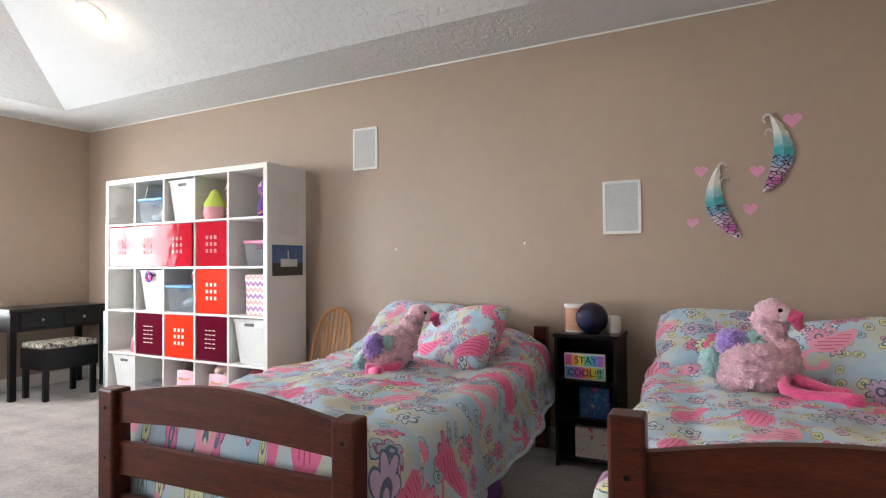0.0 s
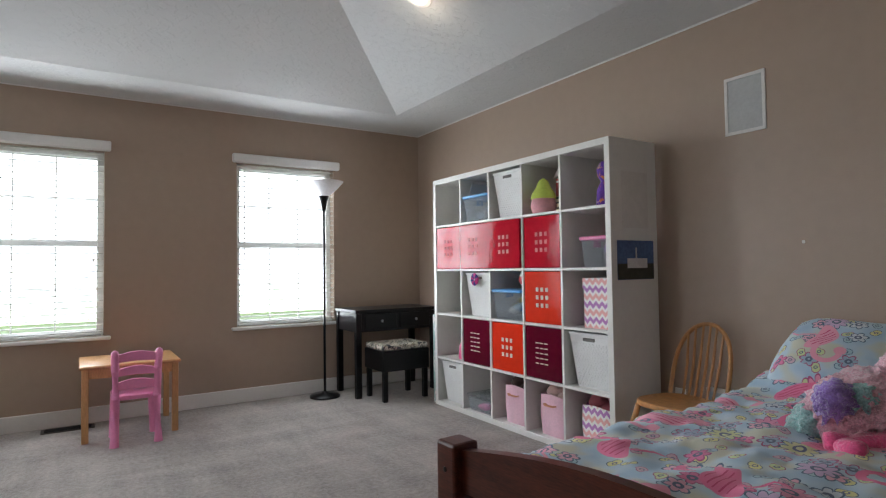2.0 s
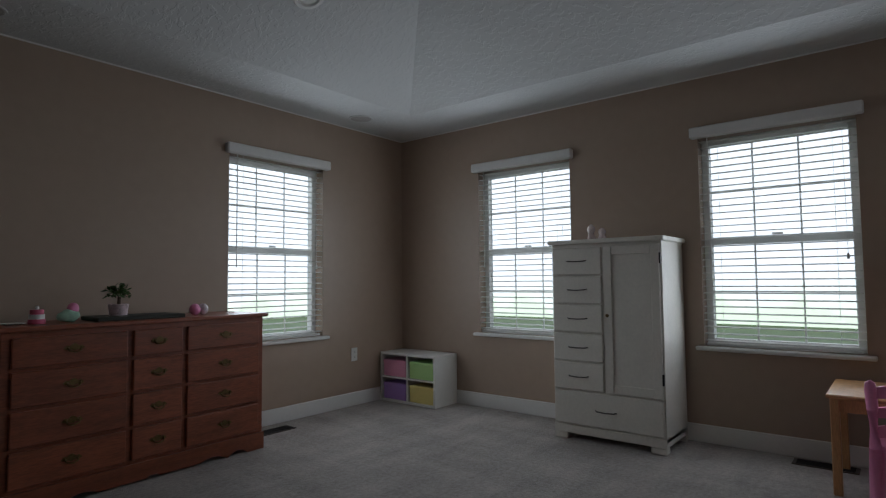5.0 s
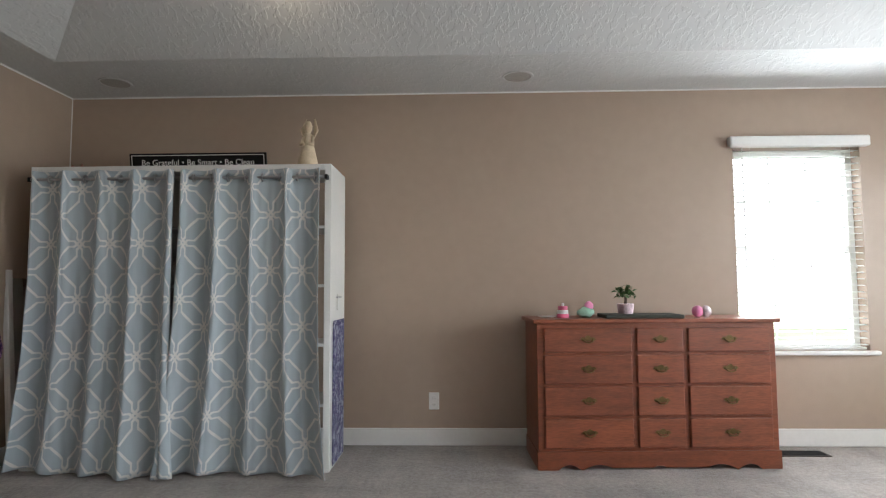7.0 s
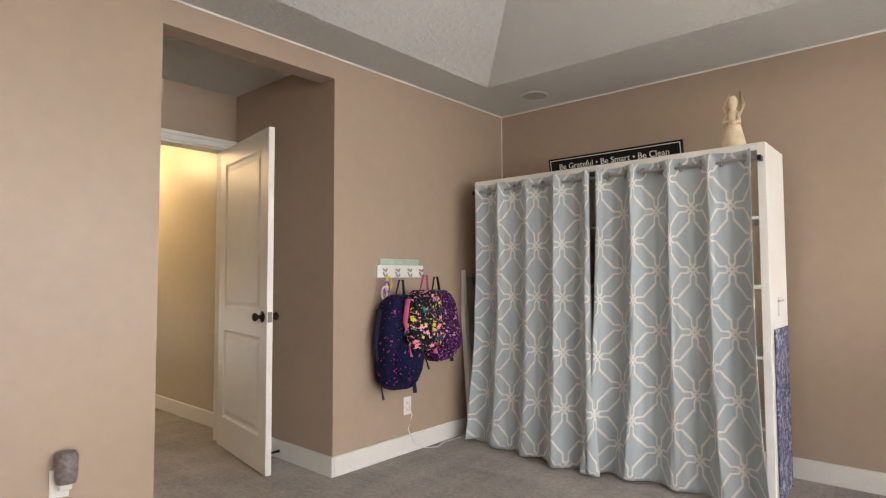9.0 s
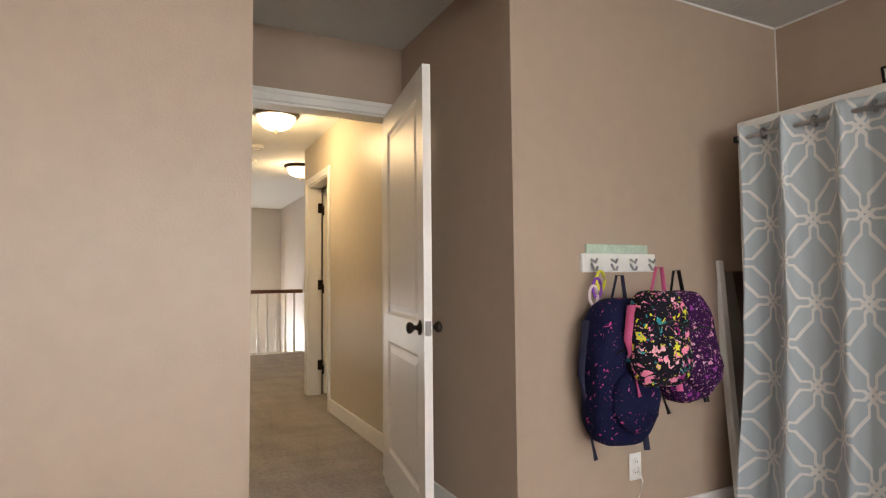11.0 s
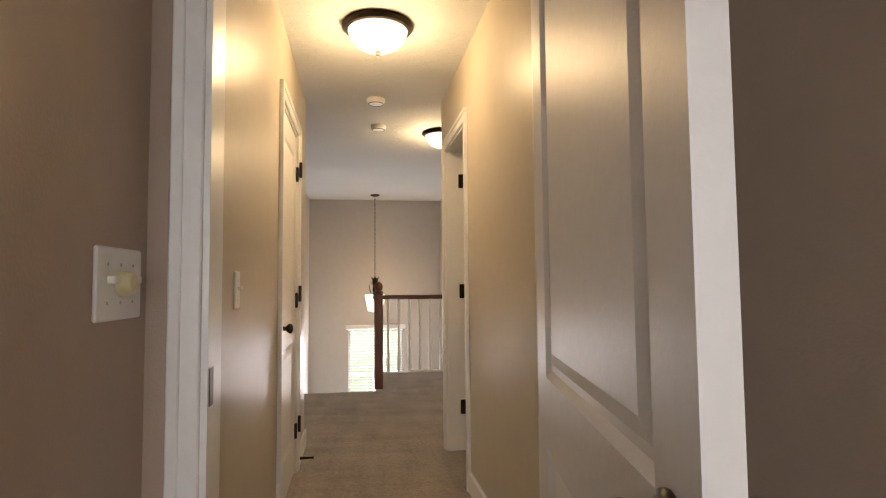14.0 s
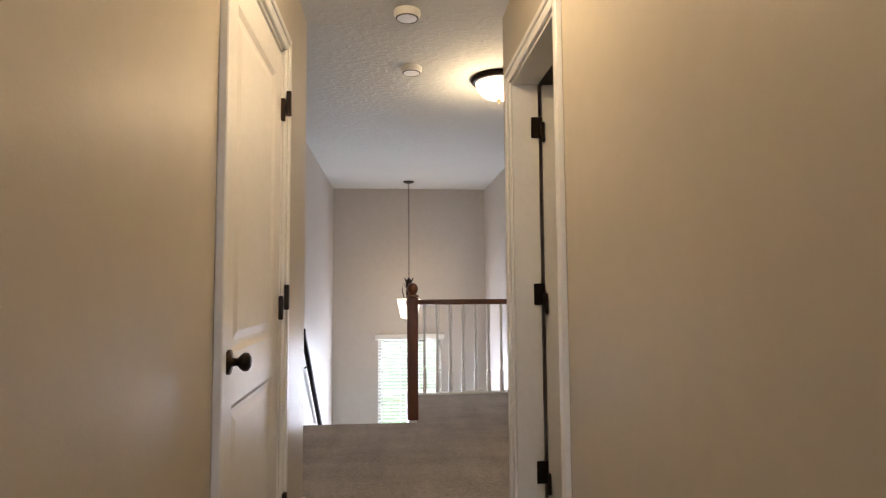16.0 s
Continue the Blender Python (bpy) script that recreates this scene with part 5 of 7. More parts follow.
def cloth_bin(c, r, material, label, strap=None, fill=None, w=0.135, h=0.25):
    x, y, z = cell(c, r)
    o = thing("fabric_bin", pose(x + 0.02, y + 0.18, z), label, "bin", "fabric bins")
    bm = bmesh.new()
    n = 20
    rr = []
    for k, (z2, s) in enumerate(((0, 0.96), (h * 0.5, 1.03), (h, 1.0), (h, 0.96), (0.02, 0.92))):
        ring = []
        for i in range(n):
            a = 2 * math.pi * i / n
            q = (abs(math.cos(a)) ** 5 + abs(math.sin(a)) ** 5) ** -0.2
            ring.append(bm.verts.new((q * w * s * math.cos(a), q * w * s * math.sin(a), z2 + (0.008 * math.sin(a * 3) if k in (2, 3) else 0))))
        rr.append(ring)
    for p, q in zip(rr, rr[1:]):
        for i in range(n):
            bm.faces.new((p[i], p[(i + 1) % n], q[(i + 1) % n], q[i]))
    bm.faces.new(rr[0])
    bm.faces.new(rr[-1])
    part("bin_body", bm, material, o, "", True)
    if strap:
        part("strap_handle", tb([(-0.05, -w - 0.004, h - 0.055), (-0.03, -w - 0.016, h - 0.06), (0.03, -w - 0.016, h - 0.06), (0.05, -w - 0.004, h - 0.055)], 0.014, 8, 0.35), strap, o, "tan leather handle", True)
    if fill:
        for k in range(7):
            a = k * 0.9
            part("content", blob((0.07 * math.cos(a), 0.07 * math.sin(a) - 0.01, h - 0.01 + 0.02 * (k % 3)), (0.05, 0.05, 0.04), 0.015, 40, 2), fill, o, "", "all")


cloth_bin(2, 4, PINKCLOTH, "pale pink canvas bin with a leather handle", LEATHER, mat("dark_brown_toy", (0.05, 0.025, 0.02), 0.9))
cloth_bin(3, 4, PINKCLOTH, "pale pink canvas bin overflowing with plush toys", LEATHER, mat("beige_plush", (0.62, 0.42, 0.38), 0.95, bump=0.8, bscale=80))
cloth_bin(4, 4, CHEVRON, "chevron-printed fabric bin filled with toys", None, mat("red_brown_toy", (0.35, 0.08, 0.10), 0.8))
x, y, z = cell(4, 2)
cb = thing("hat_box", pose(x + 0.06, y + 0.17, z), "tall chevron-printed lidded box on the shelf", "box")
part("box_body", bx(-0.11, 0.11, -0.12, 0.12, 0, 0.225, bev=0.004), CHEVRON, cb)
part("lid", bx(-0.115, 0.115, -0.125, 0.125, 0.2255, 0.29, bev=0.004), CHEVRON, cb)
# pictures taped to the shelf's east side
pc = thing("taped_picture", pose(UX1, -0.25, 1.13), "photo print of a white building taped to the shelf", "picture")
part("sheet", bx(0.001, 0.003, -0.15, 0.16, -0.11, 0.11), mat("photo_sky", (0.08, 0.14, 0.30), 0.4, vary=0.3, scale=6), pc)
part("printed_ground", bx(0.0032, 0.0042, -0.148, 0.158, -0.108, -0.02), mat("photo_ground", (0.05, 0.05, 0.035), 0.5, vary=0.4, scale=30), pc)
part("printed_building", bx(0.0044, 0.0052, -0.07, 0.10, -0.045, 0.01), mat("photo_white", (0.7, 0.7, 0.68), 0.5), pc)
part("printed_spire", bx(0.0044, 0.0052, 0.0, 0.012, 0.0102, 0.07), mat("photo_white", (0.7, 0.7, 0.68), 0.5), pc)
solo("paper_note", bx(0.001, 0.0025, -0.10, 0.12, -0.16, 0.16), mat("pale_paper", (0.74, 0.72, 0.68), 0.6, vary=0.06, scale=25), pose(UX1, -0.25, 1.47), "pale printed paper sheet taped to the shelf", "paper")
# mint cloth behind the shelf
bm = bmesh.new()
uvl = bm.loops.layers.uv.new("cloth")
gr = []
for i in range(9):
    gr.append([bm.verts.new((0.02 * math.sin(i * 1.9), 0.02 * i, z2)) for z2 in (0.003, 0.35, 0.72)])
for i in range(8):
    for k in range(2):
        f = bm.faces.new((gr[i][k], gr[i + 1][k], gr[i + 1][k + 1], gr[i][k + 1]))
        for lp in f.loops:
            lp[uvl].uv = (lp.vert.co.y * 2, lp.vert.co.z)
mc = solo("hanging_cloth", bm, MINTCLOTH, pose(0.965, -0.44, 0), "mint patterned cloth hanging beside the shelf", "cloth", smooth="all")
mc.modifiers.new("thickness", "SOLIDIFY").thickness = 0.004

# ---- oak chair beside the shelf ----
ch = thing("wooden_chair", pose(3.145, -0.335, 0, 0, 0, -8) @ Matrix.Scale(0.95, 4), "honey oak bow-back spindle chair beside the bed", "chair")
bm = bmesh.new()
prof = []
n = 24
rings = []
for z2, s in ((0.40, 0.94), (0.408, 1.0), (0.425, 1.0), (0.432, 0.96), (0.426, 0.6)):
    rings.append([bm.verts.new((0.185 * s * math.copysign(abs(math.cos(2 * math.pi * i / n)) ** 0.7, math.cos(2 * math.pi * i / n)), 0.178 * s * math.copysign(abs(math.sin(2 * math.pi * i / n)) ** 0.7, math.sin(2 * math.pi * i / n)), z2)) for i in range(n)])
for a, b in zip(rings, rings[1:]):
    for i in range(n):
        bm.faces.new((a[i], a[(i + 1) % n], b[(i + 1) % n], b[i]))
bm.faces.new(rings[0])
bm.faces.new(rings[-1])
part("seat", bm, OAK, ch, "", True)
for sx in (-1, 1):
    for sy in (-1, 1):
        part("leg", tb([(sx * 0.14, sy * 0.13, 0.405), (sx * 0.165, sy * 0.155, 0.28), (sx * 0.19, sy * 0.18, 0.12), (sx * 0.205, sy * 0.195, 0.0)], [0.015, 0.019, 0.016, 0.011], 10), OAK, ch, "", True)
    part("stretcher", tb([(sx * 0.188, -0.17, 0.15), (sx * 0.188, 0.0, 0.15), (sx * 0.188, 0.17, 0.15)], [0.008, 0.012, 0.008], 8), OAK, ch, "", True)
part("cross_stretcher", tb([(-0.18, 0, 0.15), (0, 0, 0.15), (0.18, 0, 0.15)], [0.008, 0.012, 0.008], 8), OAK, ch, "", True)
arc = []
for i in range(21):
    a = math.pi * i / 20
    arc.append((-0.185 * math.cos(a) * (1 + 0.08 * math.sin(a)), 0.15 + 0.11 * math.sin(a) ** 0.7, 0.425 + 0.40 * math.sin(a) ** 0.62))
part("bow_back", tb(arc, 0.0125, 10), OAK, ch, "bent bow back", True)
for i in range(6):
    u = -0.115 + i * 0.046
    top = 0.425 + 0.40 * max(0.0, 1 - (u / 0.19) ** 2) ** 0.31
    part("spindle", tb([(u * 0.85, 0.155, 0.42), (u * 0.92, 0.205, 0.6), (u, 0.255 - abs(u) * 0.2, top)], [0.007, 0.008, 0.006], 8), OAK, ch, "", True)

fb = thing("flat_box", pose(3.13, -0.045, 0), "pale blue and white flat box leaning behind the chair", "box")
part("box_body", bx(0, 0.25, 0, 0.028, 0, 0.42, bev=0.003), mat("pale_blue_card", (0.58, 0.68, 0.74), 0.6, vary=0.12, scale=12), fb)
part("box_lid", bx(-0.003, 0.253, -0.003, 0.027, 0.4202, 0.44, bev=0.002), WHITEPL, fb, "white edge")

# ---- desk, stool and floor lamp in the corner ----
dk = thing("desk", pose(0.03, -0.92, 0), "black lacquered small writing desk in the corner", "desk")
part("desktop", bx(0, 0.47, 0, 0.82, 0.722, 0.75, bev=0.004), BLACK, dk)
part("apron", bx(0.02, 0.45, 0.02, 0.80, 0.56, 0.721), BLACK, dk)
for a in ((0.01, 0.01), (0.41, 0.01), (0.01, 0.76), (0.41, 0.76)):
    part("leg", bx(a[0], a[0] + 0.05, a[1], a[1] + 0.05, 0, 0.72, bev=0.004), BLACK, dk)
for y0 in (0.09, 0.43):
    dd = part("drawer", bx(0.4505, 0.462, y0, y0 + 0.31, 0.585, 0.71, bev=0.003), BLACK, dk)
    part("knob", lathe(bmesh.new(), [(0.006, 0), (0.006, 0.01), (0.013, 0.016), (0.01, 0.024), (0, 0.026)], 12, (0.462, y0 + 0.155, 0.65), Matrix.Rotation(radians(90), 3, "Y")), STEEL, dd, "silver knob", True)
st = thing("stool", pose(0.57, -0.57, 0), "black stool with a patterned cushion at the desk", "stool")
part("seat_frame", bx(-0.18, 0.18, -0.22, 0.22, 0.25, 0.42, bev=0.004), BLACK, st)
part("cushion", bx(-0.175, 0.175, -0.215, 0.215, 0.4205, 0.47, bev=0.018, seg=3), STOOLCLOTH, st, "black and cream patterned cushion", True)
for a in (-0.17, 0.13):
    for b in (-0.21, 0.17):
        part("leg", bx(a, a + 0.04, b, b + 0.04, 0, 0.2495, bev=0.003), BLACK, st)
fl = thing("floor_lamp", pose(0.22, -1.09, 0), "black torchiere floor lamp with a white bowl shade", "floor lamp")
part("base", lt([(0, 0), (0.13, 0), (0.132, 0.012), (0.11, 0.028), (0.03, 0.035), (0.014, 0.05), (0, 0.05)], 28), BLACK, fl, "", True)
part("pole", lt([(0.011, 0.045), (0.011, 0.6), (0.014, 0.605), (0.014, 0.62), (0.010, 0.625), (0.010, 1.66), (0, 1.66)], 14), BLACK, fl, "", True)
part("socket_cup", lt([(0.010, 1.60), (0.022, 1.65), (0.03, 1.70), (0.042, 1.73), (0.045, 1.745), (0.02, 1.745), (0, 1.70)], 20), BLACK, fl, "", True)
part("shade", lt([(0.03, 1.735), (0.07, 1.765), (0.12, 1.81), (0.17, 1.868), (0.172, 1.872), (0.165, 1.868), (0.115, 1.815), (0.065, 1.772), (0.03, 1.743)], 32), mat("frosted_white_shade", (0.8, 0.8, 0.8), 0.4), fl, "white bowl shade", True)

# ---- children's table and pink chair ----
tbm = thing("childs_table", pose(0.07, -2.89, 0), "small honey pine children's table under the window", "table")
part("tabletop", bx(0, 0.56, 0, 0.60, 0.475, 0.495, bev=0.006), PINE, tbm)
part("apron", wall_mesh("x", 0.03, 0.05, 0.03, 0.57, 0.41, 0.4745), PINE, tbm)
part("apron", wall_mesh("x", 0.51, 0.53, 0.03, 0.57, 0.41, 0.4745), PINE, tbm)
for a in (0.02, 0.50):
    for b in (0.015, 0.545):
        part("leg", bx(a, a + 0.04, b, b + 0.04, 0, 0.4745, bev=0.004), PINE, tbm)
pcm = thing("childs_chair", pose(0.67, -2.575, 0) @ Matrix.Scale(1.06, 4), "pink moulded plastic children's chair at the table", "chair")
part("seat", bx(-0.16, 0.10, -0.13, 0.13, 0.265, 0.295, bev=0.012, seg=2), PINKPL, pcm, "", True)
for sy in (-1, 1):
    part("front_leg", tb([(-0.12, sy * 0.105, 0.27), (-0.14, sy * 0.115, 0.0)], [0.026, 0.022], 10), PINKPL, pcm, "", True)
    part("back_post", tb([(0.125, sy * 0.118, 0.0), (0.10, sy * 0.112, 0.28), (0.12, sy * 0.115, 0.45), (0.145, sy * 0.118, 0.54), (0.148, sy * 0.118, 0.565), (0.15, sy * 0.118, 0.575)], [0.026, 0.024, 0.022, 0.022, 0.018, 0.006], 10), PINKPL, pcm, "", True)
M2 = pose(0, 0, 0, 0, 0, 90)
for zb, zt, xx in ((0.33, 0.375, 0.10), (0.415, 0.455, 0.115), (0.50, 0.545, 0.135)):
    bm = plank_arch(bmesh.new(), -0.105, 0.105, -xx - 0.012, -xx + 0.012, zb, zt, 0.018, 8)
    bmesh.ops.rotate(bm, verts=bm.verts, cent=(0, 0, 0), matrix=Matrix.Rotation(radians(90), 3, "Z"))
    part("back_slat", bm, PINKPL, pcm, "", True)

# ---- armoire ----
am = thing("armoire", pose(0.455, -4.475, 0), "cream painted armoire with drawers and one tall door", "armoire")
AW, AD, AH = 0.755, 0.43, 1.315
part("carcass", bx(-AD, 0, 0, AW, 0.07, AH, bev=0.003), CREAM, am)
part("plinth", bx(-AD + 0.02, 0.006, 0.0, AW, 0.04, 0.095, bev=0.003), CREAM, am)
for y0, y1 in ((0.0, 0.10), (AW - 0.10, AW)):
    part("foot", bx(-0.06, 0.008, y0, y1, 0.0, 0.0395, bev=0.006), CREAM, am)
part("foot", bx(-AD, -AD + 0.05, 0.0, AW, 0.0, 0.07), CREAM, am)
part("cornice", bx(-AD - 0.005, 0.03, -0.022, AW + 0.022, AH, AH + 0.03, bev=0.008, seg=2), CREAM, am)
zs = [0.335 + i * 0.193 for i in range(5)]
PULL = mat("dark_pull", (0.08, 0.07, 0.06), 0.4, metal=0.6)


def pull_bar(parent, x, y, z, w):
    part("handle", tb([(x, y - w / 2, z), (x + 0.018, y - w / 2 + 0.012, z - 0.003), (x + 0.02, y, z - 0.006), (x + 0.018, y + w / 2 - 0.012, z - 0.003), (x, y + w / 2, z)], 0.004, 8), PULL, parent, "dark metal bow handle", True)


for z in zs:
    dd = part("drawer", bx(0.0005, 0.016, 0.012, 0.365, z, z + 0.183, bev=0.005), CREAM, am)
    pull_bar(dd, 0.0155, 0.19, z + 0.095, 0.14)
dd = part("drawer", bx(0.0005, 0.016, 0.012, AW - 0.012, 0.105, 0.325, bev=0.005), CREAM, am, "wide bottom drawer")
pull_bar(dd, 0.0155, 0.375, 0.215, 0.14)
dr = part("door", bx(0.0005, 0.010, 0.382, AW - 0.012, 0.335, AH - 0.02), CREAM, am, "tall panelled door")
for a in ((0.382, 0.435, 0.335, AH - 0.02), (AW - 0.065, AW - 0.012, 0.335, AH - 0.02), (0.4355, AW - 0.0655, 0.335, 0.395), (0.4355, AW - 0.0655, AH - 0.08, AH - 0.02)):
    part("door_rail", bx(0.0102, 0.019, *a, bev=0.003), CREAM, dr)
part("door_knob", lathe(bmesh.new(), [(0.006, 0), (0.006, 0.008), (0.012, 0.016), (0, 0.02)], 12, (0.019, 0.408, 0.84), Matrix.Rotation(radians(90), 3, "Y")), BRASS, dr, "small brass knob", True)
for z in (0.42, 1.17):
    part("hinge", bx(0.001, 0.022, AW - 0.0118, AW - 0.003, z, z + 0.07, bev=0.002), BLACK, am, "dark hinge")
for k, (yy, hgt) in enumerate(((-4.27, 0.12), (-4.19, 0.09))):
    solo("figurine", lt([(0, 0), (0.035, 0), (0.03, 0.02), (0.018, hgt * 0.5), (0.028, hgt * 0.66), (0.024, hgt * 0.85), (0.008, hgt), (0, hgt)], 14), mat("glazed_china", (0.72, 0.60, 0.58), 0.2, vary=0.3, scale=25), pose(0.25, yy, AH + 0.03), "small glazed white and pink china figurine on the armoire", "figurine", "armoire figurines", "all")

# ---- low cube cabinet in the corner ----
cu = thing("cube_cabinet", pose(0.32, -6.31, 0), "low white cube cabinet with coloured drawers", "cabinet")
CW, CD, CHH = 0.645, 0.30, 0.435
for y0 in (0, CW - 0.02):
    part("side_panel", bx(-CD, 0, y0, y0 + 0.02, 0, CHH - 0.02), LAMINATE, cu)
for z in (0, CHH - 0.02):
    part("end_board", bx(-CD, 0, 0.0202 if z == 0 else 0, CW - 0.0202 if z == 0 else CW, z, z + 0.02, bev=0.002), LAMINATE, cu)
part("upright", bx(-CD, -0.003, CW / 2 - 0.008, CW / 2 + 0.008, 0.02, CHH - 0.02), LAMINATE, cu)
part("shelf", bx(-CD, -0.004, 0.02, CW / 2 - 0.008, 0.21, 0.224), LAMINATE, cu)
part("shelf", bx(-CD, -0.004, CW / 2 + 0.008, CW - 0.02, 0.21, 0.224), LAMINATE, cu)
part("back_panel", bx(-CD - 0.004, -CD - 0.0005, 0, CW, 0, CHH), LAMINATE, cu)
cols = {(0, 1): (0.80, 0.36, 0.50), (1, 1): (0.42, 0.66, 0.26), (0, 0): (0.40, 0.24, 0.58), (1, 0): (0.74, 0.62, 0.22)}
for (i, k), c in cols.items():
    y0 = 0.028 + i * (CW / 2 - 0.006)
    z0 = 0.021 + k * 0.204
    bn2 = thing("drawer_bin", pose(0.32, -6.31, 0) @ pose(0, y0, z0), "pastel plastic drawer bin in the low cube cabinet", "bin", "cabinet bins")
    part("bin_body", bx(-CD + 0.03, -0.012, 0, CW / 2 - 0.05, 0, 0.145, bev=0.006), mat("drawer_cloth_%d%d" % (i, k), c, 0.4, vary=0.05), bn2)
    part("bin_rim", bx(-0.0118, -0.006, 0.004, CW / 2 - 0.054, 0.12, 0.143, bev=0.002), mat("drawer_cloth_%d%d" % (i, k), c, 0.4), bn2)

# ---- dresser on the south wall ----
DR = pose(3.275, -5.80, 0, 0, 0, 180 + 2.2)
ds = thing("dresser", DR, "reddish maple twelve-drawer dresser with brass pulls", "dresser")
DW, DD, DH = 1.43, 0.44, 0.875
part("carcass", bx(0.005, DW - 0.005, 0.012, DD, 0.10, DH - 0.025, bev=0.003), MAPLE, ds)
part("dresser_top", bx(-0.02, DW + 0.02, -0.018, DD + 0.005, DH - 0.0248, DH, bev=0.007, seg=2), MAPLE, ds)
# scalloped plinth
bm = bmesh.new()
N = 72
lo, hi = [], []
for i in range(N + 1):
    x = DW * i / N
    u = min(x, DW - x)
    zc = 0.0
    if 0.12 < u < 0.25:
        zc = 0.030 * math.sin((u - 0.12) / 0.13 * math.pi) ** 0.7
    elif 0.27 < u < 0.45:
        zc = 0.030 * math.sin((u - 0.27) / 0.18 * math.pi) ** 0.7
    elif u >= 0.45:
        zc = 0.012
    if abs(x - DW / 2) < 0.03:
        zc = 0.024
    lo.append([bm.verts.new((x, yy, zc)) for yy in (0.0, 0.02)])
    hi.append([bm.verts.new((x, yy, 0.105)) for yy in (0.0, 0.02)])
for i in range(N):
    bm.faces.new((lo[i][0], lo[i + 1][0], hi[i + 1][0], hi[i][0]))
    bm.faces.new((lo[i + 1][1], lo[i][1], hi[i][1], hi[i + 1][1]))
    bm.faces.new((lo[i][0], lo[i][1], lo[i + 1][1], lo[i + 1][0]))
    bm.faces.new((hi[i][0], hi[i + 1][0], hi[i + 1][1], hi[i][1]))
part("plinth", bm, MAPLE, ds, "scalloped base board")
for x0 in (0.0, DW - 0.02):
    part("side_foot", bx(x0, x0 + 0.02, 0.021, DD, 0, 0.0995), MAPLE, ds)


def bail_pull(parent, x, z, y):
    bm = bmesh.new()
    pts = [(-0.048, 0.0), (-0.034, 0.014), (-0.02, 0.010), (-0.01, 0.02), (0, 0.024), (0.01, 0.02), (0.02, 0.010), (0.034, 0.014), (0.048, 0.0), (0.03, -0.010), (0.015, -0.006), (0, -0.014), (-0.015, -0.006), (-0.03, -0.010)]
    a = [bm.verts.new((x + p, y - 0.003, z + q)) for p, q in pts]
    b = [bm.verts.new((x + p, y, z + q)) for p, q in pts]
    bm.faces.new(a)
    bm.faces.new(b[::-1])
    for i in range(len(pts)):
        j = (i + 1) % len(pts)
        bm.faces.new((a[i], b[i], b[j], a[j]))
    p = part("pull_plate", bm, BRASS, parent, "aged brass batwing pull")
    part("bail", tb([(x - 0.03, y - 0.006, z + 0.004), (x - 0.026, y - 0.014, z - 0.012), (x, y - 0.016, z - 0.02), (x + 0.026, y - 0.014, z - 0.012), (x + 0.03, y - 0.006, z + 0.004)], 0.0035, 8), BRASS, p, "", True)


colsx = ((0.045, 0.565), (0.595, 0.87), (0.90, 1.385))
rowz = ((0.125, 0.293), (0.31, 0.478), (0.495, 0.663), (0.68, 0.822))
for (x0, x1) in colsx:
    for (z0, z1) in rowz:
        dd = part("drawer", bx(x0, x1, -0.006, 0.0115, z0, z1, bev=0.006, seg=2), MAPLE, ds)
        bail_pull(dd, (x0 + x1) / 2, (z0 + z1) / 2 + 0.005, -0.0065)
# things on the dresser
DT = DR @ pose(0, 0, DH)
solo("saucer", lt([(0, 0), (0.03, 0), (0.055, 0.008), (0.053, 0.010), (0.028, 0.004), (0, 0.004)], 20), WHITEPL, DT @ pose(0.10, 0.18, 0), "small white saucer on the dresser", "saucer", smooth=True)
ck = thing("cupcake_box", DT @ pose(0.20, 0.18, 0), "pink and white striped little tiered box", "trinket")
for k, r in enumerate((0.038, 0.034, 0.030)):
    part("tier", lt([(0, 0.0 + k * 0.024), (r, k * 0.024), (r, k * 0.024 + 0.023), (0, k * 0.024 + 0.0235)], 16), (mat("trinket_rose", (0.65, 0.12, 0.22), 0.5) if k % 2 == 0 else WHITEPL), ck, "", True)
part("topper", blob((0, 0, 0.08), (0.01, 0.01, 0.012), 0, 1, 2), WHITEPL, ck, "", "all")
sq = thing("soft_toy", DT @ pose(0.345, 0.18, 0), "mint and pink squishy little toy on the dresser", "toy")
part("mint_body", blob((0, 0, 0.032), (0.055, 0.04, 0.034), 0.01, 30, 3), mat("mint_foam", (0.38, 0.62, 0.48), 0.8), sq, "", "all")
part("pink_top", blob((0.02, 0, 0.07), (0.028, 0.026, 0.028), 0.008, 30, 3), PINKPL, sq, "", "all")
tray = solo("dark_tray", bx(0, 0.46, -0.13, 0.14, 0, 0.022, bev=0.004), mat("dark_green_board", (0.03, 0.035, 0.025), 0.6, vary=0.4, scale=18), DT @ pose(0.44, 0.17, 0, 0, 0, -4), "dark green flat board lying on the dresser", "board")
pl = thing("potted_plant", DT @ pose(0.60, 0.20, 0.0225) @ Matrix.Scale(1.15, 4), "small leafy plant in a pink and white pot", "plant")
part("pot", lt([(0, 0), (0.038, 0), (0.046, 0.05), (0.042, 0.055), (0.034, 0.05), (0, 0.045)], 18), mat("pink_white_glaze", (0.70, 0.55, 0.58), 0.3, vary=0.5, scale=40), pl, "", True)
bm = bmesh.new()
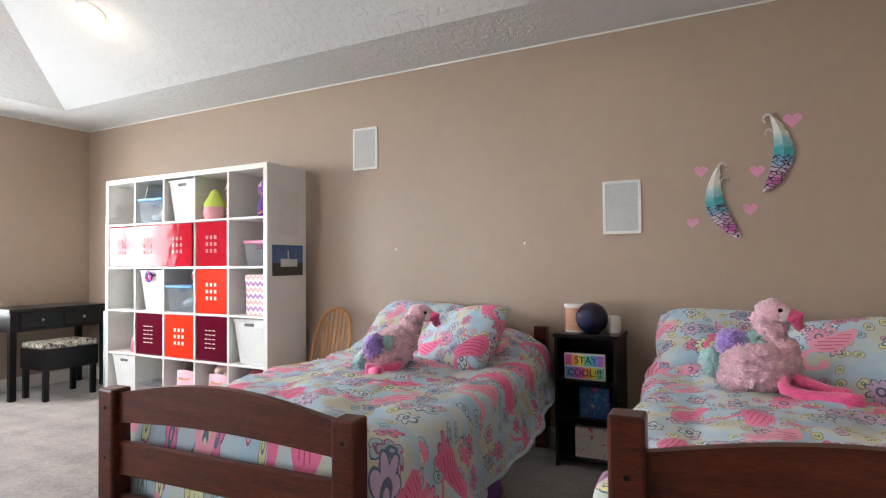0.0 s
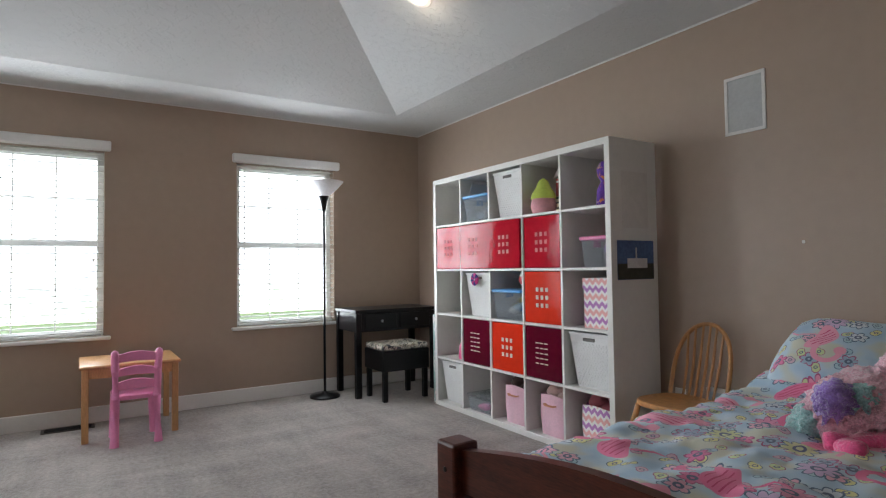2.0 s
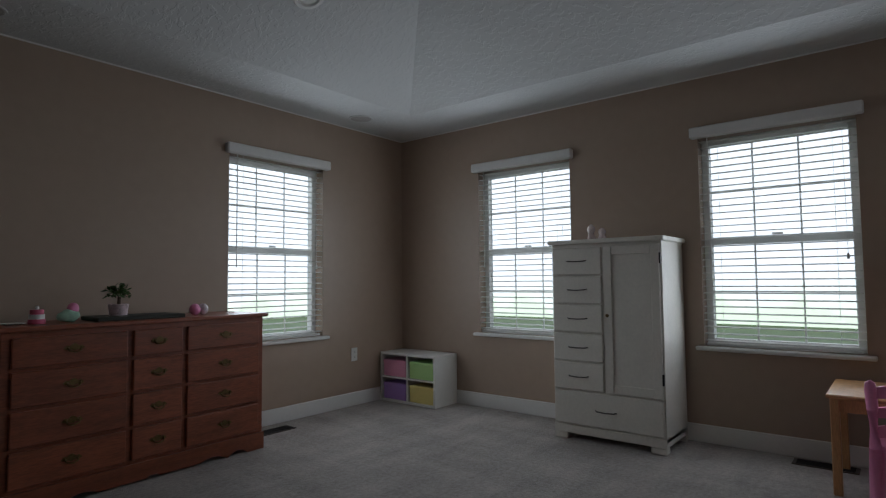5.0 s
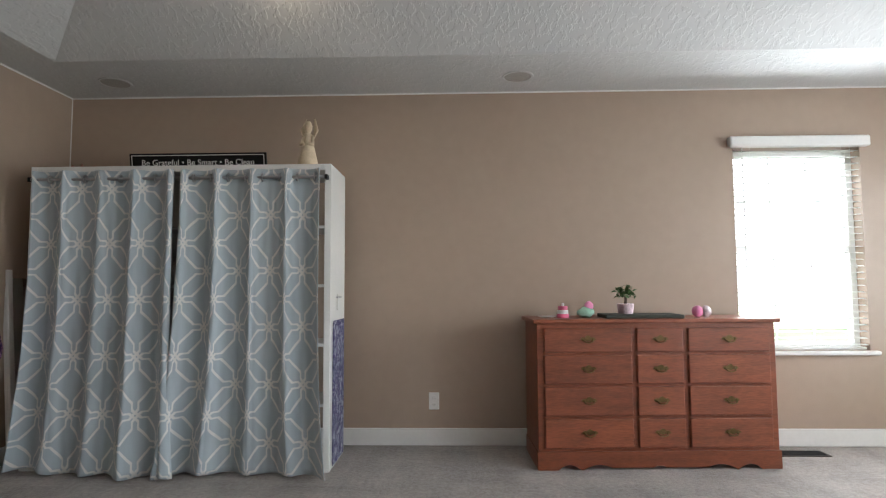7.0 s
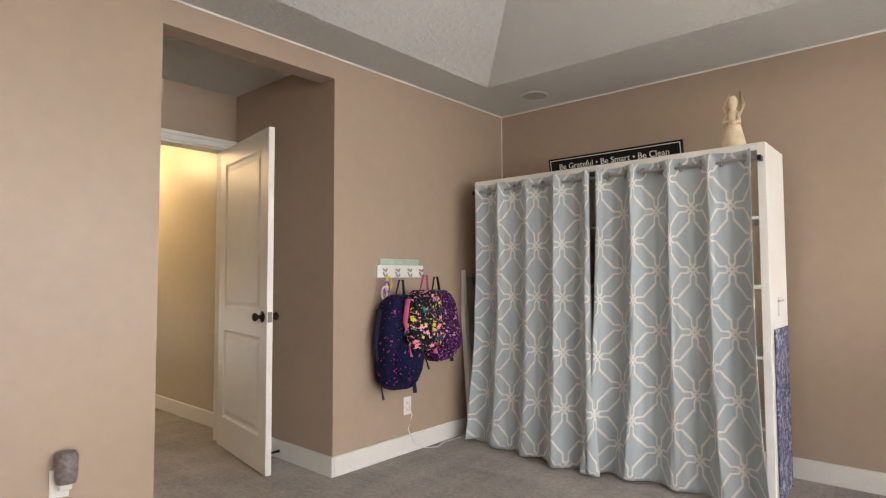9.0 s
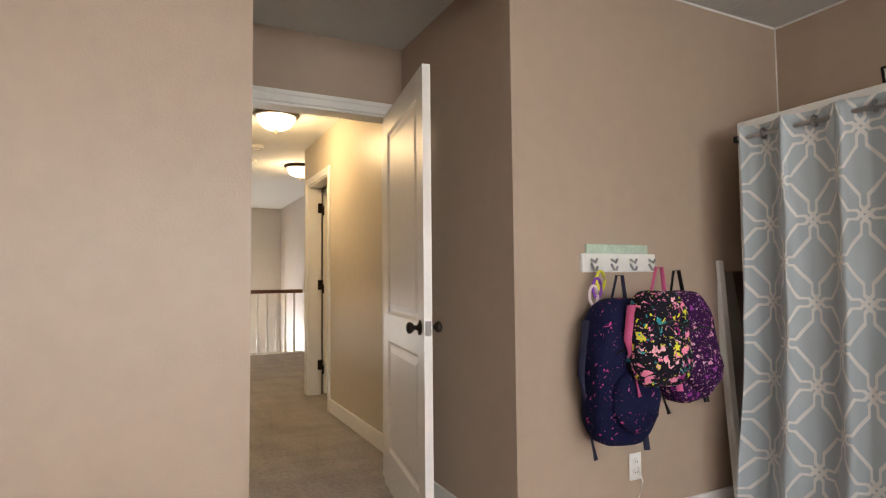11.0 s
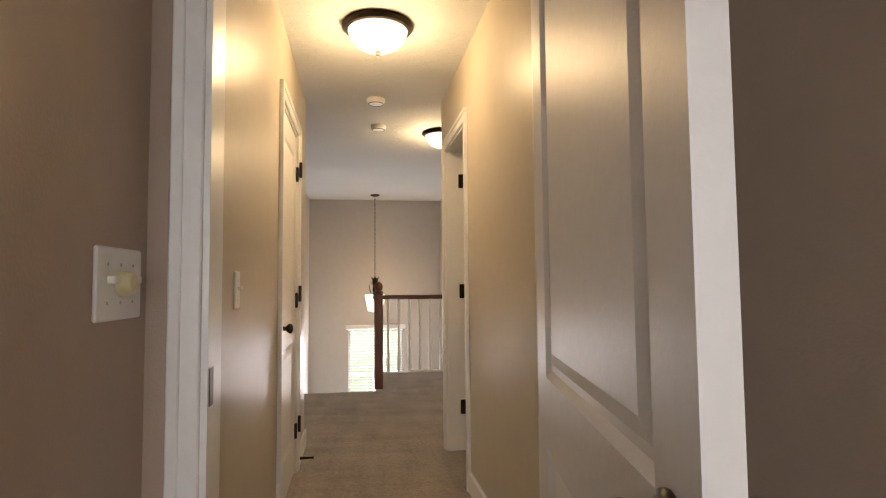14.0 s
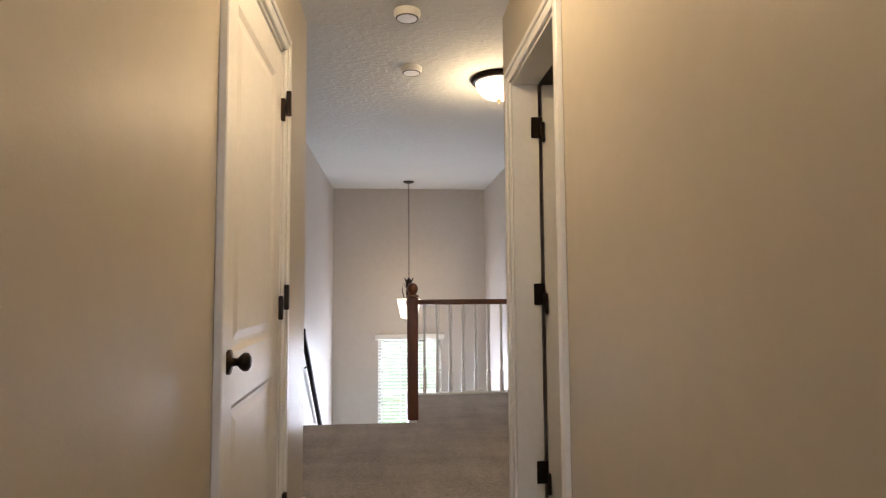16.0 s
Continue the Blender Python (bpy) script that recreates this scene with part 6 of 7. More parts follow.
for k in range(70):
    a, e, r = random.uniform(0, 6.28), random.uniform(-0.15, 1.4), random.uniform(0.02, 0.068)
    c = Vector((r * math.cos(a) * math.cos(e), r * math.sin(a) * math.cos(e), 0.095 + r * math.sin(e) * 0.85))
    u = Vector((random.uniform(-1, 1), random.uniform(-1, 1), random.uniform(-0.6, 0.6))).normalized()
    w = u.cross(Vector((random.uniform(-1, 1), random.uniform(-1, 1), 1))).normalized()
    v4 = [bm.verts.new(c + q) for q in (u * 0.019, w * 0.009 + Vector((0, 0, 0.003)), -u * 0.019, -w * 0.009 + Vector((0, 0, 0.003)))]
    bm.faces.new(v4)
part("leaves", bm, mat("houseplant_leaf", (0.06, 0.13, 0.03), 0.5, vary=0.4, scale=30), pl)
part("stem", tb([(0, 0, 0.045), (0.004, 0, 0.09)], 0.008, 8), LIMB, pl)
pg = thing("piggy_toy", DT @ pose(1.06, 0.17, 0), "pink round toy beside a pale one", "toy")
part("pink_half", blob((-0.02, 0, 0.035), (0.034, 0.03, 0.036), 0, 1, 3), PINKPL, pg, "", "all")
part("white_half", blob((0.035, 0, 0.035), (0.03, 0.03, 0.036), 0, 1, 3), mat("spotted_white", (0.7, 0.62, 0.65), 0.5, vary=0.6, scale=40), pg, "", "all")

# ---- curtained shelf on the south wall ----
VX0, VX1, VY0, VH = 4.49, 6.33, -6.165, 1.812
VD = 0.415
vu = cube_unit("cube_wardrobe", pose(VX1, VY0 + VD, 0, 0, 0, 180), 5, 5, VX1 - VX0, VH, VD, "white cube shelf hidden behind grey curtains")
rod = thing("curtain_rod", pose(VX0, VY0 + VD, VH - 0.085), "thin steel curtain rod across the shelf", "curtain rod")
part("rod", tb([(0.03, 0.034, 0), (VX1 - VX0 - 0.03, 0.034, 0)], 0.010, 12), STEEL, rod, "", True)
for x in (0.012, VX1 - VX0 - 0.03):
    part("bracket", bx(x, x + 0.018, 0.0, 0.047, -0.014, 0.014, bev=0.002), BLACK, rod)


def curtain(x0, x1, folds, seed, label):
    """A grommet curtain in deep folds, flaring towards the floor."""
    bm = bmesh.new()
    lay = bm.loops.layers.uv.new("cloth")
    nx, nz = 150, 56
    w = x1 - x0
    g = []
    run = 1.28 * w
    for k in range(nz + 1):
        v = k / nz
        z = 0.012 + (VH - 0.035 - 0.012) * v
        row = []
        for i in range(nx + 1):
            u = i / nx
            ph = u * folds * 2 * math.pi + seed
            amp = 0.031 * (0.9 + 0.55 * (1 - v)) * (1 + 0.3 * math.sin(u * 7 + seed))
            low = (1 - v) ** 2
            drift = 0.5 * noise.noise(Vector((u * 3, v * 1.3, seed))) * (1 - v)
            y = amp * math.sin(ph + drift * 1.6) + 0.10 * low * (0.6 + 0.4 * math.sin(u * 5 + seed)) + 0.008 * noise.noise(Vector((u * 30, v * 9, seed)))
            x = x0 + w * u + 0.075 * (u - 0.5) * 2 * low * (1 - v) + 0.018 * math.cos(ph) * (0.5 + v * 0.5)
            dz = 0.02 * noise.noise(Vector((u * 6, seed, 0))) * (1 if k == 0 else 0)
            row.append(bm.verts.new((x, y, max(0.004, z + dz))))
        g.append(row)
    for k in range(nz):
        for i in range(nx):
            f = bm.faces.new((g[k][i], g[k][i + 1], g[k + 1][i + 1], g[k + 1][i]))
            for lp, (a, b) in zip(f.loops, ((i, k), (i + 1, k), (i + 1, k + 1), (i, k + 1))):
                lp[lay].uv = (a / nx * run, b / nz * VH)
    cc = thing("curtain", pose(0, VY0 + VD + 0.037, 0), label, "curtain", "shelf curtains")
    ob = part("cloth", bm, CURTAIN, cc, "", "all")
    ob.modifiers.new("thickness", "SOLIDIFY").thickness = 0.003
    for i in range(folds * 2):
        u = (i + 0.25) / (folds * 2)
        rg = lathe(bmesh.new(), [(0.017, -0.003), (0.026, -0.003), (0.026, 0.003), (0.017, 0.003), (0.017, -0.003)], 16, (x0 + w * u, -0.003, VH - 0.085), Matrix.Rotation(radians(90), 3, "Y"))
        part("grommet", rg, STEEL, cc, "steel grommet", True)


curtain(5.405, 6.265, 4, 0.6, "grey curtain with a cream trellis pattern hung on the shelf")
curtain(4.555, 5.385, 4, 2.1, "grey trellis curtain drawn across the shelf front")
# board and mirror beside the shelf
solo("pinned_board", bx(0, 0.008, 0.0, 0.30, 0, 0.85, bev=0.002), SEQUIN, pose(VX0 - 0.012, VY0 + 0.06, 0.02), "dark blue patterned board leaning on the shelf's side", "board")
tl = thing("towel_bar", pose(VX0 - 0.001, VY0 + 0.22, 0.98), "small steel latch on the shelf's side", "latch")
part("plate", bx(-0.006, 0, -0.02, 0.02, -0.05, 0.05, bev=0.002), LAMINATE, tl)
part("bar", tb([(-0.012, -0.05, 0.03), (-0.012, 0.07, 0.03)], 0.005, 8), STEEL, tl, "", True)
mr = thing("leaning_mirror", pose(6.45, -5.855, 0, 0, 4, 0), "white framed narrow mirror leaning in the corner", "mirror")
part("mirror_frame", bx(-0.022, 0, -0.40, 0.05, 0, 1.19, bev=0.003), TRIM, mr)
part("front_stile", bx(-0.04, -0.0225, 0.012, 0.052, 0, 1.19, bev=0.003), TRIM, mr)
gl = bpy.data.materials.new("silvered_glass")
gl.use_nodes = True
gl.node_tree.nodes["Principled BSDF"].inputs["Metallic"].default_value = 1
gl.node_tree.nodes["Principled BSDF"].inputs["Roughness"].default_value = 0.02
part("mirror_glass", bx(-0.0245, -0.0222, -0.36, 0.01, 0.04, 1.15), gl, mr, "mirror glass")
sg = thing("wooden_sign", pose(5.385, VY0 + 0.23, VH, 10, 0, 180) @ Matrix.Scale(0.94, 4), "black framed sign with white lettering on the shelf", "sign")
part("board", bx(-0.47, 0.47, 0, 0.015, 0, 0.125, bev=0.003), BLACK, sg)
for a in ((-0.455, 0.455, 0.012, 0.017), (-0.455, 0.455, 0.108, 0.113)):
    part("border_line", bx(a[0], a[1], -0.0015, -0.0003, a[2], a[3]), TRIM, sg)
for x in (-0.455, 0.450):
    part("border_line", bx(x, x + 0.005, -0.0015, -0.0003, 0.0172, 0.1078), TRIM, sg)
words("Be Grateful • Be Smart • Be Clean", 0.056, pose(0, -0.001, 0.06, 90), TRIM, sg)
bm = lt([(0, 0), (0.085, 0), (0.075, 0.05), (0.045, 0.15), (0.03, 0.2), (0.035, 0.215), (0.016, 0.228), (0.03, 0.25), (0.032, 0.275), (0.02, 0.30), (0, 0.305)], 18)
for s in (-1, 1):
    tube(bm, [(s * 0.03, 0.0, 0.205), (s * 0.05, -0.03, 0.15), (s * 0.015, -0.06, 0.15)], [0.016, 0.014, 0.01], 8)
    tube(bm, [(s * 0.012, 0.03, 0.16), (s * 0.05, 0.045, 0.25), (s * 0.035, 0.05, 0.33)], [0.03, 0.04, 0.012], 8, 0.3)
solo("angel_figure", bm, mat("cream_cloth", (0.66, 0.54, 0.38), 0.85, vary=0.2, scale=20), pose(4.67, VY0 + 0.27, VH, 0, 0, 175) @ Matrix.Diagonal((0.78, 0.78, 1.0, 1)), "cream angel figure standing on the shelf", "figurine", smooth="all")
for k, x in enumerate((6.26, 6.19, 6.13)):
    solo("glass_trinket", lt([(0, 0), (0.02, 0), (0.025, 0.02), (0.012, 0.035), (0, 0.04 + 0.01 * k)], 12), mat("rosy_glass", (0.45, 0.22, 0.18), 0.2), pose(x, VY0 + 0.25, VH), "little rosy glass trinket on the shelf", "trinket", "shelf trinkets", "all")

# ---- coat rack, backpacks and outlets on the east wall ----
rk = thing("hook_rack", pose(RX, -5.17, 1.18), "white wooden rack with metal hooks on the wall", "hook rack")
part("rack_board", bx(-0.018, 0, -0.21, 0.21, -0.045, 0.035, bev=0.003), TRIM, rk)
part("top_ledge", bx(-0.014, -0.001, -0.17, 0.18, 0.0352, 0.075, bev=0.003), mat("pale_green_glass", (0.45, 0.58, 0.48), 0.4, vary=0.2, scale=20), rk, "pale green painted board")
for y in (-0.17, -0.06, 0.05, 0.16):
    part("hook", tb([(-0.018, y, 0.01), (-0.045, y, -0.005), (-0.055, y, 0.012)], 0.005, 8), STEEL, rk, "chrome hook", True)
    part("hook", tb([(-0.018, y, -0.01), (-0.035, y, -0.035), (-0.05, y, -0.035), (-0.055, y, -0.02)], 0.005, 8), STEEL, rk, "chrome hook", True)


def backpack(m, w, h, t, cloth, label, strap):
    b = thing("backpack", m, label, "backpack", "hanging backpacks")
    bm = bmesh.new()
    bmesh.ops.create_cube(bm, size=2)
    bmesh.ops.subdivide_edges(bm, edges=bm.edges, cuts=8, use_grid_fill=True)
    for v in bm.verts:
        p = v.co.copy()
        q = Vector((abs(p.x) ** 4, abs(p.y) ** 4, abs(p.z) ** 4))
        k = 1 / (q.x + q.y + q.z) ** 0.25
        p = p * k
        taper = 1 - 0.22 * max(0, p.z)
        c = Vector((p.x * t / 2, p.y * w / 2 * taper, p.z * h / 2 - h / 2))
        c += Vector((1, 0.6, 0.4)) * 0.016 * noise.noise(c * 9 + Vector((w * 50, 0, 0)))
        v.co = c
    part("bag", bm, cloth, b, "", "all")
    bm = blob((-t * 0.5, 0, -h * 0.68), (t * 0.28, w * 0.36, h * 0.22), 0.01, 18, 3)
    part("front_pocket", bm, cloth, b, "", "all")
    part("zip", tb([(-t * 0.52, -w * 0.3, -h * 0.36), (-t * 0.56, 0, -h * 0.31), (-t * 0.52, w * 0.3, -h * 0.36)], 0.004, 6), BLACK, b, "", True)
    part("hanging_loop", tb([(0, -0.04, -0.02), (-0.01, -0.015, 0.09), (-0.01, 0.015, 0.09), (0, 0.04, -0.02)], 0.009, 8, 0.4), strap, b, "webbing loop", True)
    for s in (-1, 1):
        part("shoulder_strap", tb([(t * 0.2, s * w * 0.42, -h * 0.15), (t * 0.15, s * w * 0.53, -h * 0.5), (t * 0.1, s * w * 0.42, -h * 0.93), (0.0, s * w * 0.4, -h * 1.08)], [0.02, 0.02, 0.012, 0.014], 8, 0.4), strap, b, "", True)
    return b


NAVYST = mat("navy_webbing", (0.012, 0.014, 0.045), 0.8)
backpack(pose(RX - 0.115, -5.06, 1.03, 0, 0, 0), 0.34, 0.58, 0.17, NAVYBAG, "navy backpack with small pink flamingos hung on the rack", NAVYST)
backpack(pose(RX - 0.25, -5.135, 1.06, 0, 0, 0), 0.27, 0.37, 0.13, BLOOMBAG, "small black backpack with bright flowers hung on the rack", mat("pink_webbing", (0.6, 0.1, 0.25), 0.7))
backpack(pose(RX - 0.14, -5.365, 1.05, -6, 0, 0), 0.29, 0.46, 0.19, PURPLEBAG, "dark purple floral backpack hung on the rack", BLACK)
for k, c in enumerate(((0.75, 0.68, 0.05), (0.25, 0.06, 0.45), (0.7, 0.6, 0.6))):
    pts = [(RX - 0.06 - 0.006 * k, -5.02 + 0.025 * k + 0.022 * math.cos(a * 0.5236), 1.10 - 0.03 * k + 0.04 * math.sin(a * 0.5236)) for a in range(13)]
    solo("ribbon_loop", tb(pts, 0.006, 6), mat("ribbon_%d" % k, c, 0.6), pose(0, 0, 0), "coloured ribbon loop hanging from the rack", "ribbon", "ribbons", True)


def outlet(m, label, toggles=0, plugs=True):
    o = thing("wall_plate", m, label, "outlet")
    w = 0.07 if toggles < 2 else 0.165
    part("plate", bx(-w / 2, w / 2, -0.006, 0, -0.0575, 0.0575, bev=0.003), WHITEPL, o)
    if plugs:
        for z in (-0.025, 0.02):
            part("socket", bx(-0.016, 0.016, -0.009, -0.0062, z - 0.014, z + 0.016, bev=0.002), TRIM, o)
            for x in (-0.006, 0.006):
                part("slot", bx(x - 0.001, x + 0.001, -0.0096, -0.0091, z - 0.004, z + 0.005), DARK, o)
    for i in range(toggles):
        x = (i - (toggles - 1) / 2) * 0.046
        if toggles == 3 and i == 1:
            part("dimmer_knob", lathe(bmesh.new(), [(0.021, 0), (0.019, 0.018), (0.016, 0.021), (0, 0.021)], 20, (x, -0.006, 0), Matrix.Rotation(radians(90), 3, "X")), mat("ivory_plastic", (0.72, 0.62, 0.35), 0.4), o, "ivory dimmer knob", True)
        else:
            part("toggle", bx(x - 0.005, x + 0.005, -0.020, -0.0062, 0.0, 0.012, bev=0.002), TRIM, o)
        for z in (-0.03, 0.03):
            part("screw", lathe(bmesh.new(), [(0, 0.001), (0.003, 0.0005), (0.003, 0)], 8, (x, -0.0062, z), Matrix.Rotation(radians(90), 3, "X")), STEEL, o)
    return o


E_, S_, N_ = 270 + 0, 180, 0
outlet(pose(RX, -5.24, 0.30, 0, 0, -90), "white wall outlet with a plugged-in cord")
outlet(pose(RX, -3.29, 0.33, 0, 0, -90), "white wall outlet holding a night light")
outlet(pose(2.94, 0, 0.34, 0, 0, 0), "white wall outlet behind the wooden chair")
outlet(pose(3.905, RY, 0.295, 0, 0, 180), "white double wall outlet")
outlet(pose(0.62, RY, 0.44, 0, 0, 180), "white wall outlet near the corner")
outlet(pose(7.49, AY1 - 0.021, 1.13, 0, 0, -1.4) @ Matrix.Scale(1.15, 4), "white three-gang plate with a dimmer and switches", 3, False)
outlet(pose(8.17, HN, 1.11, 0, 0, 0), "white single light switch in the hall", 1, False)
nl = thing("night_light", pose(RX - 0.006, -3.30, 0.37), "grey glittery plug-in warmer on the outlet", "night light")
part("plug_base", bx(-0.05, 0, -0.022, 0.022, -0.06, -0.015, bev=0.006), WHITEPL, nl)
part("shade", lt([(0, -0.03), (0.036, -0.028), (0.04, 0.0), (0.04, 0.075), (0.03, 0.09), (0, 0.09)], 18, (-0.045, 0, 0)), mat("grey_mosaic", (0.20, 0.17, 0.16), 0.3, vary=0.6, scale=60), nl, "", True)
cdp = [(RX - 0.012, -5.25, 0.30), (RX - 0.03, -5.255, 0.24), (RX - 0.02, -5.23, 0.15), (RX - 0.03, -5.28, 0.06), (RX - 0.05, -5.36, 0.012), (RX - 0.09, -5.44, 0.008), (RX - 0.05, -5.55, 0.008), (RX - 0.06, -5.72, 0.008)]
solo("power_cord", tb(cdp, 0.004, 8), WHITEPL, pose(0, 0, 0), "white power cord trailing along the baseboard", "cord", smooth=True)
solo("door_stop", tb([(7.02, AY0 + 0.016, 0.05), (7.02, AY0 + 0.09, 0.05), (7.02, AY0 + 0.1, 0.05)], [0.009, 0.006, 0.012], 10), BRONZE, pose(0, 0, 0), "bronze door stop on the baseboard", "door stop", smooth=True)
solo("hall_door_stop", tb([(10.05, HN - 0.016, 0.05), (10.05, HN - 0.09, 0.05), (10.05, HN - 0.10, 0.05)], [0.009, 0.006, 0.012], 10), BRONZE, pose(0, 0, 0), "bronze door stop in the hall", "door stop", smooth=True)
for z in (0.29, 1.07, 1.83):
    part("hinge", bx(QX1 - 0.024, QX1 - 0.0142, HS - 0.135, HS - 0.085, z - 0.048, z + 0.048, bev=0.003), BRONZE, bpy.data.objects["trim_hall_doorway"], "dark bronze hinge")
    part("hinge", bx(LX1 - 0.012, LX1 + 0.012, HN - 0.032, HN - 0.0145, z - 0.048, z + 0.048, bev=0.003), BRONZE, bpy.data.objects["trim_hall_closet"], "dark bronze hinge")
part("strike_plate", bx(FX + 0.01, FX + 0.04, DY1 - 0.0165, DY1 - 0.0145, 0.87, 0.95), BRONZE, bpy.data.objects["trim_bedroom_door"], "bronze strike plate")

# ---- on the north wall: speakers, wings, hearts ----
for x, z in ((3.36, 1.928), (5.145, 1.413)):
    sp = thing("wall_speaker", pose(x, 0, z), "white flush wall speaker with a pale grille", "speaker", "wall speakers")
    bm = wall_mesh("y", -0.008, 0, -0.106, 0.106, -0.152, 0.152, [(-0.090, 0.090, -0.136, 0.136)])
    part("speaker_frame", bm, TRIM, sp)
    part("grille", bx(-0.0895, 0.0895, -0.005, -0.001, -0.1355, 0.1355), mat("grey_grille", (0.52, 0.53, 0.52), 0.6, vary=0.08, bump=0.3, bscale=600), sp, "pale grey grille")
WINGM = bpy.data.materials.new("wing_enamel")
WINGM.use_nodes = True
wn_, wl_ = WINGM.node_tree.nodes, WINGM.node_tree.links
wco, wsp, wcr, wvo, wmr, wmx = (wn_.new(q) for q in ("ShaderNodeTexCoord", "ShaderNodeSeparateXYZ", "ShaderNodeValToRGB", "ShaderNodeTexVoronoi", "ShaderNodeMapRange", "ShaderNodeMixRGB"))
wl_.new(wco.outputs["Object"], wsp.inputs[0])
wop = node_maths(wn_, wl_)
wno = wn_.new("ShaderNodeTexNoise")
wno.inputs["Scale"].default_value = 40
wl_.new(wco.outputs["Object"], wno.inputs["Vector"])
wl_.new(wop("MULTIPLY_ADD", wno.outputs["Fac"], 0.09, wsp.outputs[2]), wmr.inputs[0])
wmr.inputs[1].default_value, wmr.inputs[2].default_value = -0.145, 0.235
ramp_steps(wcr, [(0.0, (0.62, 0.62, 0.60)), (0.14, (0.50, 0.10, 0.32)), (0.30, (0.50, 0.40, 0.50)), (0.42, (0.14, 0.32, 0.45)), (0.54, (0.03, 0.33, 0.36)), (0.70, (0.30, 0.52, 0.52)), (0.80, (0.66, 0.64, 0.58))])
wcr.color_ramp.interpolation = "EASE"
wl_.new(wmr.outputs[0], wcr.inputs[0])
wvo.inputs["Scale"].default_value, wvo.feature = 38, "DISTANCE_TO_EDGE"
wmp = wn_.new("ShaderNodeMapping")
wmp.inputs["Scale"].default_value = (0.7, 1, 1.5)
wl_.new(wco.outputs["Object"], wmp.inputs[0])
wl_.new(wmp.outputs[0], wvo.inputs["Vector"])
# dark feather outlines on the lower half
wl_.new(wop("MULTIPLY", wop("LESS_THAN", wvo.outputs["Distance"], 0.07), wop("LESS_THAN", wsp.outputs[2], 0.0)), wmx.inputs[0])
wl_.new(wcr.outputs[0], wmx.inputs[1])
wmx.inputs[2].default_value = (0.02, 0.015, 0.03, 1)
wl_.new(wmx.outputs[0], wn_["Principled BSDF"].inputs["Base Color"])
wn_["Principled BSDF"].inputs["Roughness"].default_value = 0.4


def wing(m, label, flip):
    o = thing("wing_plaque", m, label, "wall decoration", "wing plaques")
    bm = bmesh.new()
    n = 20
    fr, bk = [], []
    for i in range(n + 1):
        u = i / n
        z = -0.19 + 0.38 * u
        mid = flip * (0.062 * math.sin(math.pi * u) ** 0.9 - 0.03 + 0.012 * u)
        hw = 0.042 * math.sin(math.pi * min(1.0, 0.08 + 0.86 * u ** 0.9)) ** 0.9 + 0.003
        ripple = 0.006 * math.sin(u * 50)
        for lst, y in ((fr, -0.012), (bk, -0.001)):
            lst.append([bm.verts.new((mid - hw, y, z)), bm.verts.new((mid, y - (0.008 if lst is fr else 0), z)), bm.verts.new((mid + hw + ripple, y, z))])
    for i in range(n):
        for k in range(2):
            bm.faces.new((fr[i][k], fr[i][k + 1], fr[i + 1][k + 1], fr[i + 1][k]))
            bm.faces.new((bk[i][k + 1], bk[i][k], bk[i + 1][k], bk[i + 1][k + 1]))
        for k in (0, 2):
            bm.faces.new((fr[i][k], fr[i + 1][k], bk[i + 1][k], bk[i][k]))
    part("wing_body", bm, WINGM, o, "teal and plum feathered plate")
    c = flip * -0.018
    for z, r, k in ((0.185, 0.022, 0.0075), (0.115, 0.016, 0.005)):
        pts = [(c - flip * r * (1 - math.cos(a * 0.7)), -0.012, z + r * math.sin(a * 0.7)) for a in range(7)]
        part("curl", tb(pts, [k, k, k, k * 0.9, k * 0.8, k * 0.7, k * 0.5], 8), mat("silver_paint", (0.6, 0.58, 0.53), 0.4), o, "silver curled tip", True)


wing(pose(5.905, 0, 1.64, 0, 4, 0), "teal and plum metal wing hung on the wall", 1)
wing(pose(5.665, 0, 1.405, 0, -12, 0), "teal and plum metal wing hung lower on the wall", -1)
HEART = mat("pink_heart_vinyl", (0.72, 0.32, 0.52), 0.6, vary=0.2, scale=30)
for x, z, s in ((5.985, 1.81, 1.2), (5.56, 1.585, 1.0), (5.825, 1.565, 1.0), (5.79, 1.37, 1.0), (5.515, 1.31, 0.9)):
    bm = bmesh.new()
    pts = []
    for k in range(24):
        a = 2 * math.pi * k / 24
        pts.append((0.0022 * s * 16 * math.sin(a) ** 3, 0.0022 * s * (13 * math.cos(a) - 5 * math.cos(2 * a) - 2 * math.cos(3 * a) - math.cos(4 * a))))
    a = [bm.verts.new((p, -0.0015, q)) for p, q in pts]
    b = [bm.verts.new((p, -0.0003, q)) for p, q in pts]
    bm.faces.new(a)
    bm.faces.new(b[::-1])
    for i in range(24):
        bm.faces.new((a[i], b[i], b[(i + 1) % 24], a[(i + 1) % 24]))
    solo("heart_decal", bm, HEART, pose(x, 0, z), "pink heart decal on the wall", "decal", "heart decals")
for x, z in ((3.62, 1.20), (4.56, 1.22)):
    solo("wall_hook", bx(-0.006, 0.006, -0.010, 0, -0.008, 0.008, bev=0.002), WHITEPL, pose(x, 0, z), "tiny white adhesive hook on the wall", "hook", "wall hooks")

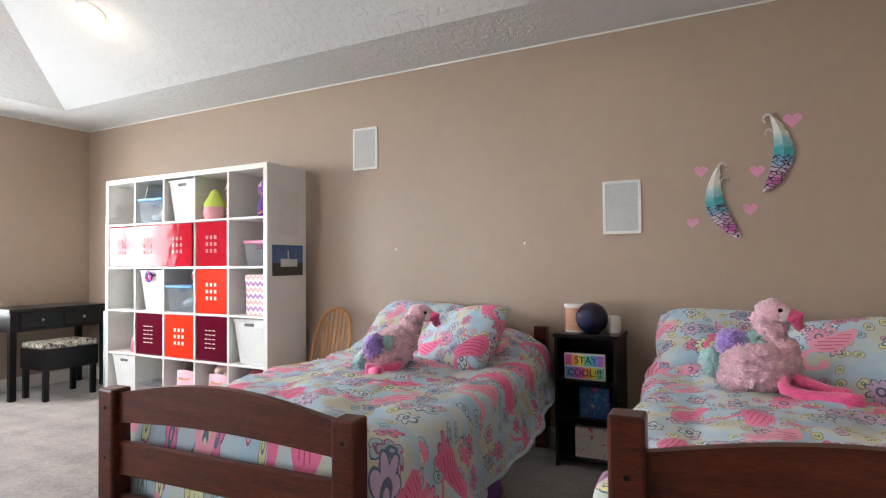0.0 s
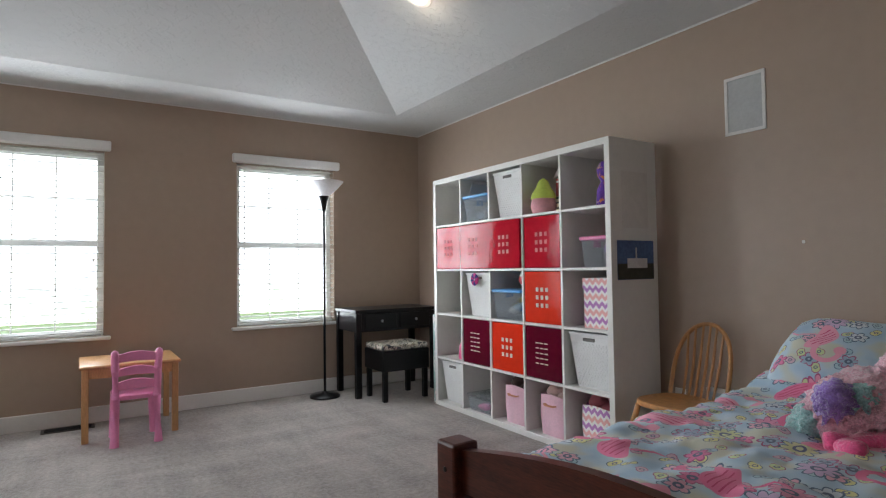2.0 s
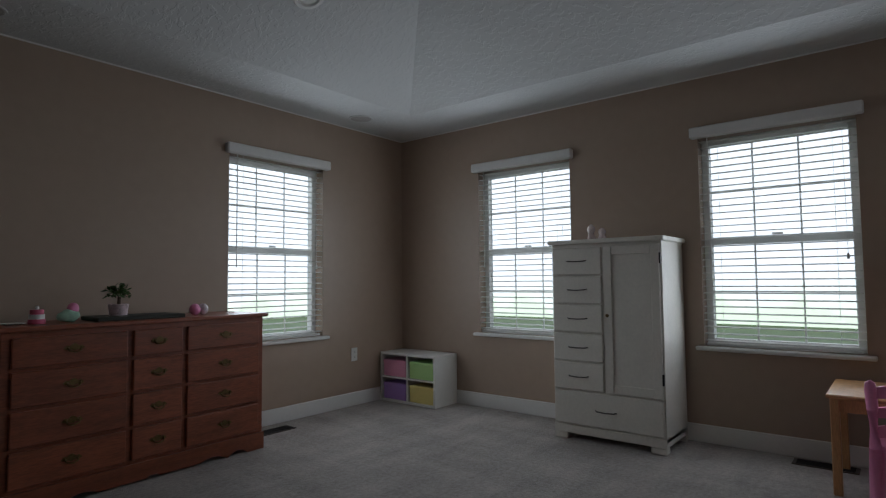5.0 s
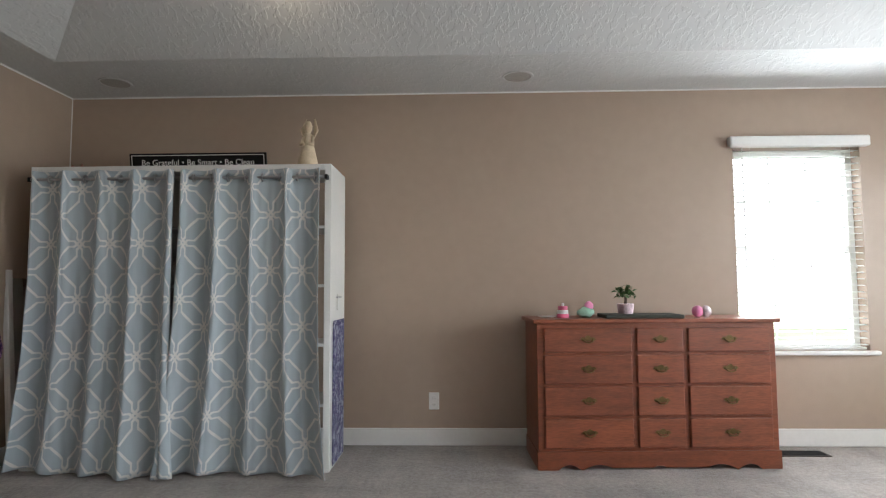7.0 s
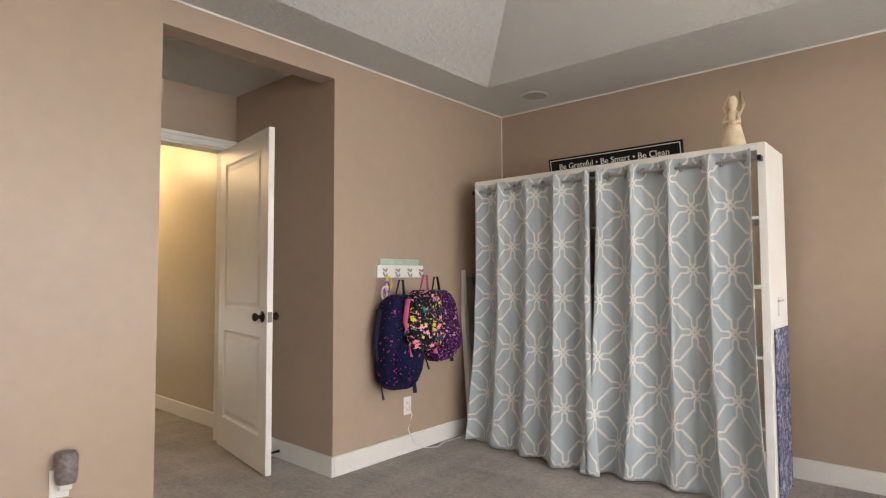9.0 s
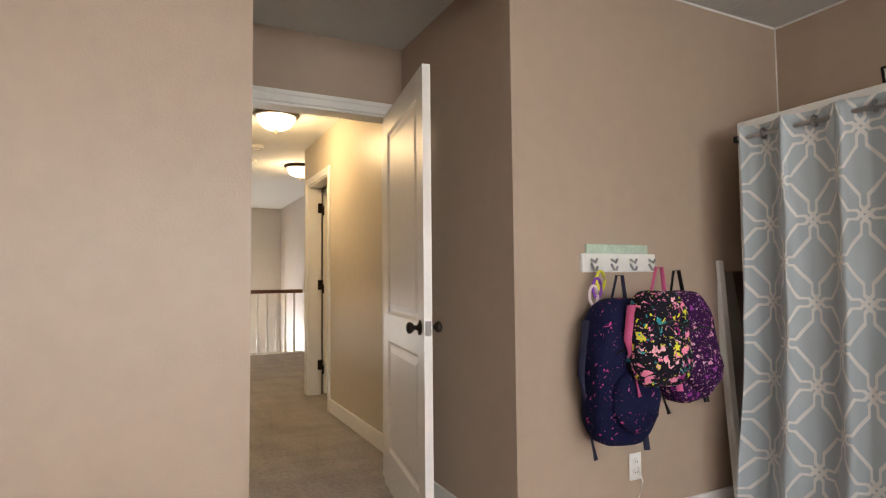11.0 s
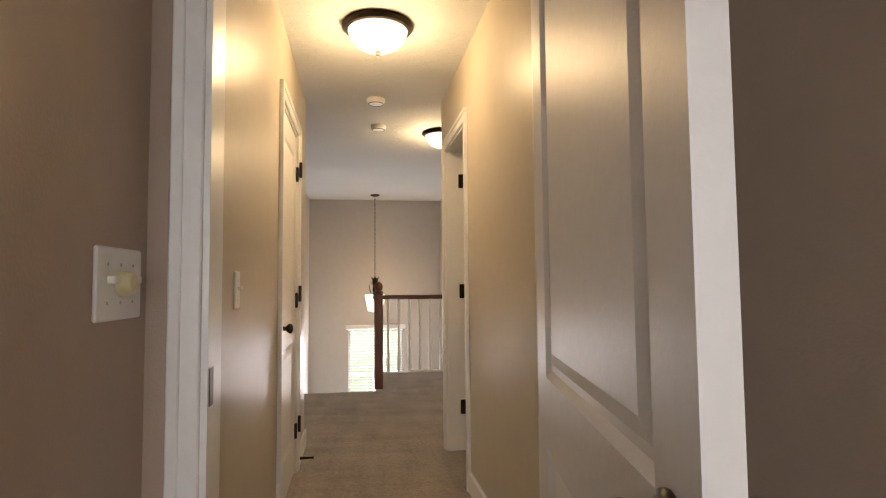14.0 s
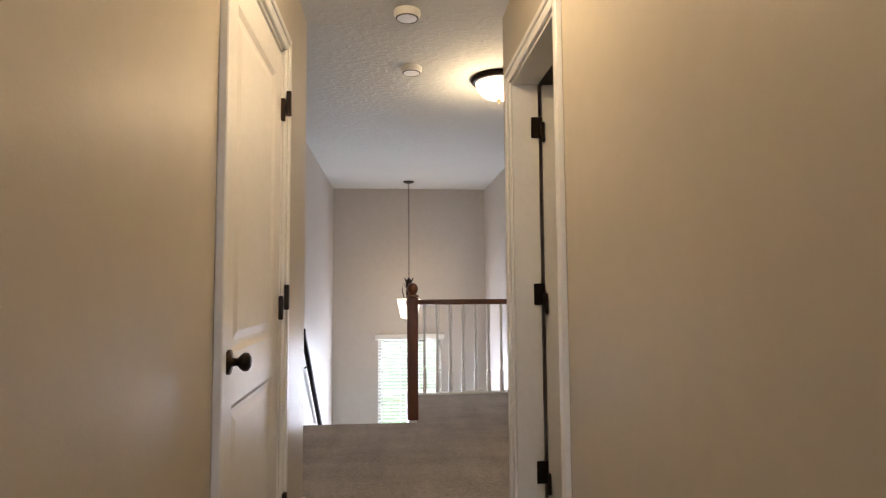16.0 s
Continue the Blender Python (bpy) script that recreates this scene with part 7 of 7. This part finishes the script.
# ---- ceiling fittings ----
GRILLE = mat("ceiling_grille", (0.42, 0.40, 0.37), 0.7, vary=0.1, bump=0.3, bscale=500)
for x in (0.81, 3.335, 6.01):
    sp = thing("ceiling_speaker", pose(x, -6.04, CZ), "round flush ceiling speaker with a grey grille", "speaker", "ceiling speakers")
    part("ring", lt([(0.088, 0), (0.088, -0.006), (0.1, -0.006), (0.102, 0)], 32), CEIL, sp, "", True)
    part("grille", lt([(0, -0.0045), (0.0875, -0.0035), (0.0875, 0)], 32), GRILLE, sp, "grey mesh grille", True)
SL_ = rise / run
BULBG = glow("warm_lamp_glass", (1.0, 0.86, 0.66), 14)
for x in (2.06, 4.60):
    for y, s in ((S1 - 0.63, -1), (S0 + 0.55, 1)):
        dd_ = (S1 - y) if s < 0 else (y - S0)
        z = CZ + SL_ * dd_
        tilt = math.degrees(math.atan(SL_)) * (1 if s > 0 else -1)
        rl = thing("recessed_light", pose(x, y, z - 0.001, tilt, 0, 0), "white recessed ceiling light, switched on", "ceiling light", "recessed lights")
        part("trim_ring", lt([(0.062, -0.002), (0.068, -0.014), (0.088, -0.012), (0.098, -0.001)], 32), TRIM, rl, "", True)
        part("baffle", lt([(0.062, -0.003), (0.055, -0.0015), (0.04, -0.001)], 32), TRIM, rl, "", True)
        lit = not (x < 3 and s > 0)
        part("lamp_face", lt([(0, -0.012), (0.035, -0.010), (0.055, -0.003)], 24), BULBG if lit else WHITEPL, rl, "glowing warm lamp" if lit else "unlit lamp", True)
        if not lit:
            rl["label"] = "white recessed ceiling light, switched off"
            continue
        lp = bulb("recessed_lamp", (x, y + 0.02 * s, z - 0.14), 2.2, (1.0, 0.82, 0.6), 0.05)
OPAL = glow("opal_glass_glow", (1.0, 0.84, 0.58), 3.0)
for x, y in ((9.20, -4.215), (11.25, -4.86)):
    dl = thing("dome_light", pose(x, y, CZ if x < HX else CZ + 0.012) @ Matrix.Diagonal((1.04, 1.04, 1.05, 1)), "bronze flush dome light with opal glass, on", "ceiling light", "hall dome lights")
    part("rim", lt([(0, 0), (0.17, 0), (0.175, -0.012), (0.16, -0.03), (0.145, -0.032), (0.14, -0.02)], 36), BRONZE, dl, "bronze rim", True)
    ob = part("bowl", lt([(0.145, -0.03), (0.135, -0.065), (0.105, -0.10), (0.06, -0.122), (0, -0.13)], 36), OPAL, dl, "glowing opal glass bowl", True)
    ob.visible_shadow = False
    part("finial", lt([(0.012, -0.128), (0.014, -0.14), (0.006, -0.148), (0.008, -0.156), (0, -0.162)], 14), BRONZE, dl, "", True)
    bulb("dome_lamp", (x, y, CZ - 0.20), 27, WARM, 0.10)
for x, y in ((10.37, -4.245), (11.10, -4.29)):
    sd = thing("smoke_detector", pose(x, y, CZ if x < HX else CZ + 0.012), "white round smoke detector on the ceiling", "smoke detector", "smoke detectors")
    part("housing", lt([(0, 0), (0.065, 0), (0.065, -0.018), (0.055, -0.034), (0.03, -0.038), (0, -0.038)], 28), WHITEPL, sd, "", True)
    part("vent_ring", lt([(0.048, -0.0365), (0.05, -0.0385), (0.056, -0.034)], 28), mat("grey_slot", (0.16, 0.15, 0.14), 0.7), sd)

# ---- floor vents ----
for m in (pose(1.57, -6.15, 0), pose(0.12, -2.95, 0, 0, 0, 90)):
    vt = thing("floor_vent", m, "dark brown metal floor register in the carpet", "floor vent", "floor vents")
    part("vent_frame", bx(-0.16, 0.16, -0.06, 0.06, 0.0, 0.006, bev=0.002), mat("brown_metal", (0.06, 0.045, 0.035), 0.5, metal=0.4), vt)
    for k in range(9):
        part("vent_slat", bx(-0.14, 0.14, -0.048 + k * 0.0115, -0.043 + k * 0.0115, 0.0062, 0.009), DARK, vt)

# ---- landing: newel, balustrade, pendant ----
STAIN = mat("stained_oak_rail", (0.13, 0.045, 0.018), 0.3, vary=0.4, scale=5, stretch=(6, 6, 1))
STAINR = mat("stained_oak_handrail", (0.13, 0.045, 0.018), 0.3, vary=0.4, scale=5, stretch=(6, 1, 6))
bl = thing("balustrade", pose(12.47, -4.34, 0), "stained oak handrail with white turned balusters on the landing", "balustrade")
nw = part("newel_post", bx(-0.045, 0.045, -0.045, 0.045, 0.0205, 1.02, bev=0.006), STAIN, bl, "stained oak newel post")
part("newel_cap", lt([(0.035, 1.02), (0.055, 1.028), (0.05, 1.04), (0.03, 1.05), (0.045, 1.075), (0.048, 1.10), (0.035, 1.13), (0.015, 1.142), (0, 1.144)], 20), STAIN, nw, "turned cap", True)
part("handrail", bx(0.046, 1.16, -0.03, 0.03, 0.925, 0.98, bev=0.012, seg=2), STAIN, bl)
part("handrail", bx(1.16, 1.22, -1.10, 0.03, 0.925, 0.98, bev=0.012, seg=2), STAINR, bl)
first = None
bal = [(0.022, 0.0), (0.022, 0.20), (0.013, 0.215), (0.018, 0.23), (0.012, 0.245), (0.018, 0.32), (0.014, 0.48), (0.011, 0.60), (0.016, 0.615), (0.011, 0.63), (0.017, 0.66), (0.018, 0.905)]
spots = [(1.19, -0.03 - i * 0.135) for i in range(8)] + [(0.18 + i * 0.14, 0.0) for i in range(7)]
for x, y in spots:
    mm = pose(x, y, 0.0205)
    if first is None:
        first = part("baluster", lt(bal, 10), TRIM, bl, "", True, mm)
    else:
        share("baluster", first, bl, mm)
pdn = thing("pendant_light", pose(14.85, -4.38, CZ + 0.012), "bronze chain pendant with a frosted glass bowl shade, on", "pendant light")
part("canopy", lt([(0, 0), (0.07, 0), (0.065, -0.015), (0.02, -0.03), (0, -0.03)], 24), BRONZE, pdn, "", True)
bm = bmesh.new()
z = -0.03
k = 0
while z > -1.24:
    t = Matrix.Rotation(radians(90), 3, "X") if k % 2 else Matrix.Rotation(radians(90), 3, "Y")
    pts = [Vector((0.010 * math.cos(a * math.pi / 4), 0, 0.02 * math.sin(a * math.pi / 4))) for a in range(9)]
    if k % 2:
        pts = [Vector((0, p.x, p.z)) for p in pts]
    tube(bm, [p + Vector((0, 0, z - 0.018)) for p in pts], 0.0028, 5)
    z -= 0.032
    k += 1
part("chain", bm, BRONZE, pdn)
part("hub", lt([(0, -1.22), (0.03, -1.25), (0.045, -1.30), (0.03, -1.36), (0.04, -1.40), (0.02, -1.62), (0.03, -1.66), (0, -1.70)], 18), BRONZE, pdn, "", True)
for sy in (-1, 1):
    part("arm", tb([(0, sy * 0.02, -1.36), (0, sy * 0.07, -1.29), (0, sy * 0.085, -1.38), (0, sy * 0.06, -1.47)], 0.007, 8), BRONZE, pdn, "curled bronze arm", True)
    part("leaf_tip", tb([(0, sy * 0.02, -1.30), (0, sy * 0.045, -1.24), (0, sy * 0.06, -1.22)], [0.012, 0.009, 0.002], 8), BRONZE, pdn, "", True)
ob = part("shade", lt([(0.10, -1.72), (0.115, -1.66), (0.13, -1.58), (0.15, -1.49), (0.145, -1.49), (0.12, -1.58), (0.10, -1.66), (0.04, -1.735), (0, -1.74), (0.09, -1.725)], 24), OPAL, pdn, "glowing frosted glass bowl", True)
ob.visible_shadow = False
bulb("pendant_lamp", (14.85, -4.38, 0.80), 16, WARM, 0.12)
hr = thing("stair_handrail", pose(12.6, -3.42, 0), "dark handrail sloping down the stairwell wall", "handrail")
part("rail", tb([(0.0, 0, 0.75), (2.6, 0, -1.5)], 0.025, 10), BLACK, hr, "", True)
for u in (0.15, 0.8):
    part("bracket", tb([(2.6 * u, 0, 0.75 - 2.25 * u), (2.6 * u, 0.04, 0.72 - 2.25 * u)], 0.008, 8), BRONZE, hr)

# ---- outside: ground, glowing backdrop of trees and pale distance ----
setting("ground", bx(-400, 400, -400, 400, -3.5, -3.2), LAWN, "lawn stretching to the horizon", "ground")


def backdrop(name, m, w, h):
    """A bright hazy distance, far beyond the windows: a sheet that glows by itself."""
    mt = bpy.data.materials.get("glowing_distance") or bpy.data.materials.new("glowing_distance")
    mt.use_nodes = True
    n, l = mt.node_tree.nodes, mt.node_tree.links
    b = n["Principled BSDF"]
    if "hz" not in n:
        co, sp, cr, nz, ad = n.new("ShaderNodeTexCoord"), n.new("ShaderNodeSeparateXYZ"), n.new("ShaderNodeValToRGB"), n.new("ShaderNodeTexNoise"), n.new("ShaderNodeMath")
        co.name = "hz"
        nz.inputs["Scale"].default_value, nz.inputs["Detail"].default_value = 0.25, 6
        l.new(co.outputs["Object"], sp.inputs[0])
        l.new(co.outputs["Object"], nz.inputs["Vector"])
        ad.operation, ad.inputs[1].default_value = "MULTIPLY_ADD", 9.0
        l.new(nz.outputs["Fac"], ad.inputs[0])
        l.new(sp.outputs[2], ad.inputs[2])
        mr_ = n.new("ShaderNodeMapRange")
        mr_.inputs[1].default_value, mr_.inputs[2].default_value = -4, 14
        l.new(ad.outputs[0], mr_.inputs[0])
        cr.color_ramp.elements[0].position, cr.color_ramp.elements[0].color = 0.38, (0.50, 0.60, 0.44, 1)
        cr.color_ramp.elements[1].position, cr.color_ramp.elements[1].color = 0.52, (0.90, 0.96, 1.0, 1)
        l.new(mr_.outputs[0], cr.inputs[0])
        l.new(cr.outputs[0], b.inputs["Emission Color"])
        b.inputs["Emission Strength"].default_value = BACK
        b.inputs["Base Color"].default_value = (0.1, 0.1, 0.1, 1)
    bm = bmesh.new()
    v = [bm.verts.new(p) for p in ((-w / 2, 0, -4), (w / 2, 0, -4), (w / 2, 0, h), (-w / 2, 0, h))]
    bm.faces.new(v)
    ob = setting(name, bm, mt, "glowing sheet of bright hazy sky and distant trees", "backdrop")
    ob.matrix_basis = m


# strength at which the backdrop sheets themselves glow, whitening the windows
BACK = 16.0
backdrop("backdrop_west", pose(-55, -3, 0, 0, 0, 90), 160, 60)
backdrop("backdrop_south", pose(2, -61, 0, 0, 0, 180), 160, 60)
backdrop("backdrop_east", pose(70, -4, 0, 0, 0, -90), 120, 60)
